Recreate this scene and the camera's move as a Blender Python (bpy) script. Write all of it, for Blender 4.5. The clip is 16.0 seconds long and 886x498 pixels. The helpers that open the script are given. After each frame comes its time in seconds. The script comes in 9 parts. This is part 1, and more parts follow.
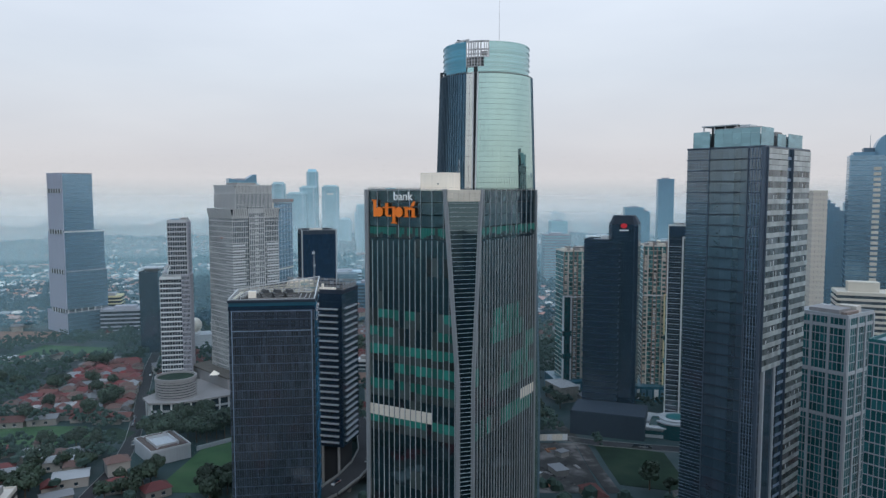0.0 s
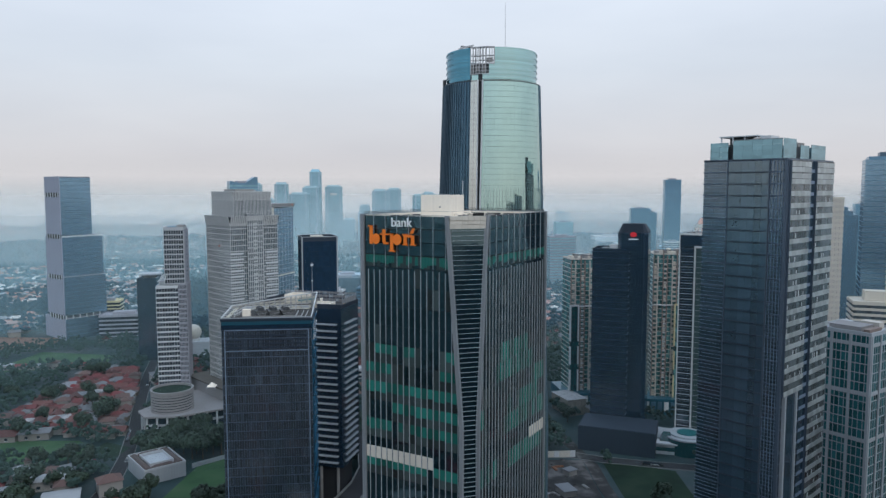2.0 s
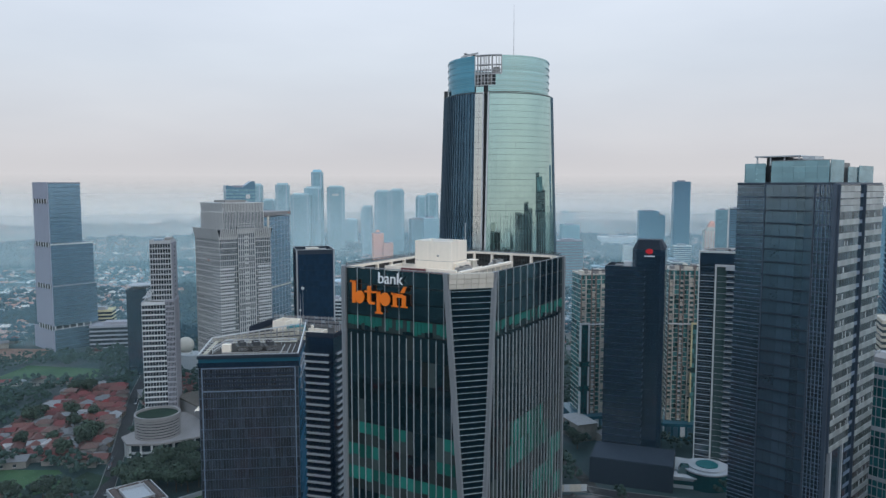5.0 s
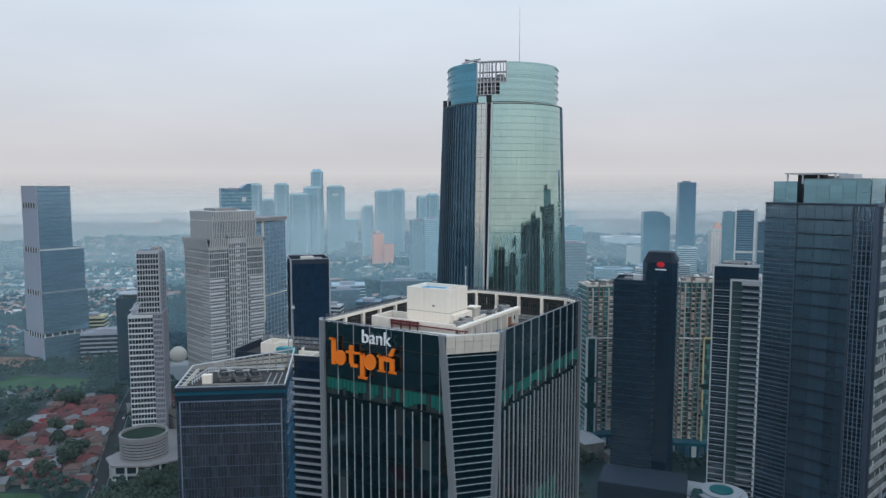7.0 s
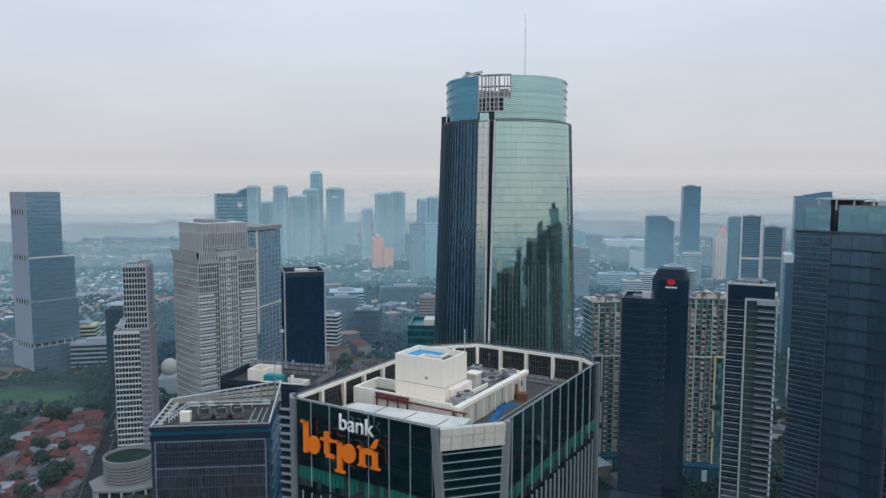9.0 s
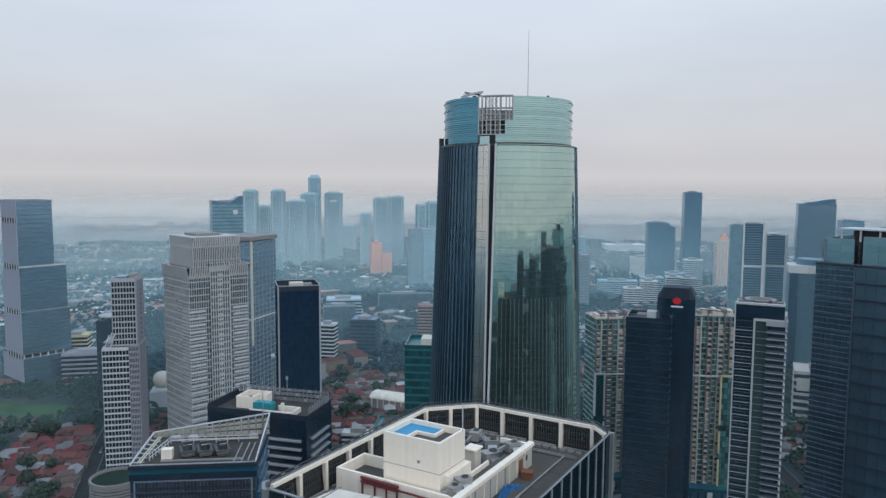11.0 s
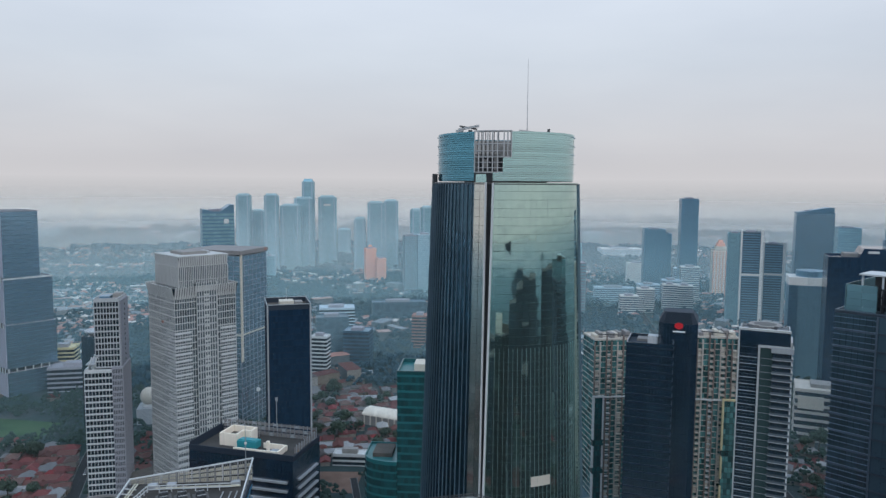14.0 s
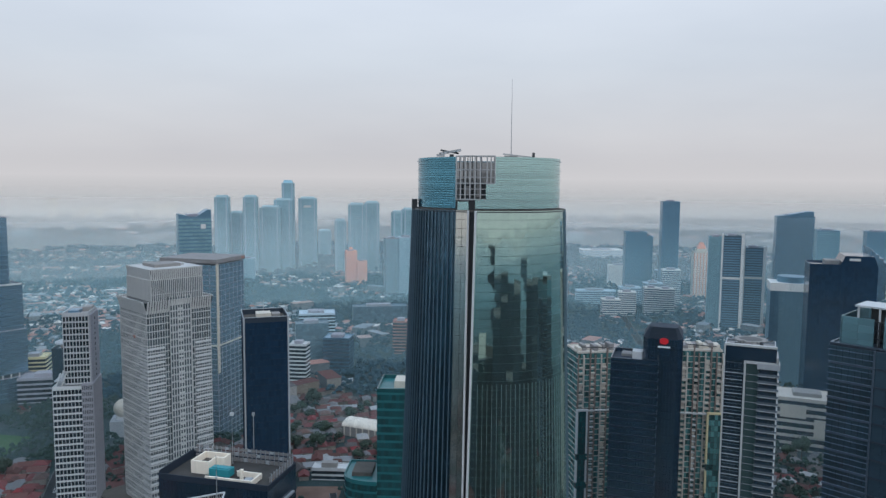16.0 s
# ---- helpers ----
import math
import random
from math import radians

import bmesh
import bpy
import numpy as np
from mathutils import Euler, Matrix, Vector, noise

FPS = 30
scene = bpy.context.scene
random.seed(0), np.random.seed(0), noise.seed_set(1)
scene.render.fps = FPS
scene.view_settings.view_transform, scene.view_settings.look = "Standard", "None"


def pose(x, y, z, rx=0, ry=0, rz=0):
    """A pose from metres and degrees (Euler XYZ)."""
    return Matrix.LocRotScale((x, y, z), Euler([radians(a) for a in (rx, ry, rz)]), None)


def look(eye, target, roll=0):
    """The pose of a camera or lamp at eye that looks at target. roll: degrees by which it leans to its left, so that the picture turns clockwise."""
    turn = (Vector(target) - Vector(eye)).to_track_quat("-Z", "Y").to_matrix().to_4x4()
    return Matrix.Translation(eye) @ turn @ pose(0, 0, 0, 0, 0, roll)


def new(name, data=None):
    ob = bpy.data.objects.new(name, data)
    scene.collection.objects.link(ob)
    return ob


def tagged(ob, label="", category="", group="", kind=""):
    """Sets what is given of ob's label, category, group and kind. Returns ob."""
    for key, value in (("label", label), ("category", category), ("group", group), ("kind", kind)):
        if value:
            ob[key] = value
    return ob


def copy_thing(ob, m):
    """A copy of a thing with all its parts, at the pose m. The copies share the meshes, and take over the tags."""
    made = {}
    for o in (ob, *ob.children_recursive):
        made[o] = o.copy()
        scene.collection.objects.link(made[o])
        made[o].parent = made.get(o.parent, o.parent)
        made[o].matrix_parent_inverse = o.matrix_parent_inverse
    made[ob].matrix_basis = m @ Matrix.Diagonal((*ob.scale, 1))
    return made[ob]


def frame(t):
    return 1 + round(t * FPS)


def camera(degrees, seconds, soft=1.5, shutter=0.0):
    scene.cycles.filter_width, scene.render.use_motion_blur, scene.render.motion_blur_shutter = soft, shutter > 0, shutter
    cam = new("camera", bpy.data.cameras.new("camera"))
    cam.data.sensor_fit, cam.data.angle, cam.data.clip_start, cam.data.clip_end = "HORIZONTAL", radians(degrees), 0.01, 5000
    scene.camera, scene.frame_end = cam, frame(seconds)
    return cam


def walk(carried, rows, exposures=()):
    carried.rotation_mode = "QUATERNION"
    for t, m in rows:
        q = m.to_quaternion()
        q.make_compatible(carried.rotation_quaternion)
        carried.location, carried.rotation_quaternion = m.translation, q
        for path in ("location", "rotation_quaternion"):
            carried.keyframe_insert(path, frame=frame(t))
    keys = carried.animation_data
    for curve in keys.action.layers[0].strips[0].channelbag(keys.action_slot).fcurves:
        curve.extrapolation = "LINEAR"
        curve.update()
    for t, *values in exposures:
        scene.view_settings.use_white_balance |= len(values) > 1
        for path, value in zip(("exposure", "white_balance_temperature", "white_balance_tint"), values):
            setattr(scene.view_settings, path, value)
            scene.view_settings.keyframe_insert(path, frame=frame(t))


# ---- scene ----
cam = camera(63.7, 16.0, soft=1.4)
METRES, EYE, TILT, LEAN, TURN = 135.0, 151.0, 0.0, 0.0, -4.3
ROWS = [
    (0.0, 0.0, 0.0, 0.0, 0.0, -4.58, -0.01),
    (0.5, 0.0009, 0.0216, 0.0117, 0.09, -4.62, 0.01),
    (1.0, 0.0017, 0.048, 0.0232, 0.18, -4.69, 0.03),
    (1.5, 0.0024, 0.0785, 0.035, 0.26, -4.74, 0.02),
    (2.0, 0.0035, 0.1105, 0.0465, 0.34, -4.77, 0.04),
    (2.5, 0.0046, 0.1448, 0.058, 0.39, -4.83, 0.04),
    (3.0, 0.0057, 0.1795, 0.0696, 0.46, -4.89, 0.05),
    (3.5, 0.0071, 0.2164, 0.0811, 0.53, -4.94, 0.04),
    (4.0, 0.0082, 0.2544, 0.0931, 0.58, -4.95, 0.02),
    (6.5, 0.0138, 0.4529, 0.1551, 0.78, -5.22, -0.01),
    (7.0, 0.0148, 0.4947, 0.1683, 0.8, -5.27, -0.02),
    (7.5, 0.0163, 0.5346, 0.1813, 0.83, -5.28, -0.06),
    (8.0, 0.0173, 0.5703, 0.1935, 0.87, -5.31, -0.08),
    (8.5, 0.0183, 0.6074, 0.2068, 0.88, -5.34, -0.11),
    (9.0, 0.0191, 0.6417, 0.2202, 0.89, -5.31, -0.14),
    (11.5, 0.0214, 0.7571, 0.2831, 0.82, -5.17, -0.32),
    (12.0, 0.0218, 0.7738, 0.2956, 0.82, -5.15, -0.34),
    (12.5, 0.0219, 0.7895, 0.3078, 0.81, -5.14, -0.36),
    (13.0, 0.0225, 0.806, 0.3197, 0.81, -5.15, -0.38),
    (13.5, 0.0225, 0.8228, 0.3321, 0.69, -5.15, -0.4),
    (14.0, 0.0224, 0.8403, 0.3446, 0.44, -5.19, -0.41),
    (14.5, 0.0226, 0.8581, 0.3569, 0.14, -5.21, -0.43),
    (15.0, 0.0229, 0.8752, 0.3691, -0.38, -5.23, -0.45),
    (15.5, 0.0236, 0.8925, 0.3818, -0.8, -5.26, -0.46),
    (16.0, 0.0242, 0.9099, 0.3943, -1.04, -5.29, -0.47),
]
walk(cam, [(t, pose(0, 0, EYE, TILT, LEAN, TURN) @ pose(METRES * x, METRES * y, METRES * z, 90 + pitch, roll, yaw)) for t, x, y, z, yaw, pitch, roll in ROWS],
     exposures=[(0.0, 0.09, 6080, 8.5), (4.0, 0.06, 6080, 8.5), (8.0, 0.0, 6080, 8.5), (16.0, -0.03, 6080, 8.5)])

# ---- world and sun: a bright hazy overcast morning ----
SUN_AZ, SUN_EL = 150.0, 38.0  # compass degrees from +y clockwise, degrees up
world = bpy.data.worlds.new("hazy_sky")
scene.world = world
world.use_nodes = True
wn, wl = world.node_tree.nodes, world.node_tree.links
wn.clear()
w_out, w_bg, w_mix = wn.new("ShaderNodeOutputWorld"), wn.new("ShaderNodeBackground"), wn.new("ShaderNodeMixRGB")
w_sky, w_tc, w_sep, w_ramp = wn.new("ShaderNodeTexSky"), wn.new("ShaderNodeTexCoord"), wn.new("ShaderNodeSeparateXYZ"), wn.new("ShaderNodeValToRGB")
w_map, w_noise, w_cloud, w_mul, w_scale = wn.new("ShaderNodeMapping"), wn.new("ShaderNodeTexNoise"), wn.new("ShaderNodeValToRGB"), wn.new("ShaderNodeMixRGB"), wn.new("ShaderNodeMath")
w_sky.sky_type, w_sky.sun_disc = "NISHITA", False
w_sky.sun_elevation, w_sky.sun_rotation = radians(SUN_EL), radians(SUN_AZ)
w_sky.dust_density, w_sky.air_density = 6.0, 1.5
wl.new(w_tc.outputs["Generated"], w_sep.inputs[0])
w_scale.operation = "MULTIPLY_ADD"
w_scale.inputs[1].default_value, w_scale.inputs[2].default_value = 0.5, 0.5
wl.new(w_sep.outputs["Z"], w_scale.inputs[0])
wl.new(w_scale.outputs[0], w_ramp.inputs[0])
HAZE = [(0.0, (0.09, 0.10, 0.11)), (0.44, (0.16, 0.19, 0.21)), (0.485, (0.40, 0.46, 0.50)), (0.498, (0.645, 0.61, 0.597)), (0.525, (0.695, 0.665, 0.66)),
        (0.58, (0.71, 0.735, 0.775)), (0.64, (0.79, 0.83, 0.90)), (0.75, (0.78, 0.90, 1.04)), (1.0, (0.72, 0.92, 1.17))]
while len(w_ramp.color_ramp.elements) < len(HAZE):
    w_ramp.color_ramp.elements.new(0.5)
for el, (pos, col) in zip(w_ramp.color_ramp.elements, HAZE):
    el.position, el.color = pos, (*col, 1)
w_map.inputs["Scale"].default_value = (1.0, 1.0, 4.0)
wl.new(w_tc.outputs["Generated"], w_map.inputs[0])
wl.new(w_map.outputs[0], w_noise.inputs[0])
w_noise.inputs["Scale"].default_value, w_noise.inputs["Detail"].default_value = 2.2, 5.0
w_cloud.color_ramp.elements[0].position, w_cloud.color_ramp.elements[0].color = 0.3, (0.93, 0.935, 0.95, 1)
w_cloud.color_ramp.elements[1].position, w_cloud.color_ramp.elements[1].color = 0.7, (1.05, 1.045, 1.04, 1)
wl.new(w_noise.outputs[0], w_cloud.inputs[0])
w_mul.blend_type = "MULTIPLY"
w_mul.inputs[0].default_value = 1.0
wl.new(w_ramp.outputs[0], w_mul.inputs[1])
wl.new(w_cloud.outputs[0], w_mul.inputs[2])
w_dim = wn.new("ShaderNodeMixRGB")
w_dim.blend_type = "MULTIPLY"
w_dim.inputs[0].default_value, w_dim.inputs[2].default_value = 1.0, (0.1, 0.1, 0.1, 1)
wl.new(w_sky.outputs[0], w_dim.inputs[1])
w_mix.inputs[0].default_value = 0.93  # cloud cover over the clear sky
wl.new(w_dim.outputs[0], w_mix.inputs[1])
wl.new(w_mul.outputs[0], w_mix.inputs[2])
wl.new(w_mix.outputs[0], w_bg.inputs[0])
w_bg.inputs[1].default_value = 1.0
wl.new(w_bg.outputs[0], w_out.inputs[0])

sun = new("sun", bpy.data.lights.new("sun", "SUN"))
sun.data.energy, sun.data.angle, sun.data.color = 0.7, radians(16), (1.0, 0.97, 0.93)
az, el = radians(SUN_AZ), radians(SUN_EL)
sun_from = Vector((math.sin(az) * math.cos(el), math.cos(az) * math.cos(el), math.sin(el))) * 800
sun.matrix_world = look(sun_from, (0, 0, 0))


# ---- materials ----
def mat(name, base, rough=0.6, metal=0.0, var=0.18, big=0.08, fine=1.5, streak=0.0, island=0.0, each=0.0, tilt=0.0, wave=0.0, bump=0.0, ior=1.5, stretch=1.0, tint=None):
    """A surface with two scales of variation; island: per pane, each: per object, tilt: panes set slightly askew, wave: rolled glass."""
    m = bpy.data.materials.new(name)
    m.use_nodes = True
    n, l = m.node_tree.nodes, m.node_tree.links
    b = n["Principled BSDF"]
    b.inputs["Roughness"].default_value, b.inputs["Metallic"].default_value, b.inputs["IOR"].default_value = rough, metal, ior
    if tint:
        b.inputs["Specular Tint"].default_value = (*tint, 1)
    tc, mp = n.new("ShaderNodeTexCoord"), n.new("ShaderNodeMapping")
    mp.inputs["Scale"].default_value = (1, 1, stretch)
    l.new(tc.outputs["Object"], mp.inputs[0])

    def noise_at(scale, detail=3.0):
        t = n.new("ShaderNodeTexNoise")
        t.inputs["Scale"].default_value, t.inputs["Detail"].default_value = scale, detail
        l.new(mp.outputs[0], t.inputs[0])
        return t.outputs[0]

    def math_node(op, a, c, third=None):
        k = n.new("ShaderNodeMath")
        k.operation = op
        for i, v in enumerate((a, c, third)):
            if v is None:
                continue
            if isinstance(v, (int, float)):
                k.inputs[i].default_value = v
            else:
                l.new(v, k.inputs[i])
        return k.outputs[0]

    f = math_node("MULTIPLY_ADD", noise_at(big), 2 * var, 1 - var)
    f = math_node("MULTIPLY", f, math_node("MULTIPLY_ADD", noise_at(fine, 5.0), var, 1 - var / 2))
    geo = n.new("ShaderNodeNewGeometry")
    if island:
        f = math_node("MULTIPLY", f, math_node("MULTIPLY_ADD", geo.outputs["Random Per Island"], 2 * island, 1 - island))
    if each:
        info = n.new("ShaderNodeObjectInfo")
        f = math_node("MULTIPLY", f, math_node("MULTIPLY_ADD", info.outputs["Random"], 2 * each, 1 - each))
    if streak:
        mp2, t2 = n.new("ShaderNodeMapping"), n.new("ShaderNodeTexNoise")
        mp2.inputs["Scale"].default_value = (1.2, 1.2, 0.03)
        l.new(tc.outputs["Object"], mp2.inputs[0])
        l.new(mp2.outputs[0], t2.inputs[0])
        t2.inputs["Scale"].default_value = 1.0
        f = math_node("MULTIPLY", f, math_node("MULTIPLY_ADD", t2.outputs[0], 2 * streak, 1 - streak))
    mul = n.new("ShaderNodeVectorMath")
    mul.operation = "SCALE"
    mul.inputs[0].default_value = base[:3]
    l.new(f, mul.inputs["Scale"])
    l.new(mul.outputs[0], b.inputs["Base Color"])
    if tilt or wave:
        add = n.new("ShaderNodeVectorMath")
        add.operation = "ADD"
        l.new(geo.outputs["Normal"], add.inputs[0])
        acc = add
        for amount, src in ((tilt, "pane"), (wave, "roll")):
            if not amount:
                continue
            if src == "pane":
                wno = n.new("ShaderNodeTexWhiteNoise")
                wno.noise_dimensions = "1D"
                l.new(geo.outputs["Random Per Island"], wno.inputs["W"])
                col = wno.outputs["Color"]
            else:
                tx = n.new("ShaderNodeTexNoise")
                tx.inputs["Scale"].default_value, tx.inputs["Detail"].default_value = 0.22, 1.0
                l.new(tc.outputs["Object"], tx.inputs[0])
                col = tx.outputs["Color"]
            sub, sc = n.new("ShaderNodeVectorMath"), n.new("ShaderNodeVectorMath")
            sub.operation, sc.operation = "SUBTRACT", "SCALE"
            l.new(col, sub.inputs[0])
            sub.inputs[1].default_value = (0.5, 0.5, 0.5)
            l.new(sub.outputs[0], sc.inputs[0])
            sc.inputs["Scale"].default_value = amount
            if acc.inputs[1].is_linked:
                nxt = n.new("ShaderNodeVectorMath")
                nxt.operation = "ADD"
                l.new(acc.outputs[0], nxt.inputs[0])
                acc = nxt
            l.new(sc.outputs[0], acc.inputs[1])
        nrm = n.new("ShaderNodeVectorMath")
        nrm.operation = "NORMALIZE"
        l.new(acc.outputs[0], nrm.inputs[0])
        l.new(nrm.outputs[0], b.inputs["Normal"])
    elif bump:
        bp = n.new("ShaderNodeBump")
        bp.inputs["Strength"].default_value, bp.inputs["Distance"].default_value = bump, 0.2
        l.new(noise_at(fine * 2, 4.0), bp.inputs["Height"])
        l.new(bp.outputs[0], b.inputs["Normal"])
    return m


def mixed(name, cols, scale, rough=0.9, detail=6.0, bump=0.0, island=False):
    """A ground or roof surface that runs through several colours, by noise or piece by piece."""
    m = bpy.data.materials.new(name)
    m.use_nodes = True
    n, l = m.node_tree.nodes, m.node_tree.links
    b = n["Principled BSDF"]
    b.inputs["Roughness"].default_value, b.inputs["Specular IOR Level"].default_value = rough, 0.2
    tc, t, r = n.new("ShaderNodeTexCoord"), n.new("ShaderNodeTexNoise"), n.new("ShaderNodeValToRGB")
    t.inputs["Scale"].default_value, t.inputs["Detail"].default_value = scale, detail
    l.new(tc.outputs["Object"], t.inputs[0])
    while len(r.color_ramp.elements) < len(cols):
        r.color_ramp.elements.new(0.5)
    for el_, (pos, col) in zip(r.color_ramp.elements, cols):
        el_.position, el_.color = pos, (*col, 1)
    if island:
        r.color_ramp.interpolation = "CONSTANT"
        g = n.new("ShaderNodeNewGeometry")
        l.new(g.outputs["Random Per Island"], r.inputs[0])
        mm, sc = n.new("ShaderNodeVectorMath"), n.new("ShaderNodeMath")
        mm.operation, sc.operation = "SCALE", "MULTIPLY_ADD"
        sc.inputs[1].default_value, sc.inputs[2].default_value = 0.9, 0.55
        l.new(t.outputs[0], sc.inputs[0])
        l.new(r.outputs[0], mm.inputs[0])
        l.new(sc.outputs[0], mm.inputs["Scale"])
        l.new(mm.outputs[0], b.inputs["Base Color"])
    else:
        l.new(t.outputs[0], r.inputs[0])
        l.new(r.outputs[0], b.inputs["Base Color"])
    if bump:
        bp = n.new("ShaderNodeBump")
        bp.inputs["Strength"].default_value, bp.inputs["Distance"].default_value = bump, 0.5
        l.new(t.outputs[0], bp.inputs["Height"])
        l.new(bp.outputs[0], b.inputs["Normal"])
    return m


M_CORE = mat("dark_core", (0.02, 0.022, 0.025), 0.8)
M_WHITE = mat("white_render", (0.88, 0.79, 0.67), 0.75, var=0.08, streak=0.12, bump=0.1)
M_CREAM = mat("cream_panel", (0.54, 0.50, 0.43), 0.7, var=0.1, streak=0.1, each=0.06)
M_CONC = mat("weathered_concrete", (0.26, 0.25, 0.24), 0.9, var=0.25, big=0.15, fine=1.2, bump=0.2)
M_ROOF = mat("stained_roof_deck", (0.09, 0.079, 0.069), 0.95, var=0.5, big=0.12, fine=0.9, bump=0.2)
M_DECKDARK = mat("dark_roof_deck", (0.05, 0.047, 0.044), 0.95, var=0.5, big=0.15, fine=0.9, bump=0.2)
M_UNIT = mat("dusty_grey_casing", (0.29, 0.285, 0.27), 0.6, var=0.25, fine=3.0, streak=0.2, each=0.25)
M_STEEL = mat("galvanised_steel", (0.42, 0.43, 0.44), 0.45, 0.7, var=0.15)
M_DARKSTEEL = mat("dark_steel", (0.06, 0.065, 0.07), 0.5, 0.5)
M_ALU = mat("grey_aluminium_fin", (0.40, 0.42, 0.435), 0.45, 0.2, var=0.1, streak=0.12, each=0.12)
M_FINGREEN = mat("grey_green_fin", (0.20, 0.28, 0.27), 0.5, 0.2, var=0.1)
M_FINBLUE = mat("blue_grey_fin", (0.13, 0.195, 0.245), 0.4, 0.3, var=0.1, each=0.15)
M_NAVYM = mat("matt_navy_panel", (0.014, 0.025, 0.043), 0.75, var=0.1)
M_FINDARK = mat("slate_fin", (0.09, 0.12, 0.16), 0.4, 0.4, var=0.1, each=0.15)
M_SILL = mat("grey_sill", (0.19, 0.245, 0.32), 0.5, 0.1, var=0.1)
M_RIB = mat("pale_aluminium_rib", (0.24, 0.255, 0.27), 0.5, 0.3, var=0.1, streak=0.12)
M_GRATE = mat("dusty_grating", (0.10, 0.10, 0.098), 0.8, var=0.2)
M_GRILLE = mat("dark_louvre", (0.035, 0.036, 0.035), 0.7)
M_SLATE = mat("black_tinted_glass", (0.004, 0.012, 0.017), 0.04, island=0.3, tilt=0.006, wave=0.02, ior=2.05, tint=(0.65, 0.95, 1.0))
# green indoor light is put into the pane colour; nothing emits
M_GREEN = mat("painted_green_lit_glass", (0.02, 0.13, 0.105), 0.12, island=0.5, tilt=0.015, ior=1.6)
M_BLIND = mat("glass_with_blinds", (0.035, 0.05, 0.05), 0.12, island=0.6, tilt=0.012, ior=1.6)
M_MIRROR = mat("green_mirror_glass", (0.44, 0.60, 0.55), 0.03, 0.95, var=0.06, island=0.015, tilt=0.0025, wave=0.022)
M_MIRDARK = mat("blue_black_mirror_glass", (0.055, 0.11, 0.155), 0.08, 0.9, var=0.1, island=0.15, tilt=0.012, wave=0.02)
M_CROWNS = mat("silver_green_screen_glass", (0.41, 0.60, 0.585), 0.16, 0.85, var=0.08, each=0.12)
M_CROWNB = mat("deep_blue_screen_glass", (0.11, 0.29, 0.38), 0.14, 0.8, var=0.12, each=0.14)
M_JOINT = mat("green_grey_joint", (0.035, 0.065, 0.062), 0.4, 0.5)
M_SLATS = mat("cream_screen_slats", (0.60, 0.57, 0.47), 0.75, var=0.15, streak=0.12, each=0.05)
M_NAVYT = mat("deep_teal_band", (0.014, 0.085, 0.125), 0.3, var=0.1)
M_TANK = mat("teal_tank_paint", (0.03, 0.25, 0.29), 0.5, var=0.12)
M_PALE = mat("pale_mirror_strip", (0.60, 0.62, 0.58), 0.07, 0.92, var=0.1, each=0.06)
M_OAK = mat("smoky_blue_glass", (0.027, 0.046, 0.065), 0.08, island=0.3, tilt=0.012, wave=0.02, ior=2.5, tint=(0.7, 0.88, 1.0))
M_NAVY = mat("navy_glass", (0.011, 0.027, 0.050), 0.12, island=0.25, tilt=0.012, ior=2.5)
M_TEALL = mat("light_teal_glass", (0.028, 0.115, 0.125), 0.12, island=0.4, tilt=0.012, ior=1.6)
M_TEALG = mat("teal_glass", (0.012, 0.062, 0.068), 0.1, island=0.4, tilt=0.012, ior=1.5)
M_RESG = mat("green_flat_glazing", (0.065, 0.165, 0.165), 0.15, island=0.7, tilt=0.01, ior=2.0)
M_TEALFRONT = mat("teal_front_glass", (0.036, 0.058, 0.083), 0.12, var=0.25, island=0.25, tilt=0.004, wave=0.02, ior=2.3, tint=(0.75, 0.95, 1.0))
M_BAY = mat("bright_bay_glass", (0.13, 0.145, 0.15), 0.2, 0.4, island=0.6, tilt=0.006)
M_BAND = mat("silvery_spandrel", (0.40, 0.425, 0.42), 0.35, 0.3, var=0.1, each=0.22)
M_SHARD = mat("deep_blue_shard_glass", (0.025, 0.085, 0.14), 0.12, island=0.3, each=0.3, ior=1.8)
M_WEDGE = mat("smoky_grey_glass", (0.044, 0.056, 0.073), 0.12, island=0.35, tilt=0.012, wave=0.02, ior=2.4)
M_RUST2 = mat("dark_brown_shingles", (0.075, 0.055, 0.048), 0.85, var=0.3)
M_GLASSG = mat("grey_green_glass", (0.045, 0.075, 0.075), 0.15, var=0.2, ior=1.7)
M_RAILG = mat("smoky_rail_glass", (0.11, 0.13, 0.15), 0.2, var=0.1, each=0.2)
M_UMBER = mat("umber_render", (0.20, 0.155, 0.135), 0.85, var=0.15, streak=0.1)
# window glass made lighter, with haze put into its colour
M_STWIN = mat("haze_paled_windows", (0.075, 0.095, 0.11), 0.18, island=0.4, tilt=0.012, ior=1.6)
M_NAVYB = mat("navy_curtain_glass", (0.012, 0.031, 0.064), 0.12, island=0.2, tilt=0.012, ior=1.6)
M_SCREEN = mat("dull_teal_screen_glass", (0.23, 0.385, 0.43), 0.2, 0.7, var=0.1, each=0.15)
M_SHEET = mat("stained_roof_sheet", (0.66, 0.61, 0.53), 0.8, var=0.35, big=0.25, fine=1.4, bump=0.2)
M_TEALB = mat("teal_spandrel", (0.014, 0.13, 0.14), 0.35, each=0.1)
M_GREY = mat("grey_stone_cladding", (0.35, 0.37, 0.39), 0.75, var=0.12, streak=0.12, each=0.04)
M_STONE = mat("pale_grey_stone", (0.50, 0.505, 0.50), 0.75, var=0.12, streak=0.12, each=0.05)
M_WHITEC = mat("white_cladding", (0.55, 0.565, 0.575), 0.7, var=0.08, streak=0.1, each=0.04)
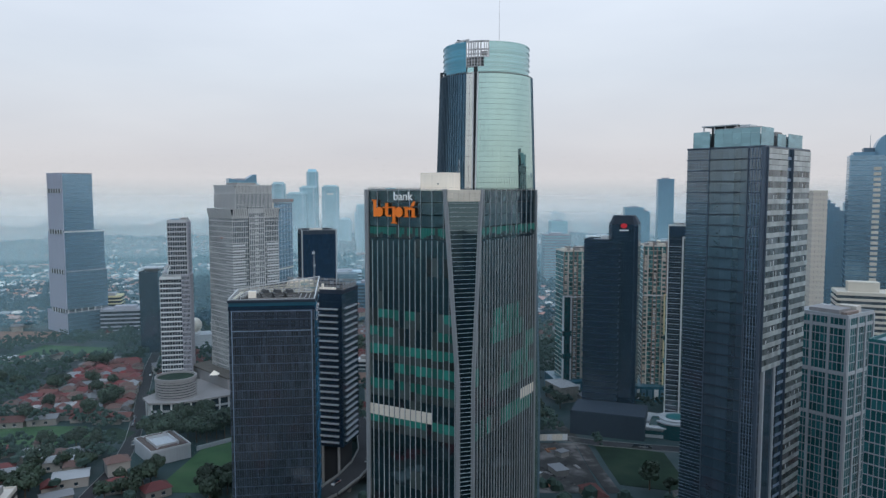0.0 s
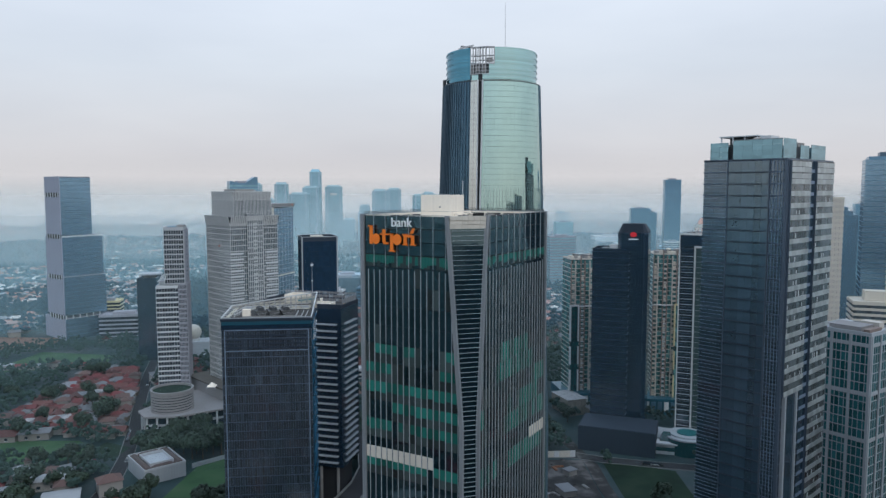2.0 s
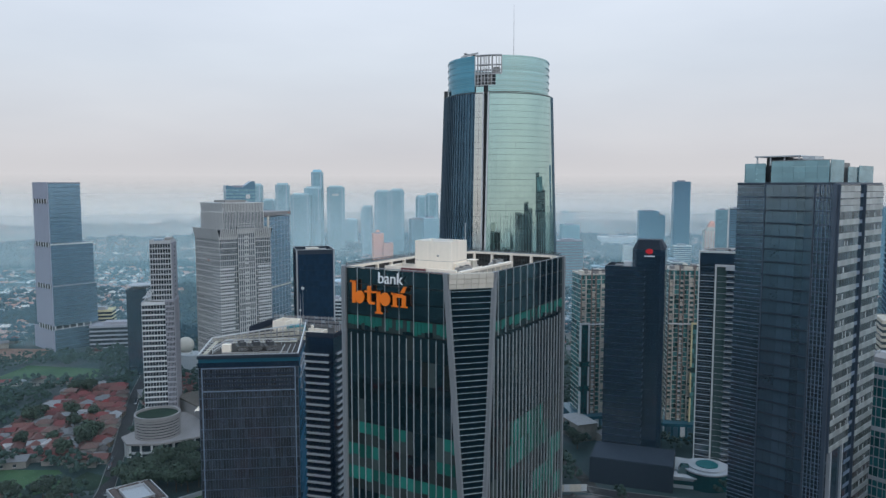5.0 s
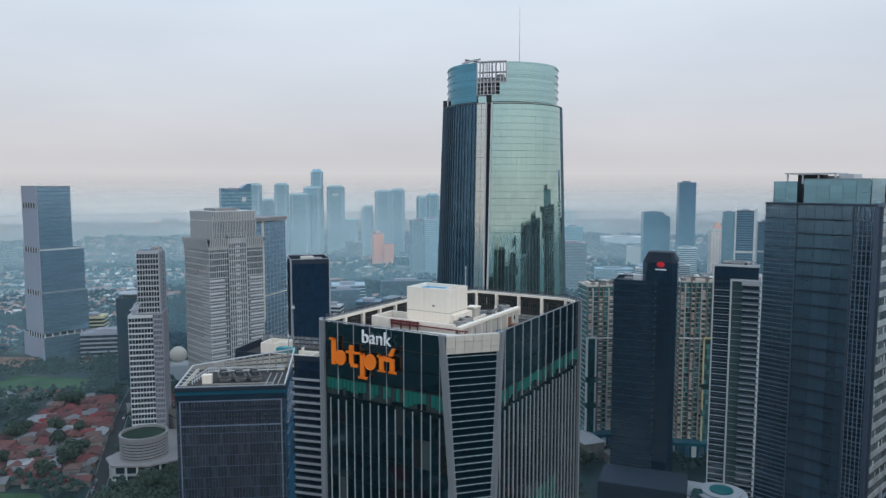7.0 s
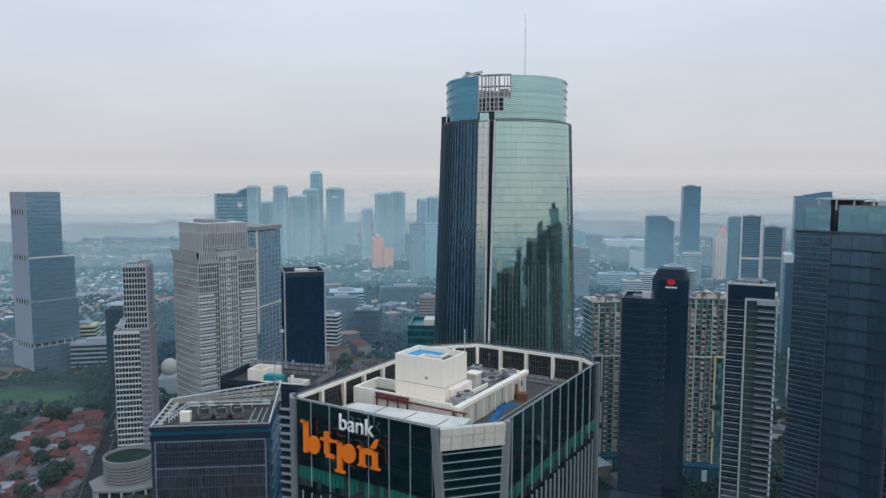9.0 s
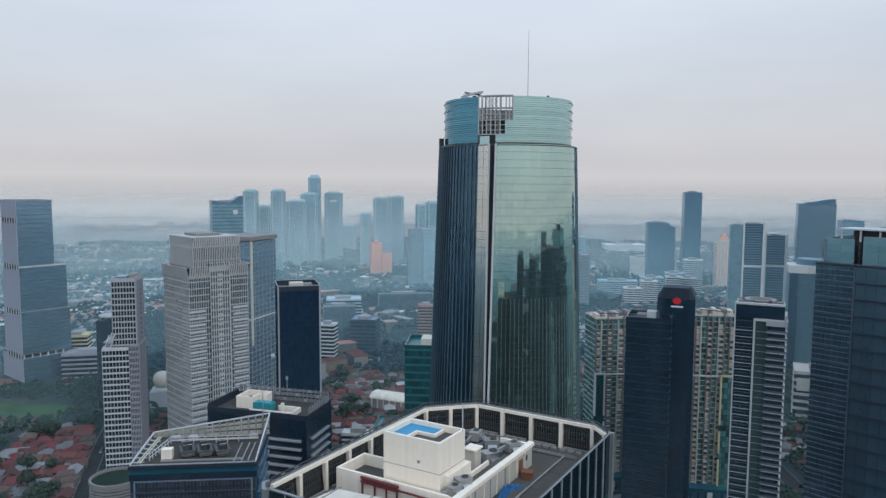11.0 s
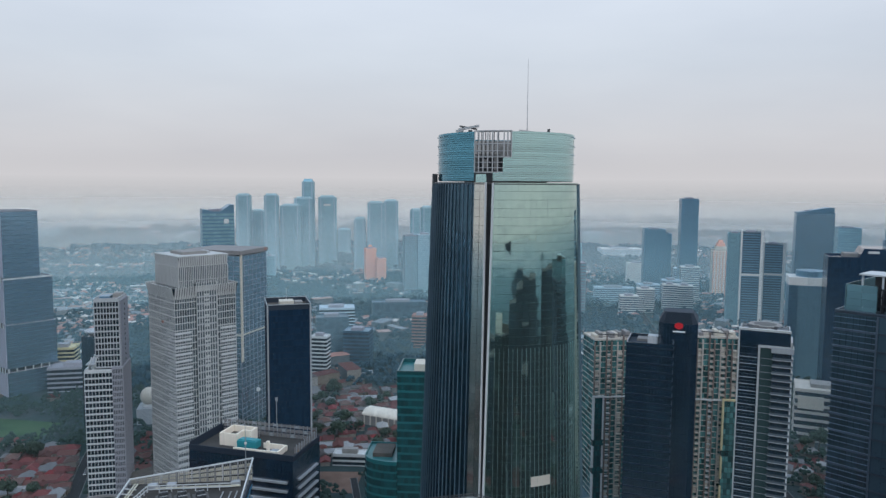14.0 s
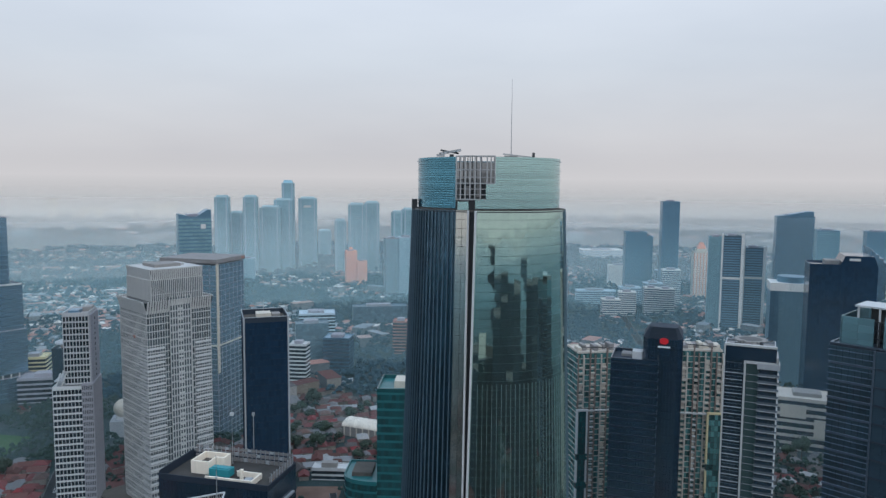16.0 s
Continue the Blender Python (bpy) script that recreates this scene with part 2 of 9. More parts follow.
M_HOTEL = mat("off_white_panel", (0.41, 0.42, 0.435), 0.75, var=0.08, streak=0.1, each=0.04)
M_MAUVE = mat("mauve_grey_cladding", (0.29, 0.29, 0.325), 0.75, var=0.1, streak=0.1)
M_WIN = mat("grey_window_glass", (0.018, 0.028, 0.038), 0.15, island=0.5, tilt=0.015, ior=1.5)
M_BLUEG = mat("blue_grey_glass", (0.17, 0.30, 0.41), 0.3, 0.8, var=0.07, island=0.06, tilt=0.003)
M_DUSK = mat("dusky_blue_glass", (0.085, 0.135, 0.18), 0.4, 0.3, var=0.1, island=0.25)
# frame of far towers, with blue haze put into its colour
M_FARFRAME = mat("haze_tinted_frame", (0.33, 0.46, 0.50), 0.7, 0.0, var=0.06)
# blue glass lightened in its base colour to stand in for haze
M_SLAB = mat("haze_paled_blue_glass", (0.27, 0.41, 0.51), 0.25, 0.75, var=0.07, island=0.04, tilt=0.003)
M_FLANK = mat("pale_flank_wall", (0.30, 0.315, 0.38), 0.8, var=0.06, streak=0.08)
# far glass and concrete: paled so that the colour holds the haze
M_FARG = mat("haze_tinted_glass", (0.27, 0.44, 0.505), 0.4, 0.75, var=0.08, island=0.1)
M_FARC = mat("haze_tinted_concrete", (0.44, 0.53, 0.60), 0.9, var=0.1)
M_FARP = mat("haze_paled_concrete", (0.62, 0.62, 0.60), 0.9, var=0.06)
M_PINK = mat("salmon_render", (0.82, 0.41, 0.30), 0.85, var=0.1)
M_BEIGE = mat("beige_render", (0.50, 0.46, 0.41), 0.85, var=0.12, streak=0.1)
M_BRICKR = mat("dull_red_render", (0.34, 0.15, 0.12), 0.85, var=0.15)
M_YELLOW = mat("yellow_render", (0.60, 0.52, 0.31), 0.85, var=0.1)
M_ORANGE = mat("orange_sign", (0.92, 0.21, 0.012), 0.4, var=0.05)
M_SIGNY = mat("faded_orange_panel", (0.55, 0.28, 0.08), 0.6)
M_SIGNW = mat("white_sign", (0.85, 0.85, 0.85), 0.4, var=0.03)
M_RED = mat("red_sign", (0.70, 0.02, 0.03), 0.4, var=0.05)
M_BLUE = mat("bright_blue_paint", (0.02, 0.27, 0.50), 0.4, var=0.12)
M_TARP = mat("blue_tarpaulin", (0.02, 0.13, 0.30), 0.6, var=0.3, fine=3, bump=0.4)
M_REDPIPE = mat("red_oxide_pipe", (0.16, 0.035, 0.04), 0.5, var=0.2)
M_RUST = mat("rusty_plate", (0.20, 0.09, 0.05), 0.85, var=0.3)
M_ASPH = mat("asphalt", (0.036, 0.036, 0.039), 0.95, var=0.25, big=0.05, fine=0.8, ior=1.25)
M_KERB = mat("kerb_concrete", (0.18, 0.18, 0.175), 0.9, var=0.2)
M_LEAF = mat("leaves", (0.027, 0.047, 0.029), 0.75, var=0.25, island=0.3, each=0.25)
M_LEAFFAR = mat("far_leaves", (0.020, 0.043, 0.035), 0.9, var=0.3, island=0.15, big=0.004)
# same foliage with blue haze put into the leaf colour
M_LEAFHAZE = mat("haze_blue_leaves", (0.023, 0.058, 0.080), 0.95, var=0.3, island=0.1, big=0.004)
M_BARK = mat("bark", (0.10, 0.075, 0.055), 0.9, var=0.3)
# ground tones carry a blue-green cast, put in for distant haze
M_GROUND = mixed("city_ground", [(0.30, (0.02, 0.04, 0.04)), (0.47, (0.03, 0.053, 0.055)), (0.58, (0.05, 0.068, 0.072)), (0.72, (0.095, 0.102, 0.104))], 0.02, detail=9.0)
# grass darkened in its base to hold the dark towers' shade
M_LAWN = mixed("grass", [(0.30, (0.009, 0.020, 0.014)), (0.50, (0.014, 0.031, 0.019)), (0.70, (0.024, 0.040, 0.025))], 0.05, detail=10.0)
M_FIELD = mixed("bright_field_grass", [(0.30, (0.028, 0.06, 0.03)), (0.50, (0.042, 0.09, 0.04)), (0.70, (0.06, 0.10, 0.05))], 0.05, detail=10.0)
M_TAUPE = mat("taupe_stone", (0.23, 0.22, 0.22), 0.8, var=0.12, streak=0.1)
# warm albedo raised so horizon towers look lit through haze
M_MISTY = mat("warm_haze_wall", (0.92, 0.83, 0.72), 0.9, var=0.05)
# earth tones lowered too, with the towers' shade put in
M_DIRT = mixed("bare_earth", [(0.30, (0.02, 0.022, 0.022)), (0.50, (0.045, 0.044, 0.043)), (0.66, (0.14, 0.13, 0.125))], 0.08, detail=8.0, bump=0.3)
M_BROWN = mixed("brown_earth", [(0.30, (0.13, 0.08, 0.06)), (0.70, (0.22, 0.14, 0.11))], 0.08)
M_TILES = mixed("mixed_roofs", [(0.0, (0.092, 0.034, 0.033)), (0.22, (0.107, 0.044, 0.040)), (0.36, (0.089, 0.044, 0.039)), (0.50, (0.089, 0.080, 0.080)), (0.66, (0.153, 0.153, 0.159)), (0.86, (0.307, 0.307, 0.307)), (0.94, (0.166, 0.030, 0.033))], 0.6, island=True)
# far roofs and walls: haze is put into these paler base colours
M_HAZEROOF = mixed("far_roofs", [(0.0, (0.36, 0.20, 0.17)), (0.30, (0.36, 0.26, 0.235)), (0.46, (0.27, 0.29, 0.31)), (0.70, (0.58, 0.55, 0.52)), (0.88, (0.20, 0.23, 0.26))], 0.6, island=True)
M_HAZEWALL = mixed("haze_tinted_walls", [(0.0, (0.170, 0.185, 0.195)), (0.35, (0.130, 0.155, 0.170)), (0.6, (0.210, 0.225, 0.235)), (0.85, (0.130, 0.140, 0.150))], 0.5, island=True)
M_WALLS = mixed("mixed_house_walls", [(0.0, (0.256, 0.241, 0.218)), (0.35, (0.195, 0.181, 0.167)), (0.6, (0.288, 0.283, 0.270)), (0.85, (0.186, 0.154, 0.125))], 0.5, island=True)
R_RED = mat("red_clay_tiles", (0.115, 0.027, 0.027), 0.8, var=0.3, fine=1.0, each=0.3, bump=0.3)
R_ORANGE = mat("orange_clay_tiles", (0.105, 0.04, 0.034), 0.8, var=0.3, fine=1.0, each=0.3, bump=0.3)
R_BROWN = mat("brown_clay_tiles", (0.10, 0.06, 0.052), 0.85, var=0.3, fine=1.0, each=0.3, bump=0.3)
R_GREY = mat("grey_sheet_roof", (0.18, 0.185, 0.195), 0.7, var=0.25, each=0.4)
R_WHITE = mat("white_sheet_roof", (0.29, 0.30, 0.31), 0.6, var=0.15, each=0.2)
W_HOUSE = mat("house_wall", (0.25, 0.235, 0.22), 0.85, var=0.15, each=0.25)


# ---- mesh helpers ----
class MB:
    """Collects vertices and faces for one mesh."""

    def __init__(self):
        self.v, self.f = [], []

    def face(self, *pts):
        i = len(self.v)
        self.v += pts
        self.f.append(tuple(range(i, i + len(pts))))

    def prism(self, low, z0, z1, high=None, caps=True):
        """A solid between two outlines of as many points, counter-clockwise."""
        high = high or low
        i, n = len(self.v), len(low)
        self.v += [(x, y, z0) for x, y in low] + [(x, y, z1) for x, y in high]
        for k in range(n):
            j = (k + 1) % n
            self.f.append((i + k, i + j, i + n + j, i + n + k))
        if caps:
            self.f.append(tuple(i + k for k in reversed(range(n))))
            self.f.append(tuple(i + n + k for k in range(n)))
        return self

    def loft(self, rows):
        """One connected solid through several outlines: (outline, z) from low to high."""
        i, n = len(self.v), len(rows[0][0])
        for pts, z in rows:
            self.v += [(x, y, z) for x, y in pts]
        for r in range(len(rows) - 1):
            for k in range(n):
                j = (k + 1) % n
                self.f.append((i + r * n + k, i + r * n + j, i + (r + 1) * n + j, i + (r + 1) * n + k))
        self.f.append(tuple(i + k for k in reversed(range(n))))
        self.f.append(tuple(i + (len(rows) - 1) * n + k for k in range(n)))
        return self

    def box(self, x0, y0, z0, x1, y1, z1):
        return self.prism([(x0, y0), (x1, y0), (x1, y1), (x0, y1)], z0, z1)

    def bar(self, a, b, r):
        """A square bar from a to b, 2r thick."""
        a, b = Vector(a), Vector(b)
        d = (b - a).normalized()
        s = d.cross((0, 0, 1))
        s = s.normalized() * r if s.length > 1e-4 else Vector((r, 0, 0))
        t = d.cross(s).normalized() * r
        i = len(self.v)
        for p in (a, b):
            self.v += [tuple(p - s - t), tuple(p + s - t), tuple(p + s + t), tuple(p - s + t)]
        self.f += [(i, i + 1, i + 5, i + 4), (i + 1, i + 2, i + 6, i + 5), (i + 2, i + 3, i + 7, i + 6), (i + 3, i, i + 4, i + 7), (i + 3, i + 2, i + 1, i), (i + 4, i + 5, i + 6, i + 7)]
        return self

    def tube(self, x, y, z0, z1, r0, r1=None, n=12, caps=True):
        r1 = r0 if r1 is None else r1
        ring = [(math.cos(2 * math.pi * k / n), math.sin(2 * math.pi * k / n)) for k in range(n)]
        return self.prism([(x + r0 * c, y + r0 * s) for c, s in ring], z0, z1, [(x + r1 * c, y + r1 * s) for c, s in ring], caps)

    def mesh(self, name):
        me = bpy.data.meshes.new(name)
        me.from_pydata(self.v, [], self.f)
        me.update()
        return me


def part(name, mb, material, parent, label="", kind="", loc=None, rot=0.0):
    """One mesh object under a thing; mb is an MB or a mesh that alike pieces share."""
    me = mb.mesh(name) if isinstance(mb, MB) else mb
    if material and not me.materials:
        me.materials.append(material)
    ob = new(name, me)
    ob.parent = parent
    if loc:
        ob.location = loc
    if rot:
        ob.rotation_euler = (0, 0, rot)
    if label or kind:
        tagged(ob, label, kind=kind)
    return ob


def thing(name, label, category, x=0, y=0, z=0, yaw=0.0, group="", kind=""):
    root = new(name)
    root.empty_display_size = 1
    root.matrix_basis = pose(x, y, z, 0, 0, yaw)
    return tagged(root, label, category, group, kind)


def single(name, mb, material, label, category, x=0, y=0, z=0, yaw=0.0, group="", kind=""):
    """A top-level thing of one mesh."""
    me = mb.mesh(name) if isinstance(mb, MB) else mb
    if not me.materials:
        me.materials.append(material)
    ob = new(name, me)
    ob.matrix_basis = pose(x, y, z, 0, 0, yaw)
    return tagged(ob, label, category, group, kind)


def rect(w, d):
    return [(-w / 2, -d / 2), (w / 2, -d / 2), (w / 2, d / 2), (-w / 2, d / 2)]


def grown(poly, o):
    """A convex counter-clockwise outline, moved out by o."""
    out, n = [], len(poly)
    for k in range(n):
        a, b, c = Vector(poly[k - 1]), Vector(poly[k]), Vector(poly[(k + 1) % n])
        d0, d1 = (b - a).normalized(), (c - b).normalized()
        n0, n1 = Vector((d0.y, -d0.x)), Vector((d1.y, -d1.x))
        m = (n0 + n1)
        m = m / max(0.3, (1 + n0.dot(n1)))
        out.append(tuple(b + m * o))
    return out


def edges(poly):
    """Each side of an outline: its start, way, outward normal and length."""
    for k in range(len(poly)):
        a, b = Vector(poly[k]), Vector(poly[(k + 1) % len(poly)])
        d = (b - a)
        ln = d.length
        d = d / ln
        yield a, d, Vector((d.y, -d.x)), ln


def panes(mb, a, d, ln, z0, z1, nx, nz, gap_x=0.08, gap_z=0.08, n=None, out=0.0, skip=None):
    """A grid of separate panes on one side of an outline."""
    sx, sz = ln / nx, (z1 - z0) / nz
    off = (n * out) if n else Vector((0, 0))
    for i in range(nx):
        p, q = a + d * (i * sx + gap_x / 2) + off, a + d * ((i + 1) * sx - gap_x / 2) + off
        for k in range(nz):
            if skip and skip(i, k):
                continue
            lo, hi = z0 + k * sz + gap_z / 2, z0 + (k + 1) * sz - gap_z / 2
            mb.face((p.x, p.y, lo), (q.x, q.y, lo), (q.x, q.y, hi), (p.x, p.y, hi))


def tower(name, label, x, y, yaw, poly, h, glass, z0=0.0, floor=4.0, mod=1.5, band=None, band_h=0.5, band_out=0.12, fins=None, fin_every=1, fin_w=0.14, fin_out=0.2,
          parapet=1.4, par_m=None, roof_m=None, single_parts=True, category="tower", group="", root=None, band_gap=0.06):
    """A tower: dark core, panes storey by storey, slab bands, fins, roof and parapet."""
    root = root or thing(name, label, category, x, y, 0, yaw, group)
    nz = max(1, round((h - z0) / floor))
    fl = (h - z0) / nz
    part("core", MB().prism(grown(poly, -0.25), z0, h - 0.3), M_CORE, root)
    g = MB()
    for a, d, n, ln in edges(poly):
        panes(g, a, d, ln, z0, h, max(1, round(ln / mod)), nz, 0.08, 0.1 if band is None else band_gap)
    part("glazing", g, glass, root, kind="stuff")
    if band:
        ring = MB().prism(grown(poly, band_out), 0, band_h)
        if single_parts:
            me = ring.mesh("floor_band")
            for k in range(nz + 1):
                part("floor_band", me, band, root, loc=(0, 0, z0 + k * fl - band_h / 2 - (0.002 if k == nz else 0)))
        else:
            rings, p = MB(), grown(poly, band_out)
            for k in range(nz + 1):
                rings.prism(p, z0 + k * fl - band_h / 2, z0 + k * fl + band_h / 2)
            part("floor_band", rings, band, root, kind="stuff")
    if fins:
        fm = MB().box(-fin_w / 2, -0.05, z0, fin_w / 2, fin_out, h).mesh("fin")
        joined = MB()
        for a, d, n, ln in edges(poly):
            c = max(1, round(ln / mod))
            for i in range(0, c + 1, fin_every):
                p = a + d * (ln * i / c)
                if single_parts:
                    part("fin", fm, fins, root, loc=(p.x, p.y, 0), rot=math.atan2(d.y, d.x) + math.pi)
                else:
                    q, e = p - d * (fin_w / 2), p + d * (fin_w / 2)
                    joined.prism([tuple(q - n * 0.05), tuple(q + n * fin_out), tuple(e + n * fin_out), tuple(e - n * 0.05)][::-1], z0, h)
        if joined.v:
            part("fin", joined, fins, root, kind="stuff")
    part("roof_deck", MB().prism(grown(poly, -0.1), h - 0.28, h + 0.05), roof_m or M_ROOF, root)
    if parapet:
        pm, outer, inner = MB(), grown(poly, 0.1), grown(poly, -0.4)
        for k in range(len(poly)):
            j = (k + 1) % len(poly)
            pm.prism([outer[k], outer[j], inner[j], inner[k]], h, h + parapet)
        part("parapet", pm, par_m or band or M_CONC, root)
    return root


def plant(root, items):
    """Roof plant: (name, material, x0, y0, z0, x1, y1, z1)."""
    for nm, m, *b in items:
        part(nm, MB().box(*b), m, root)


# ---- ground ----
def sheet(name, pts, z, material, label, category, th=0.12):
    return single(name, MB().prism(pts, z - th, z), material, label, category, kind="structure")


ground = MB()
RINGS = [0, 120, 260, 420, 600, 900, 1300, 1900, 2700, 3800, 5400, 9000]
for r0, r1 in zip(RINGS, RINGS[1:]):
    for k in range(48):
        a0, a1 = 2 * math.pi * k / 48, 2 * math.pi * (k + 1) / 48
        ps = [(r * math.sin(a), 250 + r * math.cos(a), 0.0) for r, a in ((r0, a0), (r0, a1), (r1, a1), (r1, a0))]
        ground.face(*([ps[0], *ps[2:]][::-1] if r0 == 0 else ps[::-1]))
single("ground", ground, M_GROUND, "city ground of worn earth, paving and scrub", "ground", kind="structure")

# ring backdrop that emits a painted horizon haze, graded by height
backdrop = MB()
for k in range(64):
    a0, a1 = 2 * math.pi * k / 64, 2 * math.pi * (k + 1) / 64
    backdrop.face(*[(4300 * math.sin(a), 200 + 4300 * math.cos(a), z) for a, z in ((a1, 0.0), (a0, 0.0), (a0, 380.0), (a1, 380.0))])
m_haze = bpy.data.materials.new("glowing_haze")
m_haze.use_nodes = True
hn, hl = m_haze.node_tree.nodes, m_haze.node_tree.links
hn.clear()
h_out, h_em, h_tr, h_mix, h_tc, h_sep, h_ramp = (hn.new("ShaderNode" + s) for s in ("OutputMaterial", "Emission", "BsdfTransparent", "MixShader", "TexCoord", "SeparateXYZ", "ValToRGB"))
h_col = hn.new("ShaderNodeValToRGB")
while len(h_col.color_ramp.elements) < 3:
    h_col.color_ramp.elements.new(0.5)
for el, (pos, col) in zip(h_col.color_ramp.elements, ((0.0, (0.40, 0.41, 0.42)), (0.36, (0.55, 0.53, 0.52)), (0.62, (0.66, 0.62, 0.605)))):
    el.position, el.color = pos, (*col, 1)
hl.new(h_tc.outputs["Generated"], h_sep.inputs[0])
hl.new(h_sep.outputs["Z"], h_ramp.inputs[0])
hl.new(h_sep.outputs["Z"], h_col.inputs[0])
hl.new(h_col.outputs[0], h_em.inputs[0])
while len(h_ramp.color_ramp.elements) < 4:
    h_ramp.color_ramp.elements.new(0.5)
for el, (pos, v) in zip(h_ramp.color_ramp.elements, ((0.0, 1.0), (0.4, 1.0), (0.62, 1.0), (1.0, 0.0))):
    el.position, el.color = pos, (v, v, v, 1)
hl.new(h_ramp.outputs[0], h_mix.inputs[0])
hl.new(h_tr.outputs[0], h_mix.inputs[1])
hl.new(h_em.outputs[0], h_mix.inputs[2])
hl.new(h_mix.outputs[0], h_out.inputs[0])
single("backdrop", backdrop, m_haze, "glowing backdrop standing in for horizon haze", "backdrop", kind="structure")

# see-through ring sheets, added to stand in for haze over the city
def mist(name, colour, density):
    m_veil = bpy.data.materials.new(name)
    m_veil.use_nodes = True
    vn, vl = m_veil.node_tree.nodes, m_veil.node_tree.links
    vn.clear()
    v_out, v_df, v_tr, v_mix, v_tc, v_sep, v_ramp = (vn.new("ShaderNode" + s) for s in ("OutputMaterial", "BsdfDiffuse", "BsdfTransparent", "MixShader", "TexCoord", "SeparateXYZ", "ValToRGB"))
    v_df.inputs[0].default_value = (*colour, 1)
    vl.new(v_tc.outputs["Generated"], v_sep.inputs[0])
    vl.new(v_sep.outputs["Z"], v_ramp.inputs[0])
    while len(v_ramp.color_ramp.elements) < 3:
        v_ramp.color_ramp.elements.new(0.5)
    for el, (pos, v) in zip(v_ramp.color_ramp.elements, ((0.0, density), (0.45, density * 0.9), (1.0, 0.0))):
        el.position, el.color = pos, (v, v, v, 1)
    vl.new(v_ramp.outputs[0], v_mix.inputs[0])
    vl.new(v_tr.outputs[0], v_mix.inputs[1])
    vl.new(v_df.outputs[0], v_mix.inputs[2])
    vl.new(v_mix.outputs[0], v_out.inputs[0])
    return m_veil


# haze tints painted into the sheets: blue near, then pale, then warm
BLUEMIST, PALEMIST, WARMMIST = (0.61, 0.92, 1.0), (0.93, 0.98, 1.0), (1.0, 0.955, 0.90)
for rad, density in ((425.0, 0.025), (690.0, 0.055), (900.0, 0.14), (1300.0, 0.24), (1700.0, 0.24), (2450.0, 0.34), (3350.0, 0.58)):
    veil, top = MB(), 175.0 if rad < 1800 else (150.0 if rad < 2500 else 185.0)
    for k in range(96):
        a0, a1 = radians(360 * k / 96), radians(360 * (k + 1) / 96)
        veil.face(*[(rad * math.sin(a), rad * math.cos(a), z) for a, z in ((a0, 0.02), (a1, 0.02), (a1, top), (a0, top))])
    single("backdrop", veil, mist("haze_sheet", BLUEMIST if rad < 1400 else (PALEMIST if rad < 2000 else WARMMIST), density), "see-through ring sheet standing in for city haze", "mist", kind="structure")


# ---- the bank tower with the slanted corner ----
BH, BROOF, BNARROW = 151.5, 147.0, 105.0
PITCH = 1.6  # between the fins


def corner_left(z):
    return 12.6 - 3.6 * max(0.0, min(1.0, (z - BNARROW) / (BH - BNARROW)))


def corner_right(z):
    return -18.9 + 3.9 * max(0.0, min(1.0, (z - BNARROW) / (BH - BNARROW)))


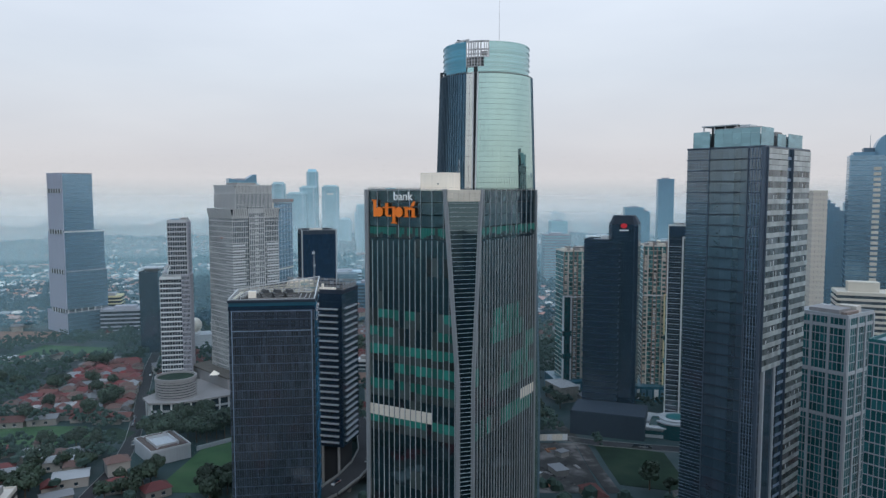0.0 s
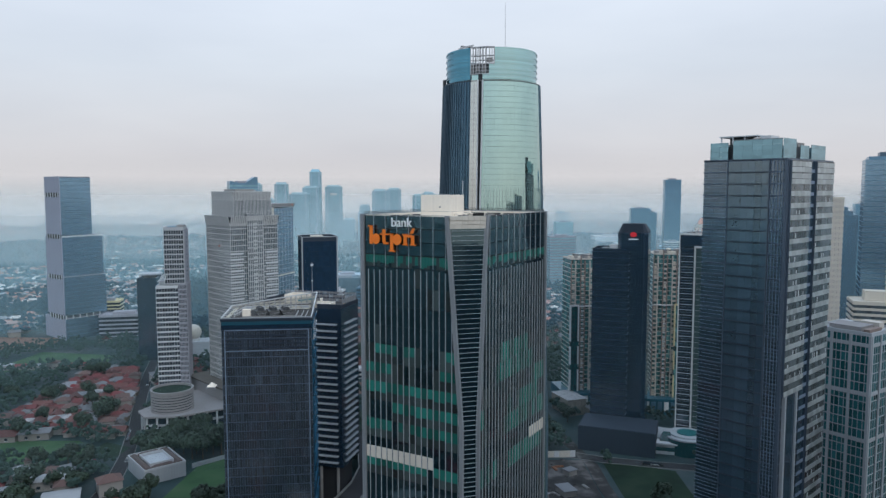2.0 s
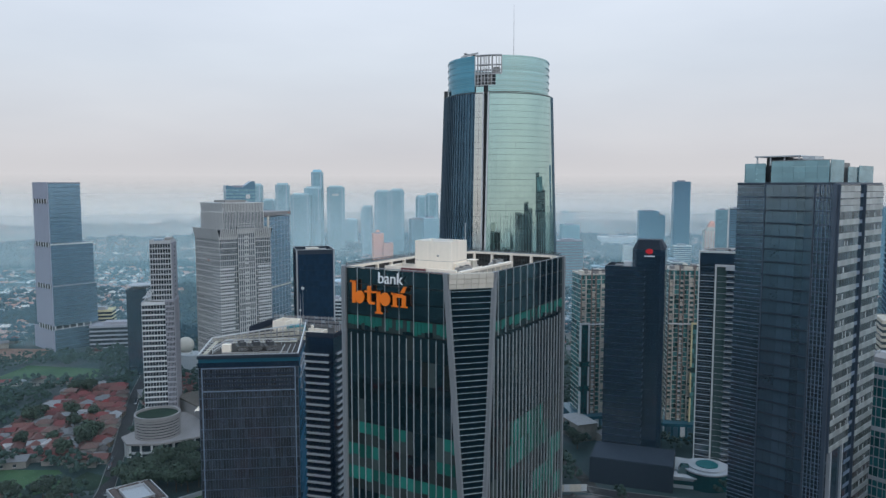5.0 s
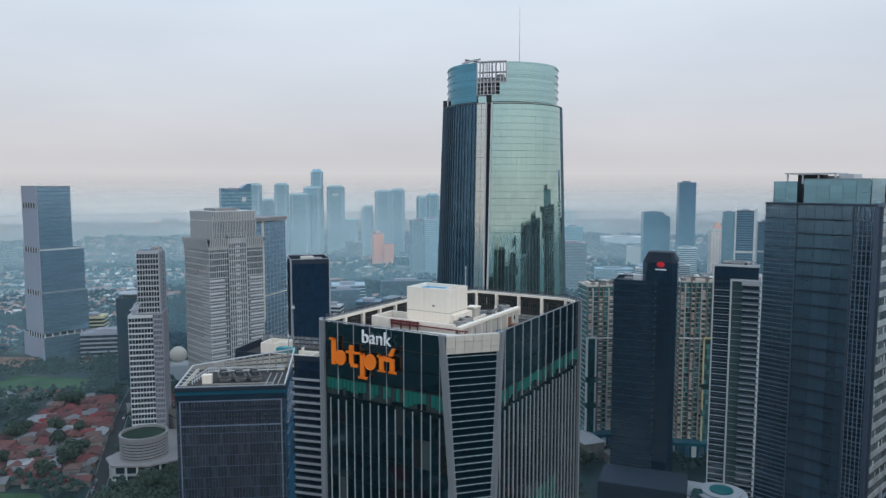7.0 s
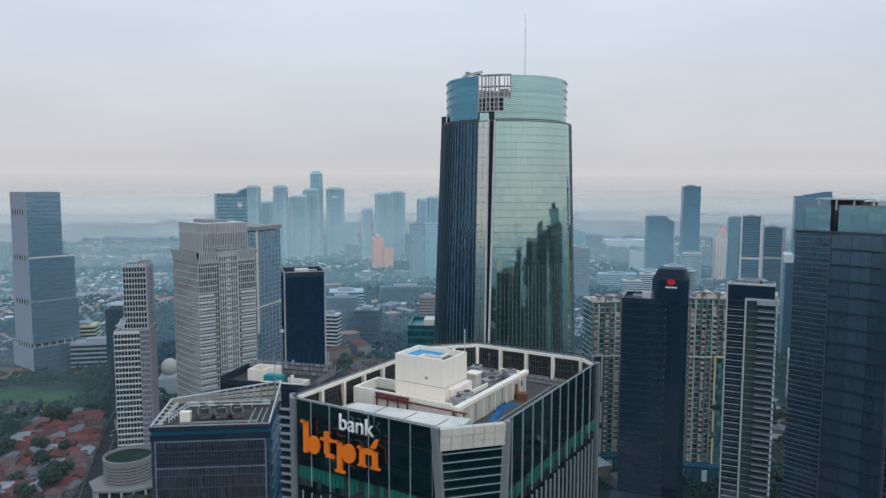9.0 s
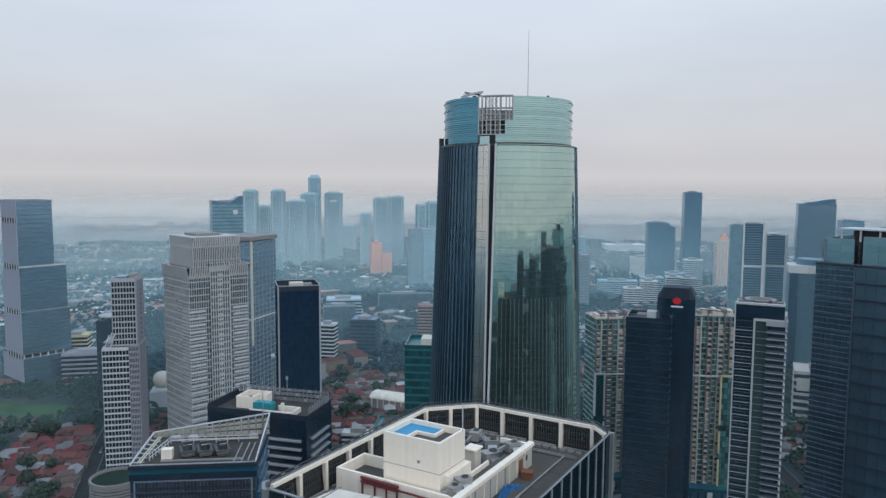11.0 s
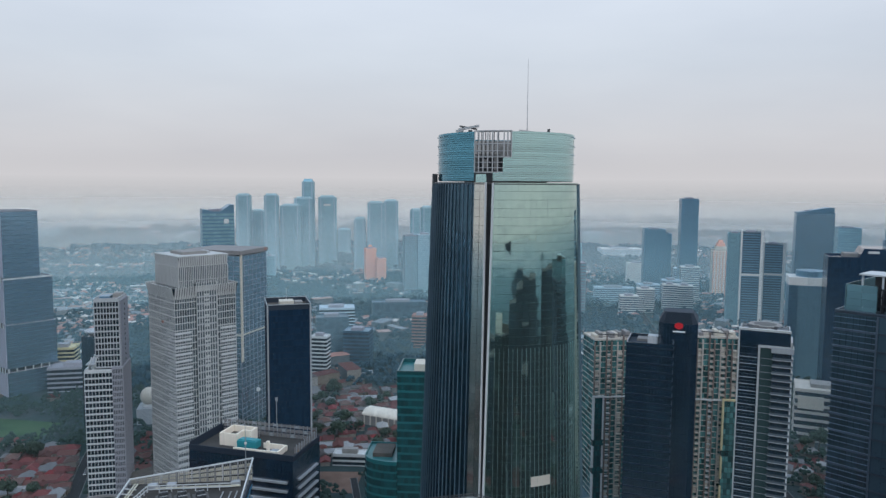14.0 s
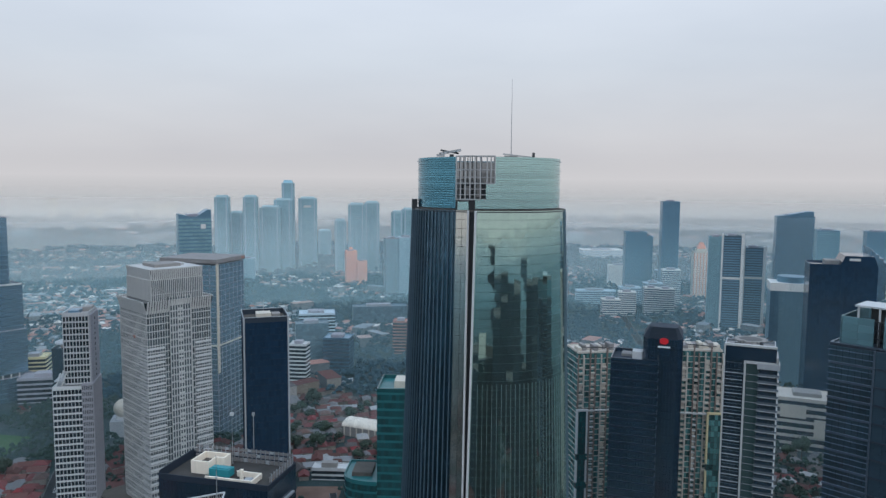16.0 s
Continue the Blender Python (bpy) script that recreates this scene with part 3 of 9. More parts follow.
def btower():
    root = thing("office_tower", "dark glass office tower with pale fins and a notched slanting corner", "tower", 18.1, 191.9, 0, -34.5)
    rnd = random.Random(5)
    low = [(-14, -21.5), (12.6, -21.5), (15, -18.9), (15, 18.7), (12, 21.5), (-8.5, 21.5), (-15, 15), (-15, -20.5)]
    top = [(-14, -21.5), (9, -21.5), (15, -15), (15, 18.7), (12, 21.5), (-8.5, 21.5), (-15, 15), (-15, -20.5)]
    mid = [(a[0] + (b[0] - a[0]) * (BROOF - BNARROW) / (BH - BNARROW), a[1] + (b[1] - a[1]) * (BROOF - BNARROW) / (BH - BNARROW)) for a, b in zip(low, top)]
    core = MB().loft([(grown(low, -0.35), 0), (grown(low, -0.35), BNARROW), (grown(mid, -0.35), BROOF - 0.2)])
    part("core", core, M_CORE, root)
    part("roof_deck", MB().prism(grown(mid, -0.3), BROOF - 0.2, BROOF), M_ROOF, root, "stained grey roof deck")
    nz, fl = 31, 139.5 / 31
    mats = {"dark": MB(), "green": MB(), "blind": MB()}

    def lit(s, z, side):
        if 98 < z < 121.5 or 88.5 < z < 92:
            v = noise.noise(Vector((s * 0.06 + 3.1 * int(z / fl), z * 0.31, 3.0 + side * 7)))
            if side and z < 84:
                return "dark"
            return "green" if v + rnd.uniform(-0.13, 0.13) > (-0.14 if not side else -0.02) else rnd.choice(("blind", "dark"))
        return "blind" if rnd.random() < 0.05 else "dark"

    # lower storeys, pane by pane
    for side in (0, 1):
        c = 0
        while True:
            s0 = (-14 + PITCH * c) if not side else (-18.9 + PITCH * c)
            if (not side and s0 > 12.5) or (side and s0 > 18.6):
                break
            for k in range(nz):
                lo, hi = k * fl + 0.04, (k + 1) * fl - 0.04
                if not side:
                    e0, e1 = min(s0 + PITCH - 0.04, corner_left(lo)), min(s0 + PITCH - 0.04, corner_left(hi))
                    if e0 > s0 + 0.05:
                        e1 = max(e1, s0 + 0.02)
                        kind = lit(s0, lo, 0)
                        if kind == "green":
                            cut = lo + (hi - lo) * rnd.choice((0.4, 0.45, 0.45, 0.5))
                            mats["green"].face((s0 + 0.04, -21.5, cut), (e0, -21.5, cut), (e1, -21.5, hi), (s0 + 0.04, -21.5, hi))
                            mats["blind"].face((s0 + 0.04, -21.5, lo), (e0, -21.5, lo), (e0, -21.5, cut - 0.03), (s0 + 0.04, -21.5, cut - 0.03))
                        else:
                            mats[kind].face((s0 + 0.04, -21.5, lo), (e0, -21.5, lo), (e1, -21.5, hi), (s0 + 0.04, -21.5, hi))
                else:
                    b0, b1, e = max(s0 + 0.04, corner_right(lo)), max(s0 + 0.04, corner_right(hi)), min(s0 + PITCH - 0.04, 18.7)
                    if e > b0 + 0.05:
                        b1 = min(b1, e - 0.02)
                        mats[lit(s0, lo, 1)].face((15, b0, lo), (15, e, lo), (15, e, hi), (15, b1, hi))
            c += 1
    # the far sides
    for a, d, n, ln in list(edges(top))[3:]:
        panes(mats["dark"], a, d, ln, 0, BH, max(1, round(ln / 2.4)), nz + 3)
    part("glazing", mats["dark"], M_SLATE, root, "black tinted glazing", "stuff")
    part("lit_glazing", mats["green"], M_GREEN, root, "office panes with green indoor light painted in", "stuff")
    part("blind_glazing", mats["blind"], M_BLIND, root, "panes with drawn blinds", "stuff")
    # the green strip and the top storeys, each pane a piece
    for zlo, zhi, w in ((139.6, 142.3, PITCH / 2), (142.5, 145.4, 2 * PITCH), (145.5, 148.4, 2 * PITCH), (148.5, 151.4, 2 * PITCH)):
        strip = zlo < 142
        m = M_GREEN if strip else M_SLATE
        s = -14.0
        while s < corner_left(zhi) - 0.3:
            e = min(s + w - 0.05, corner_left(zhi) - 0.1)
            mb = MB().prism([(s + 0.05, -21.5), (e, -21.5), (e, -21.38), (s + 0.05, -21.38)], zlo, zhi - 0.05)
            if strip:
                cut = 140.4 + 0.75 * noise.noise(Vector((s * 0.35, 0.0, 9.0))) + rnd.choice((-0.4, 0.0, 0.3))
                mb = MB().prism([(s + 0.05, -21.5), (e, -21.5), (e, -21.38), (s + 0.05, -21.38)], cut, zhi - 0.05)
                part("pane", MB().prism([(s + 0.05, -21.5), (e, -21.5), (e, -21.38), (s + 0.05, -21.38)], zlo, cut - 0.05), rnd.choice((M_SLATE, M_BLIND, M_BLIND)), root)
            part("pane", mb, (M_BLIND if strip and rnd.random() < 0.12 else m), root)
            s += w
        s = 18.7
        while s > corner_right(zhi) + 0.3:
            b = max(s - w + 0.05, corner_right(zhi) + 0.1)
            mb = MB().prism([(15, b), (15, s - 0.05), (14.88, s - 0.05), (14.88, b)], zlo, zhi - 0.05)
            if strip:
                cut = 140.4 + 0.75 * noise.noise(Vector((s * 0.35, 5.0, 9.0))) + rnd.choice((-0.4, 0.0, 0.3))
                mb = MB().prism([(15, b), (15, s - 0.05), (14.88, s - 0.05), (14.88, b)], cut, zhi - 0.05)
                part("pane", MB().prism([(15, b), (15, s - 0.05), (14.88, s - 0.05), (14.88, b)], zlo, cut - 0.05), rnd.choice((M_SLATE, M_BLIND, M_BLIND)), root)
            part("pane", mb, (M_BLIND if strip and rnd.random() < 0.25 else m), root)
            s -= w
    # fins
    for c in range(1, 23):
        x = -14 + PITCH * c
        if x > 12.4:
            break
        zt = 139.6 if x < corner_left(139.6) else BNARROW + (12.6 - x) / 3.6 * (BH - BNARROW)
        part("fin", MB().box(x - 0.05, -21.66, 0, x + 0.05, -21.42, zt - rnd.uniform(0.2, 0.8)), M_ALU, root)
        if c % 2 == 0 and x < 8.6:
            part("fin", MB().box(x - 0.035, -21.62, zt + 0.1, x + 0.035, -21.42, BH), M_ALU, root)
    for c in range(1, 32):
        y = 18.7 - PITCH * c
        if y < -18.6:
            break
        zt = 139.6 if y > corner_right(139.6) else BNARROW + (y + 18.9) / 3.9 * (BH - BNARROW)
        part("fin", MB().box(14.92, y - 0.055, 0, 15.2, y + 0.055, zt - rnd.uniform(0.2, 0.8)), M_ALU, root)
        if c % 2 == 0 and y > -14.6:
            part("fin", MB().box(14.92, y - 0.04, zt + 0.1, 15.14, y + 0.04, BH), M_ALU, root)
    # pale ribs along the edges
    for side in (0, 1):
        mb = MB()
        if not side:
            def q(z): return [(corner_left(z) - 0.55, -22.05), (corner_left(z) + 0.35, -22.05), (corner_left(z) + 0.35, -21.3), (corner_left(z) - 0.55, -21.3)]
        else:
            def q(z): return [(14.8, corner_right(z) - 0.35), (15.55, corner_right(z) - 0.35), (15.55, corner_right(z) + 0.5), (14.8, corner_right(z) + 0.5)]
        mb.loft([(q(0), 0), (q(BNARROW), BNARROW), (q(BH), BH + 0.1)])
        part("corner_rib", mb, M_RIB, root, "pale metal corner rib")
    part("corner_rib", MB().prism([(-15.5, -20.6), (-14.1, -22.0), (-13.4, -22.0), (-13.4, -21.4), (-14.2, -21.3), (-15.0, -20.5), (-15.0, -19.8), (-15.5, -19.8)], 0, BH + 0.1), M_RIB, root, "pale metal corner rib")
    part("corner_rib", MB().box(14.7, 18.3, 0, 15.5, 19.0, BH + 0.1), M_RIB, root, "pale metal corner rib")
    # louvred corner
    z = 0.6
    while z < 148.5:
        xl, yr = corner_left(z) + 0.3, corner_right(z) - 0.3
        a, b = Vector((xl, -21.5)), Vector((15, yr))
        d = (b - a).normalized()
        n = Vector((d.y, -d.x)) * 0.12
        part("louvre", MB().prism([tuple(a + n), tuple(b + n), tuple(b - n * 0.3), tuple(a - n * 0.3)], z, z + 0.06), M_ALU, root)
        z += 1.07
    back = MB()
    for z0, z1 in ((0, 40), (40, 80), (80, BNARROW), (BNARROW, 148.7)):
        p, r = [((corner_left(v) + 0.2, -21.42), (14.95, corner_right(v) - 0.2)) for v in (z0, z1)]
        back.face((*p[0], z0), (*p[1], z0), (*r[1], z1), (*r[0], z1))
    part("corner_glass", back, M_SLATE, root)
    a, b = Vector((corner_left(150) + 0.25, -21.5)), Vector((15, corner_right(150) - 0.25))
    d = (b - a).normalized()
    n, ln = Vector((d.y, -d.x)), (b - a).length
    for r in range(3):
        for i in range(6):
            p, q_ = a + d * (ln * i / 6 + 0.03), a + d * (ln * (i + 1) / 6 - 0.03)
            o = n * (0.25 + 0.12 * r)
            part("stone_panel", MB().prism([tuple(p + o), tuple(q_ + o), tuple(q_ - n * 0.4), tuple(p - n * 0.4)], 148.75 + 0.92 * r, 148.75 + 0.92 * r + 0.88), M_CREAM, root)
    # white blank panels
    for i in range(12):
        part("white_panel", MB().box(-13.9 + PITCH * i + 0.14, -21.62, 93.9, -13.9 + PITCH * (i + 1) - 0.1, -21.4, 96.7), M_CREAM, root)
    for i in range(6):
        part("white_panel", MB().box(14.9, 18.6 - PITCH * (i + 1) + 0.1, 93.9, 15.12, 18.6 - PITCH * i - 0.14, 96.7), M_CREAM, root)
    # the roof's screen: the inner leaf of the front, posts, grilles and rail
    inner = MB()
    inner.box(-13.6, -21.3, BROOF, 8.4, -21.0, BH - 0.3)
    inner.box(14.55, -14.4, BROOF, 14.8, 18.3, BH - 0.03)
    part("parapet_lining", inner, M_ROOF, root)
    back_line = [(14.6, 18.5), (11.8, 21.1), (-8.3, 21.1), (-14.6, 14.8), (-14.6, -20.0)]
    for (ax, ay), (bx, by) in zip(back_line, back_line[1:]):
        a, b = Vector((ax, ay)), Vector((bx, by))
        d = b - a
        ln = d.length
        d /= ln
        n = Vector((d.y, -d.x))
        cnt = max(1, round(ln / 5.2))
        for i in range(cnt):
            p, q_ = a + d * (ln * i / cnt), a + d * (ln * (i + 1) / cnt)
            def quad(u0, u1, i0, i1):
                s, e = p + d * u0, p + d * u1
                return [tuple(s + n * i0), tuple(e + n * i0), tuple(e + n * i1), tuple(s + n * i1)]
            w = (q_ - p).length
            part("screen_post", MB().prism(quad(0, 0.55, -0.6, 0.1), BROOF, BH - 0.6), M_WHITE, root, "white painted post")
            g = MB()
            g.prism(quad(0.6, w, 0.05, 0.1), BROOF, BROOF + 1.5)
            g.prism(quad(0.6, w, 0.05, 0.1), BH - 1.5, BH - 0.6)
            part("screen_back", g, M_GRILLE, root)
            g = MB()
            for k in range(4):
                g.prism(quad(0.6, w, -0.1, 0.0), BROOF + 0.7 + 0.95 * k, BROOF + 0.78 + 0.95 * k)
            for k in range(11):
                u = 0.6 + (w - 0.6) * (k + 0.5) / 11
                g.prism(quad(u - 0.04, u + 0.04, -0.2, -0.101), BROOF, BH - 0.6)
            part("screen_grille", g, M_GRATE, root, "dusty metal louvre grille")
            part("screen_strut", MB().bar((*(p + d * 0.9 - n * 0.5), BROOF), (*(p + d * 0.9 - n * 0.1), BH - 0.7), 0.07), M_DARKSTEEL, root)
            part("kerb_box", MB().prism(quad(0.9, w - 0.4, -1.0, -0.65), BROOF, BROOF + 0.4), M_CONC, root)
        part("screen_beam", MB().prism([tuple(a - n * 0.5), tuple(b - n * 0.5), tuple(b + n * 0.1), tuple(a + n * 0.1)], BH - 0.6, BH - 0.15), M_WHITE, root, "white coping beam")
        rail = MB()
        for i in range(cnt * 3 + 1):
            p = a + d * (ln * i / (cnt * 3))
            rail.bar((p.x, p.y, BH - 0.1), (p.x, p.y, BH + 0.55), 0.05)
        for hgt in (0.2, 0.55):
            rail.bar((a.x, a.y, BH + hgt), (b.x, b.y, BH + hgt), 0.06)
        part("track", MB().prism([tuple(a - n * 0.05), tuple(b - n * 0.05), tuple(b + n * 0.3), tuple(a + n * 0.3)], BH - 0.14, BH + 0.05), M_RIB, root)
        part("roof_rail", rail, M_DARKSTEEL, root, "dark steel track rail")
    part("coping", MB().box(-13.8, -21.6, BH - 0.02, 8.6, -21.15, BH + 0.1), M_RIB, root)
    part("coping", MB().box(14.82, -14.6, BH - 0.02, 15.06, 18.3, BH + 0.06), M_RIB, root)
    return root


btower()


def bank_pose(x, y, z, yaw=0.0):
    return pose(18.1, 191.9, 0, 0, 0, -34.5) @ pose(x, y, z, 0, 0, yaw)


def on_bank(name, mb, material, label, category, x, y, z, yaw=0.0):
    ob = single(name, mb, material, label, category)
    ob.matrix_basis = bank_pose(x, y, z, yaw)
    return ob


def roof_group(name, label, category, x=0, y=0, z=BROOF, yaw=0.0):
    root = thing(name, label, category)
    root.matrix_basis = bank_pose(x, y, z, yaw)
    return root


# lift house with its water tank
lift = roof_group("lift_house", "white rendered lift house with an open blue water tank", "roof plant")
BX0, BX1, BY0, BY1, BZ = -6.2, 2.3, -8.4, -2.2, 9.0
hollow = MB()
hollow.box(BX0, BY0, 0, BX1, BY1, BZ - 1.0)
for b in ((BX0, BY0, BX1, BY0 + 0.35), (BX1 - 0.35, BY0 + 0.35, BX1, BY1), (BX0, BY1 - 0.35, BX1 - 0.35, BY1), (BX0, BY0 + 0.35, BX0 + 0.35, BY1 - 0.35)):
    hollow.box(b[0], b[1], BZ - 1.0, b[2], b[3], BZ)
part("body", hollow, M_WHITE, lift, "white rendered walls")
part("tank_lining", MB().prism([(BX0 + 0.36, BY0 + 0.36), (BX0 + 2.7, BY0 + 0.36), (BX0 + 2.7, BY1 - 2.6), (BX0 + 5.4, BY1 - 2.6), (BX0 + 5.4, BY1 - 0.36), (BX0 + 0.36, BY1 - 0.36)], BZ - 0.99, BZ - 0.6), M_BLUE, lift, "bright blue tank lining")
part("tank_wall", MB().prism([(BX0 + 2.7, BY0 + 0.36), (BX0 + 3.0, BY0 + 0.36), (BX0 + 3.0, BY1 - 2.9), (BX0 + 5.7, BY1 - 2.9), (BX0 + 5.7, BY1 - 0.36), (BX0 + 5.4, BY1 - 0.36), (BX0 + 5.4, BY1 - 2.6), (BX0 + 2.7, BY1 - 2.6)], BZ - 0.99, BZ - 0.45), M_WHITE, lift)
part("roof_deck", MB().box(BX0 + 3.0, BY0 + 0.36, BZ - 0.99, BX1 - 0.36, BY1 - 2.9, BZ - 0.85), M_ROOF, lift)
part("roof_deck", MB().box(BX0 + 5.7, BY1 - 2.9, BZ - 0.99, BX1 - 0.36, BY1 - 0.36, BZ - 0.85), M_ROOF, lift)
part("joint", MB().box(BX0 - 0.03, BY0 - 0.03, 5.0, BX1 + 0.03, BY1 + 0.03, 5.06), M_CONC, lift)
part("vent", MB().box(-1.0, BY0 - 0.08, 5.9, -0.6, BY0 + 0.02, 6.25), M_CONC, lift)

annex = roof_group("machine_room", "low white walled machine room beside the lift house", "roof plant")
aw = MB()
for b in ((-12.2, -10.6, 4.6, -10.2), (-12.2, -10.2, -11.8, -4.6), (-11.8, -5.0, -6.7, -4.6)):
    aw.box(b[0], b[1], 0, b[2], b[3], 3.7)
part("wall", aw, M_WHITE, annex)
part("deck", MB().box(-11.8, -10.2, 0, -6.7, -5.0, 2.2), M_ROOF, annex)
part("deck", MB().box(-6.7, -10.2, 0, 4.6, -8.65, 2.9), M_WHITE, annex)

canopy = roof_group("roof_canopy", "flat white sheet canopy along the parapet", "canopy")
cs = MB()
cs.prism([(-10.3, -17.6), (6.3, -17.0), (8.4, -13.6), (8.0, -11.2), (-9.6, -13.6)], 2.3, 2.5)
part("sheet", cs, M_SHEET, canopy, "dirty white roofing sheet")
for x in (-9.5, -4.5, 0.5, 5.5):
    part("seam", MB().box(x, -17.2, 2.5, x + 0.12, -13.0, 2.58), M_CONC, canopy)
    part("support", MB().box(x, -16.8, 0, x + 0.2, -16.6, 2.3), M_STEEL, canopy)
    part("support", MB().box(x, -13.9, 0, x + 0.2, -13.7, 2.3), M_STEEL, canopy)

wing = roof_group("raised_wing", "raised white wing wall with openings and a plant deck", "roof plant")
part("deck", MB().box(3.2, -10.0, 0, 5.2, 11.6, 2.6), M_ROOF, wing)
part("wall", MB().box(5.2, -10.6, 0, 5.6, 11.8, 3.0), M_CREAM, wing, "cream rendered wall")
part("upstand", MB().box(5.0, -10.8, 3.0, 5.9, 12.0, 3.5), M_WHITE, wing, "white upstand")
part("upstand", MB().box(0.6, 11.6, 2.6, 4.9, 12.0, 3.2), M_WHITE, wing)
part("upstand", MB().box(2.9, -2.0, 0, 3.19, 3.0, 3.2), M_WHITE, wing)
part("upstand", MB().box(-9.0, 5.6, 0, 2.2, 6.0, 0.7), M_CONC, wing)
for y, y1, z0, z1, m in ((-9.2, -8.7, 0.1, 2.3, M_GRILLE), (-5.6, -5.2, 0.1, 2.6, M_CONC), (-1.4, -1.2, 0.1, 2.8, M_CONC), (2.9, 3.2, 0.1, 2.8, M_CONC), (7.4, 8.6, 0.05, 2.2, M_RUST), (9.6, 10.2, 1.4, 2.2, M_GRILLE)):
    part("opening", MB().box(5.585, y, z0, 5.64, y1, z1), m, wing)
for y in (-9.5, -6.8, -3.2, 0.4, 4.2, 6.6, 9.2):
    part("wall_rib", MB().box(5.6, y, 0, 5.72, y + 0.16, 3.0), M_WHITE, wing)


def cooling_unit(x, y, z, yaw, s=1.0):
    root = roof_group("air_conditioner", "dusty grey boxy rooftop air conditioner with a duct hood", "air conditioner", x, y, z, yaw)
    root["group"] = "rooftop air conditioners"
    body = MB().box(-1.1 * s, -0.75 * s, 0.25, 1.1 * s, 0.75 * s, 1.6 * s)
    body.box(-1.15 * s, -0.8 * s, 1.6 * s, 1.15 * s, 0.8 * s, 1.68 * s)
    part("casing", body, M_UNIT, root)
    part("hood", MB().prism([(-0.7 * s, -1.7 * s), (0.7 * s, -1.7 * s), (0.7 * s, -0.75 * s), (-0.7 * s, -0.75 * s)], 0.5, 1.1 * s, [(-0.7 * s, -1.1 * s), (0.7 * s, -1.1 * s), (0.7 * s, -0.75 * s), (-0.7 * s, -0.75 * s)]), M_STEEL, root)
    part("hood_mouth", MB().box(-0.6 * s, -1.72 * s, 0.52, 0.6 * s, -1.69 * s, 0.52 + 0.12 * s), M_GRILLE, root)
    for k in range(6):
        part("louvre", MB().box(1.1 * s, -0.6 * s, 0.4 + 0.18 * k * s, 1.14 * s, 0.6 * s, 0.48 + 0.18 * k * s), M_GRILLE, root)
    part("fan_ring", MB().tube(0.3 * s, 0, 1.68 * s, 1.86 * s, 0.5 * s, n=14), M_GRATE, root)
    part("fan_grille", MB().tube(0.3 * s, 0, 1.86 * s, 1.88 * s, 0.4 * s, n=14), M_GRILLE, root)
    part("duct", MB().bar((-0.8 * s, 0.3 * s, 1.2 * s), (-2.0 * s, 0.9 * s, 0.35), 0.22 * s), M_STEEL, root)
    for lx, ly in ((-1, -0.7), (0.9, -0.7), (-1, 0.6), (0.9, 0.6)):
        part("foot", MB().box(lx * s, ly * s, 0, (lx + 0.1) * s, (ly + 0.1) * s, 0.25), M_DARKSTEEL, root)


cooling_unit(4.0, -5.6, BROOF + 2.6, 60, 0.9)
cooling_unit(4.0, -7.9, BROOF + 2.6, 75, 0.8)
for x, y, w, k in ((-4.6, 0.4, 20, 1.1), (-2.0, 1.6, 20, 1.1), (-5.2, 3.0, 110, 1.0), (0.4, 9.0, 60, 1.2), (-4.0, 8.2, 20, 1.25), (3.9, 8.8, 60, 0.9)):
    cooling_unit(x, y, BROOF + (2.6 if x > 3.2 else 0.0), w, k)
side_room = roof_group("side_room", "small white rendered room beside the lift house", "roof plant")
sr = MB()
for b in ((2.32, -7.4, 2.9, -1.6), (-1.0, -2.15, 2.3, -1.6)):
    sr.box(b[0], b[1], 0, b[2], b[3], 4.6)
part("wall", sr, M_WHITE, side_room)
vent_house = roof_group("vent_house", "cream boxed vent house beside the cooling plant", "roof plant")
part("body", MB().box(-0.4, 2.6, 0, 1.2, 4.4, 4.2), M_CREAM, vent_house)
part("cap", MB().box(-0.6, 2.4, 4.2, 1.4, 4.6, 4.4), M_WHITE, vent_house)
part("door", MB().box(-0.2, 2.55, 0.1, 0.6, 2.6, 2.1), M_GRILLE, vent_house)
for i in range(26):
    x, y = (-13.2, -18.5 + 1.3 * i) if i < 12 else (-7.6 + 1.35 * (i - 12), 19.6)
    on_bank("kerb_block", MB().box(-0.45, -0.25, 0, 0.45, 0.25, 0.3), M_CONC, "stained concrete kerb block on the roof deck", "kerb block", x, y, BROOF, 90 if i < 12 else 0)["group"] = "roof kerb blocks"
for x0, y0, x1, y1 in ((-9.5, 16.8, 10.5, 16.8), (-9.5, 17.3, 10.5, 17.3), (8.6, -6.0, 8.6, 16.8), (-12.4, -3.0, -12.4, 13.0)):
    run = roof_group("pipe_run", "grey pipe run lying on the roof deck", "pipe")
    part("pipe", MB().bar((x0, y0, 0.3), (x1, y1, 0.3), 0.09), M_STEEL, run)
    for k in range(5):
        px_, py_ = x0 + (x1 - x0) * (k + 0.5) / 5, y0 + (y1 - y0) * (k + 0.5) / 5
        part("bracket", MB().box(px_ - 0.12, py_ - 0.12, 0, px_ + 0.12, py_ + 0.12, 0.25), M_CONC, run)
for x, y, w in ((-2.2, 14.2, 35), (1.4, 14.6, 50), (-8.2, 14.0, 10), (-6.0, 16.2, 100)):
    cooling_unit(x, y, BROOF, w)
for x, y in ((-10.8, 8.5), (-5.5, 9.0)):
    tank = roof_group("water_tank", "white cylindrical rooftop water tank", "tank", x, y)
    part("shell", MB().tube(0, 0, 0, 2.4, 1.1, n=18), M_WHITEC, tank)
    part("lid", MB().tube(0, 0, 2.4, 2.7, 1.1, 0.4, n=18), M_WHITEC, tank)
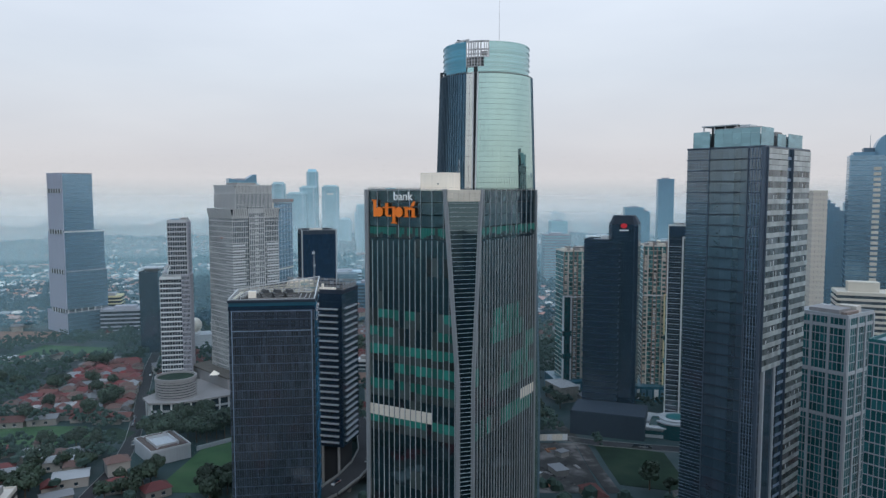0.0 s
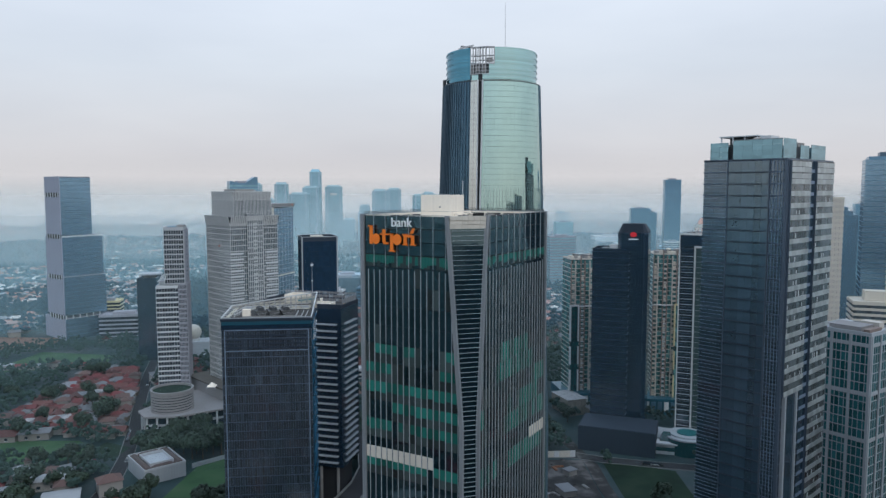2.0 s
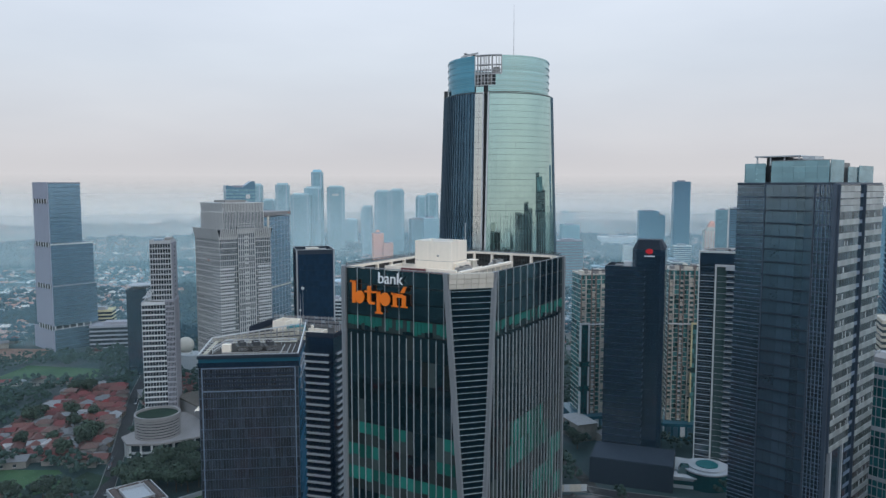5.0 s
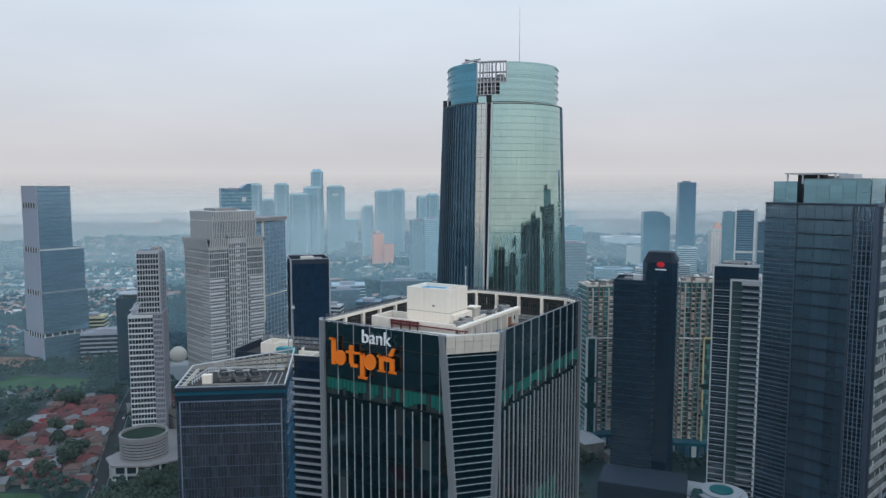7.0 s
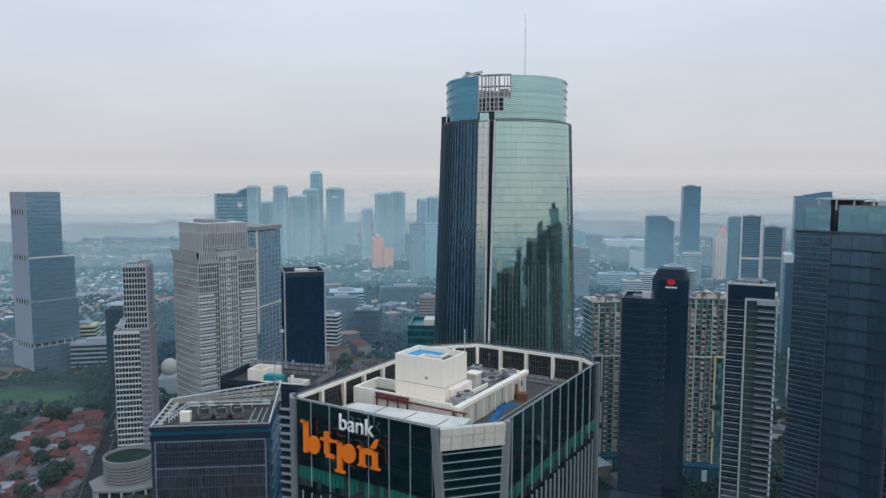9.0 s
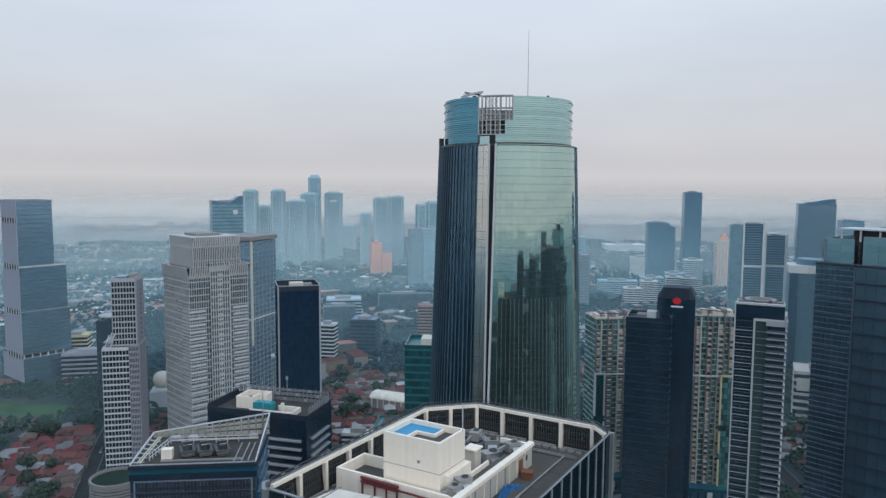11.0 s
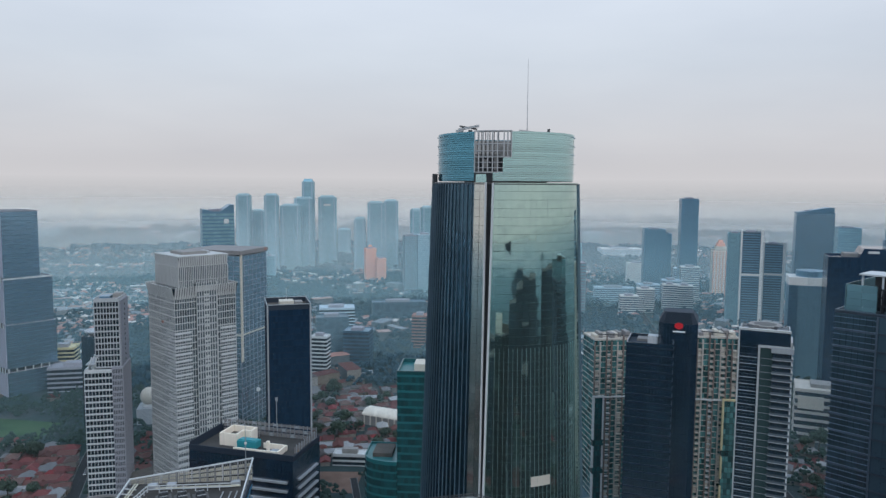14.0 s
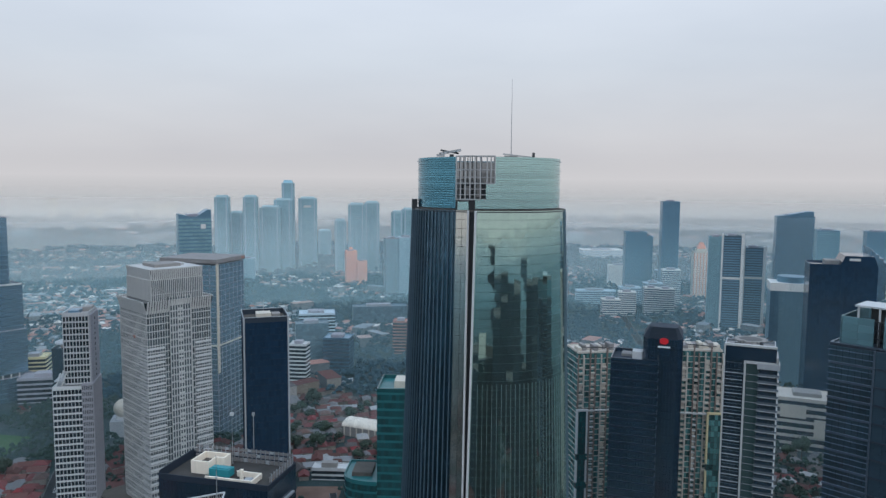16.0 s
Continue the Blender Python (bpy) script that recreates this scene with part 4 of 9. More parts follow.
tarp, TN, TM = MB(), 26, 7
for i in range(TN + 1):
    for j in range(TM + 1):
        u, v = i / TN, j / TM
        edge = min(u, 1 - u, v, 1 - v) * 4
        tarp.v.append((6.3 + 1.15 * v + 0.45 * math.sin(6 * u + 1), -4.2 + 9.0 * u + 0.2 * math.sin(9 * v), 0.02 + min(1.0, edge) * (0.3 + 1.1 * abs(noise.noise(Vector((u * 9, v * 4, 2.0)))))))
for i in range(TN):
    for j in range(TM):
        k = i * (TM + 1) + j
        tarp.f.append((k, k + 1, k + TM + 2, k + TM + 1))
on_bank("tarpaulin", tarp, M_TARP, "crumpled blue tarpaulin lying on the roof deck", "tarpaulin", 0, 0, BROOF)
crate = MB().box(-0.7, -0.6, 0, 0.7, 0.6, 1.0)
crate.box(-0.8, -0.7, 1.0, 0.8, 0.7, 1.12)
on_bank("crate", crate, M_RUST, "rust brown plant crate on the roof deck", "crate", 7.0, 7.2, BROOF, 10)
pipes = roof_group("pipe_rack", "dark red fire water pipes on a rack", "pipes")
for z in (2.9, 3.4):
    part("pipe", MB().bar((-7.9, -10.9, z), (-2.2, -10.9, z), 0.16), M_REDPIPE, pipes)
for x in (-7.7, -5.8, -4.0, -2.4):
    part("pipe_support", MB().bar((x, -10.9, 0), (x, -10.9, 3.6), 0.09), M_REDPIPE, pipes)
part("pipe", MB().bar((-2.2, -11.0, 3.0), (7.4, -11.2, 3.0), 0.1), M_REDPIPE, pipes)
mast = roof_group("lightning_mast", "thin white lightning mast on the lift house", "mast", 2.4, -3.0, BROOF + BZ)
part("pole", MB().bar((0, 0, 0), (0, 0, 3.2), 0.05), M_WHITEC, mast)
part("lamp", MB().tube(0, 0, 3.2, 3.5, 0.12, 0.06, 8), M_WHITEC, mast)

# sign on the front: white word, orange shapes
sign = thing("roof_sign", "orange and white illuminated sign on the tower front", "sign")
sign.matrix_basis = bank_pose(0, -22.0, 0)
cu = bpy.data.curves.new("word", "FONT")
cu.body, cu.size, cu.extrude, cu.align_x = "bank", 3.0, 0.12, "LEFT"
tmp = bpy.data.objects.new("word", cu)
me_word = bpy.data.meshes.new_from_object(tmp)
me_word.materials.clear()
me_word.materials.append(M_SIGNW)
word = new("word", me_word)
word.parent = sign
word.matrix_local = pose(-5.5, -0.25, 148.95, 90, 0, 0)
word.scale = (0.98, 1.0, 1.0)


def sign_x(x):
    return -11.8 + (x + 13.5) * 0.94


def sign_z(z):
    return 149.1 - (148.8 - z) * 0.663


def shape(bars, rounds=()):
    """One orange sign shape of bars and round discs, a hand deep."""
    mb = MB()
    for x0, z0, x1, z1 in bars:
        mb.box(sign_x(x0), -0.55, sign_z(z0), sign_x(x1), -0.2, sign_z(z1))
    for cx, cz, rx, rz in rounds:
        rim = [(sign_x(cx + rx * math.cos(math.pi * k / 10)), sign_z(cz + rz * math.sin(math.pi * k / 10))) for k in range(20)]
        mb.face(*[(u, -0.5, v) for u, v in rim])
        for (u0, v0), (u1, v1) in zip(rim, rim[1:] + rim[:1]):
            mb.face((u0, -0.2, v0), (u1, -0.2, v1), (u1, -0.5, v1), (u0, -0.5, v0))
    part("shape", mb, M_ORANGE, sign, "orange sign shape")


shape([(-13.0, 142.3, -12.2, 148.8), (-13.5, 148.3, -12.2, 148.8)], [(-11.2, 144.15, 1.15, 1.85)])
shape([(-9.2, 143.0, -8.4, 147.5), (-8.9, 142.4, -7.5, 143.1), (-9.9, 145.6, -7.5, 146.1)])
shape([(-6.9, 139.9, -6.1, 146.2), (-7.3, 139.9, -5.6, 140.4), (-7.3, 145.7, -6.1, 146.2)], [(-4.95, 144.15, 1.2, 1.9)])
shape([(-3.0, 142.3, -2.2, 146.2), (-3.4, 145.7, -2.2, 146.2), (-3.3, 142.3, -1.9, 142.7), (-2.2, 145.0, -0.8, 146.0), (-0.9, 142.3, -0.1, 145.7), (-1.2, 142.3, 0.3, 142.7)])
part("shape", MB().prism([(-0.3, -0.55), (0.55, -0.55), (0.55, -0.2), (-0.3, -0.2)], 147.5, 148.7, [(0.5, -0.55), (1.0, -0.55), (1.0, -0.2), (0.5, -0.2)]), M_ORANGE, sign, "orange leaf-like sign shape")


# ---- the round mirror-glass tower ----
TX, TY, TTOP, CTOP = 40.8, 301.4, 198.0, 210.3


def radius(z):
    return 19.1 + 0.0335 * (TTOP - max(z, 60.0))


def ring_pts(r, a0, a1, n):
    return [(r * math.cos(radians(a0 + (a1 - a0) * k / n)), r * math.sin(radians(a0 + (a1 - a0) * k / n))) for k in range(n + 1)]


def round_tower():
    root = thing("round_tower", "tall tapering round tower in green mirror glass with a split facade", "tower", TX, TY, 0)
    core = MB()
    n = 72
    zs = [0, 60, 105, 150, TTOP - 0.2]
    core.loft([(ring_pts(radius(z) - 0.3, 0, 360 - 360 / n, n - 1), z) for z in zs])
    part("core", core, M_CORE, root)
    fl, nz = 4.125, 48
    right, left, pale = MB(), MB(), MB()

    def pane(mb, a0, a1, z0, z1, off=0.0):
        r0, r1 = radius(z0) + off, radius(z1) + off
        c0, s0, c1, s1 = math.cos(radians(a0)), math.sin(radians(a0)), math.cos(radians(a1)), math.sin(radians(a1))
        mb.face((r0 * c0, r0 * s0, z0), (r0 * c1, r0 * s1, z0), (r1 * c1, r1 * s1, z1), (r1 * c0, r1 * s0, z1))

    def seam(z):  # the notch closes a little towards the ground
        k = max(0.0, min(1.0, (TTOP - z) / 75))
        return -112.6, -107.4 - 2.6 * k

    step = 4.5
    for k in range(nz):
        z0, z1 = k * fl, min((k + 1) * fl, TTOP)
        for half in (0, 1):
            lo, hi = z0 + half * fl / 2 + 0.03, z0 + (half + 1) * fl / 2 - 0.03
            a = -121.6
            for i in range(2):
                pane(pale, a + 4.5 * i + 0.1, a + 4.5 * (i + 1) - 0.1, lo, hi, 0.15)
            a = seam(z0)[1]
            cols = 28
            wdt = (20.0 - a) / cols
            for i in range(cols):
                pane(right, a + wdt * i + 0.03, a + wdt * (i + 1) - 0.03, lo, hi)
        cols = 47
        wdt = (360 - 121.6 - 20.0) / cols
        for i in range(cols):
            pane(left, 20.0 + wdt * i + 0.08, 20.0 + wdt * (i + 1) - 0.08, z0 + 0.03, z1 - 0.03)
    part("mirror_glazing", right, M_MIRROR, root, "pale green mirror glazing", "stuff")
    part("dark_glazing", left, M_MIRDARK, root, "blue-black mirror glazing", "stuff")
    # this strip is reflective glass like its neighbours
    part("pale_strip", pale, M_PALE, root, "pale mirror glass strip", "stuff")
    # fine joints, twice a storey
    for k in range(20, 2 * nz):
        z = k * fl / 2
        mb, p, q = MB(), ring_pts(radius(z) + 0.04, seam(z)[1], 20.0, 30), ring_pts(radius(z) - 0.2, seam(z)[1], 20.0, 30)
        for i in range(30):
            mb.prism([p[i], p[i + 1], q[i + 1], q[i]], z - 0.03, z + 0.03)
        part("joint", mb, M_JOINT, root)

    def blade(a, z, w, o):
        r, c, s = radius(z), math.cos(radians(a)), math.sin(radians(a))
        return [((r + u) * c - v * s, (r + u) * s + v * c) for u, v in ((-0.15, -w), (o, -w), (o, w), (-0.15, w))]

    # fins of the dark side and of the far right
    for a in [-123.6 - 3.6 * i for i in range(24)] + [-24 + 3.0 * i for i in range(15)]:
        part("fin", MB().loft([(blade(a, z, 0.06, 0.3), z) for z in zs]), M_FINBLUE, root)
    for i in range(1, 27):
        a = -107.4 + 3.1 * i
        part("mullion", MB().loft([(blade(a, z, 0.035, 0.06), z) for z in (0, 60, 105, 150, 158)]), M_FINGREEN, root)
    # the notch's edges
    for which, w, o in ((0, 0.3, 0.6), (1, 0.35, 0.7)):
        part("notch_edge", MB().loft([(blade(seam(z)[which], z, w * 0.6, o), z) for z in (0, 60, 123, 160, TTOP)]), M_WHITEC, root)
    # roof deck and crown screen with an unfinished bay
    part("roof_deck", MB().prism(ring_pts(19.0, 0, 355, 71), TTOP - 0.2, TTOP + 0.05), M_ROOF, root)
    part("eaves_ring", MB().prism(ring_pts(19.28, 0, 355, 71), TTOP - 0.45, TTOP - 0.21), M_DARKSTEEL, root)
    CR = 17.75
    rows = 22
    hgt = (CTOP - 198.4) / rows
    for k in range(rows):
        z = 198.4 + hgt * k
        start = -94 if z > 203.9 else (-100.9 if z > 200.2 else -108.7)
        for a0, a1, m_panel in ((start, 40, M_CROWNS), (40, 235.6, M_CROWNB)):
            mb, m = MB(), int((a1 - a0) / 5)
            o = 0.06 * (k % 2)
            p, q = ring_pts(CR + o, a0, a1, m), ring_pts(CR - 0.2, a0, a1, m)
            for i in range(m):
                mb.prism([p[i], p[i + 1], q[i + 1], q[i]], z + 0.025, z + hgt - 0.025)
            part("crown_panel", mb, m_panel, root)
    part("crown_lining", MB().loft([(ring_pts(CR - 0.3, -94, 235.6, 66) + ring_pts(CR - 0.4, -94, 235.6, 66)[::-1], 198.3), (ring_pts(CR - 0.3, -94, 235.6, 66) + ring_pts(CR - 0.4, -94, 235.6, 66)[::-1], CTOP - 0.3)]), M_CONC, root)
    for k in range(1, 6):
        z = 198.4 + (CTOP - 198.4) * k / 5.3
        mb = MB()
        p, q = ring_pts(CR + 0.32, -32, 205, 50), ring_pts(CR, -32, 205, 50)
        for i in range(50):
            mb.prism([p[i], p[i + 1], q[i + 1], q[i]], z - 0.07, z)
        part("crown_blade", mb, M_CROWNB, root)
    # open steel bay
    for a in (-124.2, -120.5, -116.8, -113.0, -109.2, -105.1, -100.2, -97.3, -94.4):
        for r in (CR - 0.1, CR - 1.9):
            c, s_ = r * math.cos(radians(a)), r * math.sin(radians(a))
            part("frame_post", MB().bar((c, s_, 200.4 if a < -101 else 204.2), (c, s_, CTOP + 0.2), 0.14 if r > CR - 1 else 0.1), M_STEEL if r > CR - 1 else M_DARKSTEEL, root)
    for z, a1, w in ((200.5, -101, 0.16), (201.6, -101, 0.1), (202.9, -101, 0.1), (204.2, -94.4, 0.16), (205.6, -94.4, 0.1), (207.3, -94.4, 0.12), (CTOP + 0.1, -94.4, 0.14)):
        for r in (CR - 0.1, CR - 1.9):
            mb, p = MB(), ring_pts(r, -124.2, a1, 4)
            for u, v in zip(p, p[1:]):
                mb.bar((*u, z), (*v, z), w)
            part("frame_rail", mb, M_STEEL if r > CR - 1 else M_DARKSTEEL, root)
        for a in (-124.2, -109.2, -101.0):
            part("frame_tie", MB().bar((*ring_pts(CR, a, a, 1)[0], z), (*ring_pts(CR - 1.9, a, a, 1)[0], z), 0.08), M_STEEL, root)
    backing = MB()
    p = ring_pts(CR - 2.1, -124, -101, 5)
    for u, v in zip(p, p[1:]):
        backing.face((*u, 200.3), (*v, 200.3), (*v, 204.2), (*u, 204.2))
    part("frame_backing", backing, M_DARKSTEEL, root)
    for a0, a1, z0, z1 in ((-119, -114, 201.8, 203.6), (-108.5, -105.5, 201.0, 204.0), (-104, -96, 204.8, 206.6)):
        p, q = ring_pts(CR - 1.2, a0, a1, 2), ring_pts(CR - 1.5, a0, a1, 2)
        part("duct_panel", MB().prism([*p, *q[::-1]], z0, z1), M_CONC, root)
    part("pale_strip_top", MB().prism([*ring_pts(18.3, -121.8, -113.4, 4), *ring_pts(17.5, -121.8, -113.4, 4)[::-1]], TTOP + 0.06, 200.0), M_CROWNS, root)
    part("notch_top", MB().prism([*ring_pts(18.1, -113.3, -108.8, 3), *ring_pts(17.5, -113.3, -108.8, 3)[::-1]], TTOP + 0.06, 200.35), M_CORE, root)
    part("roof_room", MB().prism(ring_pts(11, 0, 345, 23), TTOP + 0.05, 205.2), M_CONC, root)
    part("side_shoulder", MB().prism([*ring_pts(19.4, 172, 186, 4), *ring_pts(18.2, 172, 186, 4)[::-1]], TTOP - 0.5, 200.2), M_DARKSTEEL, root)
    # blank panel low on the mirror side
    mb = MB()
    for i in range(6):
        pane(mb, -79 + 2.4 * i, -76.7 + 2.4 * i, 123.6, 126.1, 0.12)
        pane(mb, -79 + 2.4 * i, -76.7 + 2.4 * i, 123.6, 126.1, 0.06)
    part("blank_panel", mb, M_CREAM, root)
    return root


round_tower()
crane = thing("facade_crane", "dark folded facade cleaning crane on the tower rim", "crane", TX - 10.5, TY - 10.0, 207.4, -15)
part("base", MB().box(-0.45, -0.45, -1.3, 0.45, 0.45, 3.6), M_DARKSTEEL, crane)
part("jib", MB().bar((-3.0, 0, 3.7), (2.2, 0, 4.6), 0.28), M_STEEL, crane)
part("jib", MB().bar((-2.8, 0.5, 4.6), (1.6, 0.5, 3.8), 0.2), M_DARKSTEEL, crane)
part("basket", MB().box(-3.6, -0.5, 3.1, -1.8, 0.5, 3.6), M_STEEL, crane)
antenna = thing("antenna", "thin lattice antenna mast on the round tower", "antenna", TX + 4.5, TY - 6, 207.4)
part("mast", MB().tube(0, 0, 0, 22, 0.13, 0.04, 6), M_STEEL, antenna)
part("base", MB().box(-1.6, -0.6, -1.3, 1.6, 0.6, 3.6), M_CONC, antenna)
part("bar", MB().bar((-2.0, 0, 4.0), (5.5, 0, 3.2), 0.15), M_STEEL, antenna)
part("bar", MB().bar((5.4, 0, 2.0), (5.6, 0, 4.4), 0.3), M_DARKSTEEL, antenna)


# ---- the dark twin-faced tower on the camera's way ----
def dark_tower():
    root = thing("dark_tower", "dark banded glass tower with a pale teal roof screen", "tower", 144.3, 278.5, 0, -51.5)
    w, d, h = 30.3, 42.5, 167.5
    p = rect(w, d)
    tower("dark_tower", "", 0, 0, 0, p, h, M_OAK, floor=4.2, mod=1.4, band=M_FINDARK, band_h=0.45, band_out=0.1, parapet=0.6, root=root)
    nz = 40
    fl = h / nz
    line = MB().box(-w / 2 - 0.22, -d / 2 - 0.22, 0, w / 2 + 0.22, -d / 2 - 0.1, 0.07).mesh("sill_line")
    side = MB().box(w / 2 + 0.1, -d / 2 - 0.22, 0, w / 2 + 0.24, d / 2, 0.09).mesh("sill_line")
    for k in range(3, nz * 3):
        part("sill_line", line, M_SILL, root, loc=(0, 0, k * fl / 3 + 0.25))
        if k % 3 == 0:
            part("sill_line", side, M_SILL, root, loc=(0, 0, k * fl / 3 + 0.3))
    rl = random.Random(8)
    # wide glazed middle of the front; ledges coloured dark for their shadow lines
    x0, x1 = -w / 2 + 9.5, w / 2 - 6.0
    for k in range(3, nz):
        part("storey_ledge", MB().box(x0, -d / 2 - 0.6, k * fl - 0.2, x1, -d / 2 - 0.1, k * fl + 0.2), M_NAVYM, root)
        glazing = MB()
        for i in range(6):
            glazing.box(x0 + (x1 - x0) * i / 6 + 0.02, -d / 2 - 0.34, k * fl + 0.25, x0 + (x1 - x0) * (i + 1) / 6 - 0.02, -d / 2 - 0.1, (k + 1) * fl - 0.25)
        part("storey_glazing", glazing, M_TEALFRONT, root)
    for i in range(5):
        part("corner_mullion", MB().box(x1 + 1.1 * i + 0.5, -d / 2 - 0.32, 0, x1 + 1.1 * i + 0.62, -d / 2 - 0.1, h), M_SILL, root)
    for x in (-w / 2 + 9.2, w / 2 - 6.0):
        part("front_rib", MB().box(x, -d / 2 - 0.7, 0, x + 0.35, -d / 2 - 0.1, h), M_FINDARK, root)
    # pale spandrels and panes of the two projecting bays on the long side
    for b0, b1 in ((-20.2, -3.5), (2.5, 19.0)):
        part("bay", MB().box(w / 2 - 0.2, b0, 83.5 if b0 < -10 else 0, w / 2 + 1.2, b1, h), M_FINDARK, root)
        g = MB()
        a, dd = Vector((w / 2 + 1.24, b0)), Vector((0, 1))
        panes(g, a, dd, b1 - b0, 0 if b0 > -10 else 83.75, h, 8, nz if b0 > -10 else nz // 2, 0.1, 0.1)
        part("bay_glazing", g, M_BAY, root, "pale bay glazing", "stuff")
        half = (b1 - b0) / 6
        sp = MB().box(w / 2 + 1.2, 0.04, 0, w / 2 + 1.4, half - 0.04, 1.75).mesh("spandrel")
        for k in range(20 if b0 < -10 else 1, nz):
            for i in range(6):
                part("spandrel", sp, M_BAND, root, loc=(0, b0 + half * i, k * fl))
                if k > nz - 3:
                    part("spandrel", sp, M_BAND, root, loc=(0, b0 + half * i, k * fl + 1.95))
        lights = MB()
        for k in range(21 if b0 < -10 else 9, nz - 1):
            for i in range(8):
                if rl.random() < 0.22:
                    y = b0 + (b1 - b0) * (i + rl.uniform(0.1, 0.5)) / 8
                    lights.box(w / 2 + 1.2, y, k * fl + 1.9, w / 2 + 1.29, y + rl.uniform(0.35, 0.8), k * fl + rl.uniform(3.0, 3.9))
        part("blind", lights, M_WHITEC, root, "drawn white blinds", "stuff")
    for y0, y1 in ((-3.5, 2.5), (19.0, d / 2)):
        part("recess", MB().box(w / 2 - 0.1, y0, 0, w / 2 + 0.3, y1, h), M_OAK, root)
        for k in range(4, nz):
            part("recess_sill", MB().box(w / 2 + 0.3, y0 + 0.05, k * fl, w / 2 + 0.42, y1 - 0.05, k * fl + 1.2), M_SILL, root)
    for y0 in (-18.2, -8.4):
        part("pilaster", MB().box(w / 2 + 0.1, y0, 0, w / 2 + 1.3, y0 + 1.0, 83.5), M_GREY, root)
    part("pilaster_panel", MB().box(w / 2 + 0.1, -17.2, 0, w / 2 + 0.7, -8.4, 83.5), M_OAK, root)
    part("corner_pier", MB().box(w / 2 - 0.6, -d / 2 - 0.35, 0, w / 2 + 0.5, -d / 2 + 0.9, h), M_FINDARK, root)
    # roof screen in separate panels, with gaps where the plant shows
    part("roof_room", MB().box(-9.5, -14, h + 0.05, 9.0, 14, h + 5.6), M_DARKSTEEL, root)
    screens = [("x", -13.2, -6.6, -d / 2 + 1.2, 6.8), ("x", -4.6, 13.0, -d / 2 + 0.9, 7.4), ("y", -d / 2 + 1.1, -9.4, w / 2 - 1.9, 7.6), ("y", -6.2, 1.6, w / 2 - 1.7, 5.6), ("y", 5.2, 19.0, w / 2 - 2.2, 6.2),
               ("y", -d / 2 + 1.4, 18.0, -w / 2 + 1.6, 6.8), ("x", -12.6, 12.0, d / 2 - 1.6, 6.0)]
    for way, u0, u1, v, top in screens:
        n = max(1, round((u1 - u0) / 3.4))
        for i in range(n):
            p0, p1 = u0 + (u1 - u0) * i / n + 0.03, u0 + (u1 - u0) * (i + 1) / n - 0.03
            for z0, z1 in ((0.06, top * 0.25), (top * 0.25 + 0.04, top * 0.5), (top * 0.5 + 0.04, top * 0.75), (top * 0.75 + 0.04, top)):
                part("screen_pane", MB().box(p0, v - 0.1, h + z0, p1, v + 0.1, h + z1) if way == "x" else MB().box(v - 0.1, p0, h + z0, v + 0.1, p1, h + z1), M_SCREEN, root)
    part("screen_cap", MB().box(-4.4, -d / 2 + 0.6, h + 7.41, 13.2, -d / 2 + 1.2, h + 7.6), M_RIB, root)
    steel = MB()
    for x in (-11.0, -8.5, -6.0, -3.5):
        steel.bar((x, -d / 2 + 3.2, h), (x, -d / 2 + 3.2, h + 6.0), 0.2)
    for z in (2.0, 4.0, 5.9):
        steel.bar((-12.0, -d / 2 + 3.2, h + z), (-1.0, -d / 2 + 3.2, h + z), 0.18)
    part("roof_frame", steel, M_DARKSTEEL, root, "dark steel roof frame")
    part("roof_canopy", MB().box(-11.5, -17.5, h + 8.9, 3.2, -9, h + 9.3), M_WHITEC, root, "white open roof canopy")
    for x in (-10.8, -6.4, -2.0, 2.6):
        part("canopy_post", MB().box(x - 0.2, -17.2, h, x + 0.2, -16.8, h + 8.9), M_WHITEC, root)
    plant(root, [("plant_room", M_DARKSTEEL, -9, -14, h + 5.6, -2, -9.5, h + 8.8), ("plant_room", M_WHITEC, 3.6, -17, h + 5.6, 7.4, -10, h + 8.9), ("plant_room", M_WHITEC, -1, -13, h + 5.6, 3, -9, h + 8.4), ("plant_room", M_CONC, -8, -6, h + 5.6, 1, 3, h + 7.4), ("plant_room", M_CONC, 4, 4, h + 5.6, 8.6, 10, h + 7.2), ("cooling_fan", M_STEEL, -7, 6, h + 5.6, -3, 10, h + 7.0)])


dark_tower()


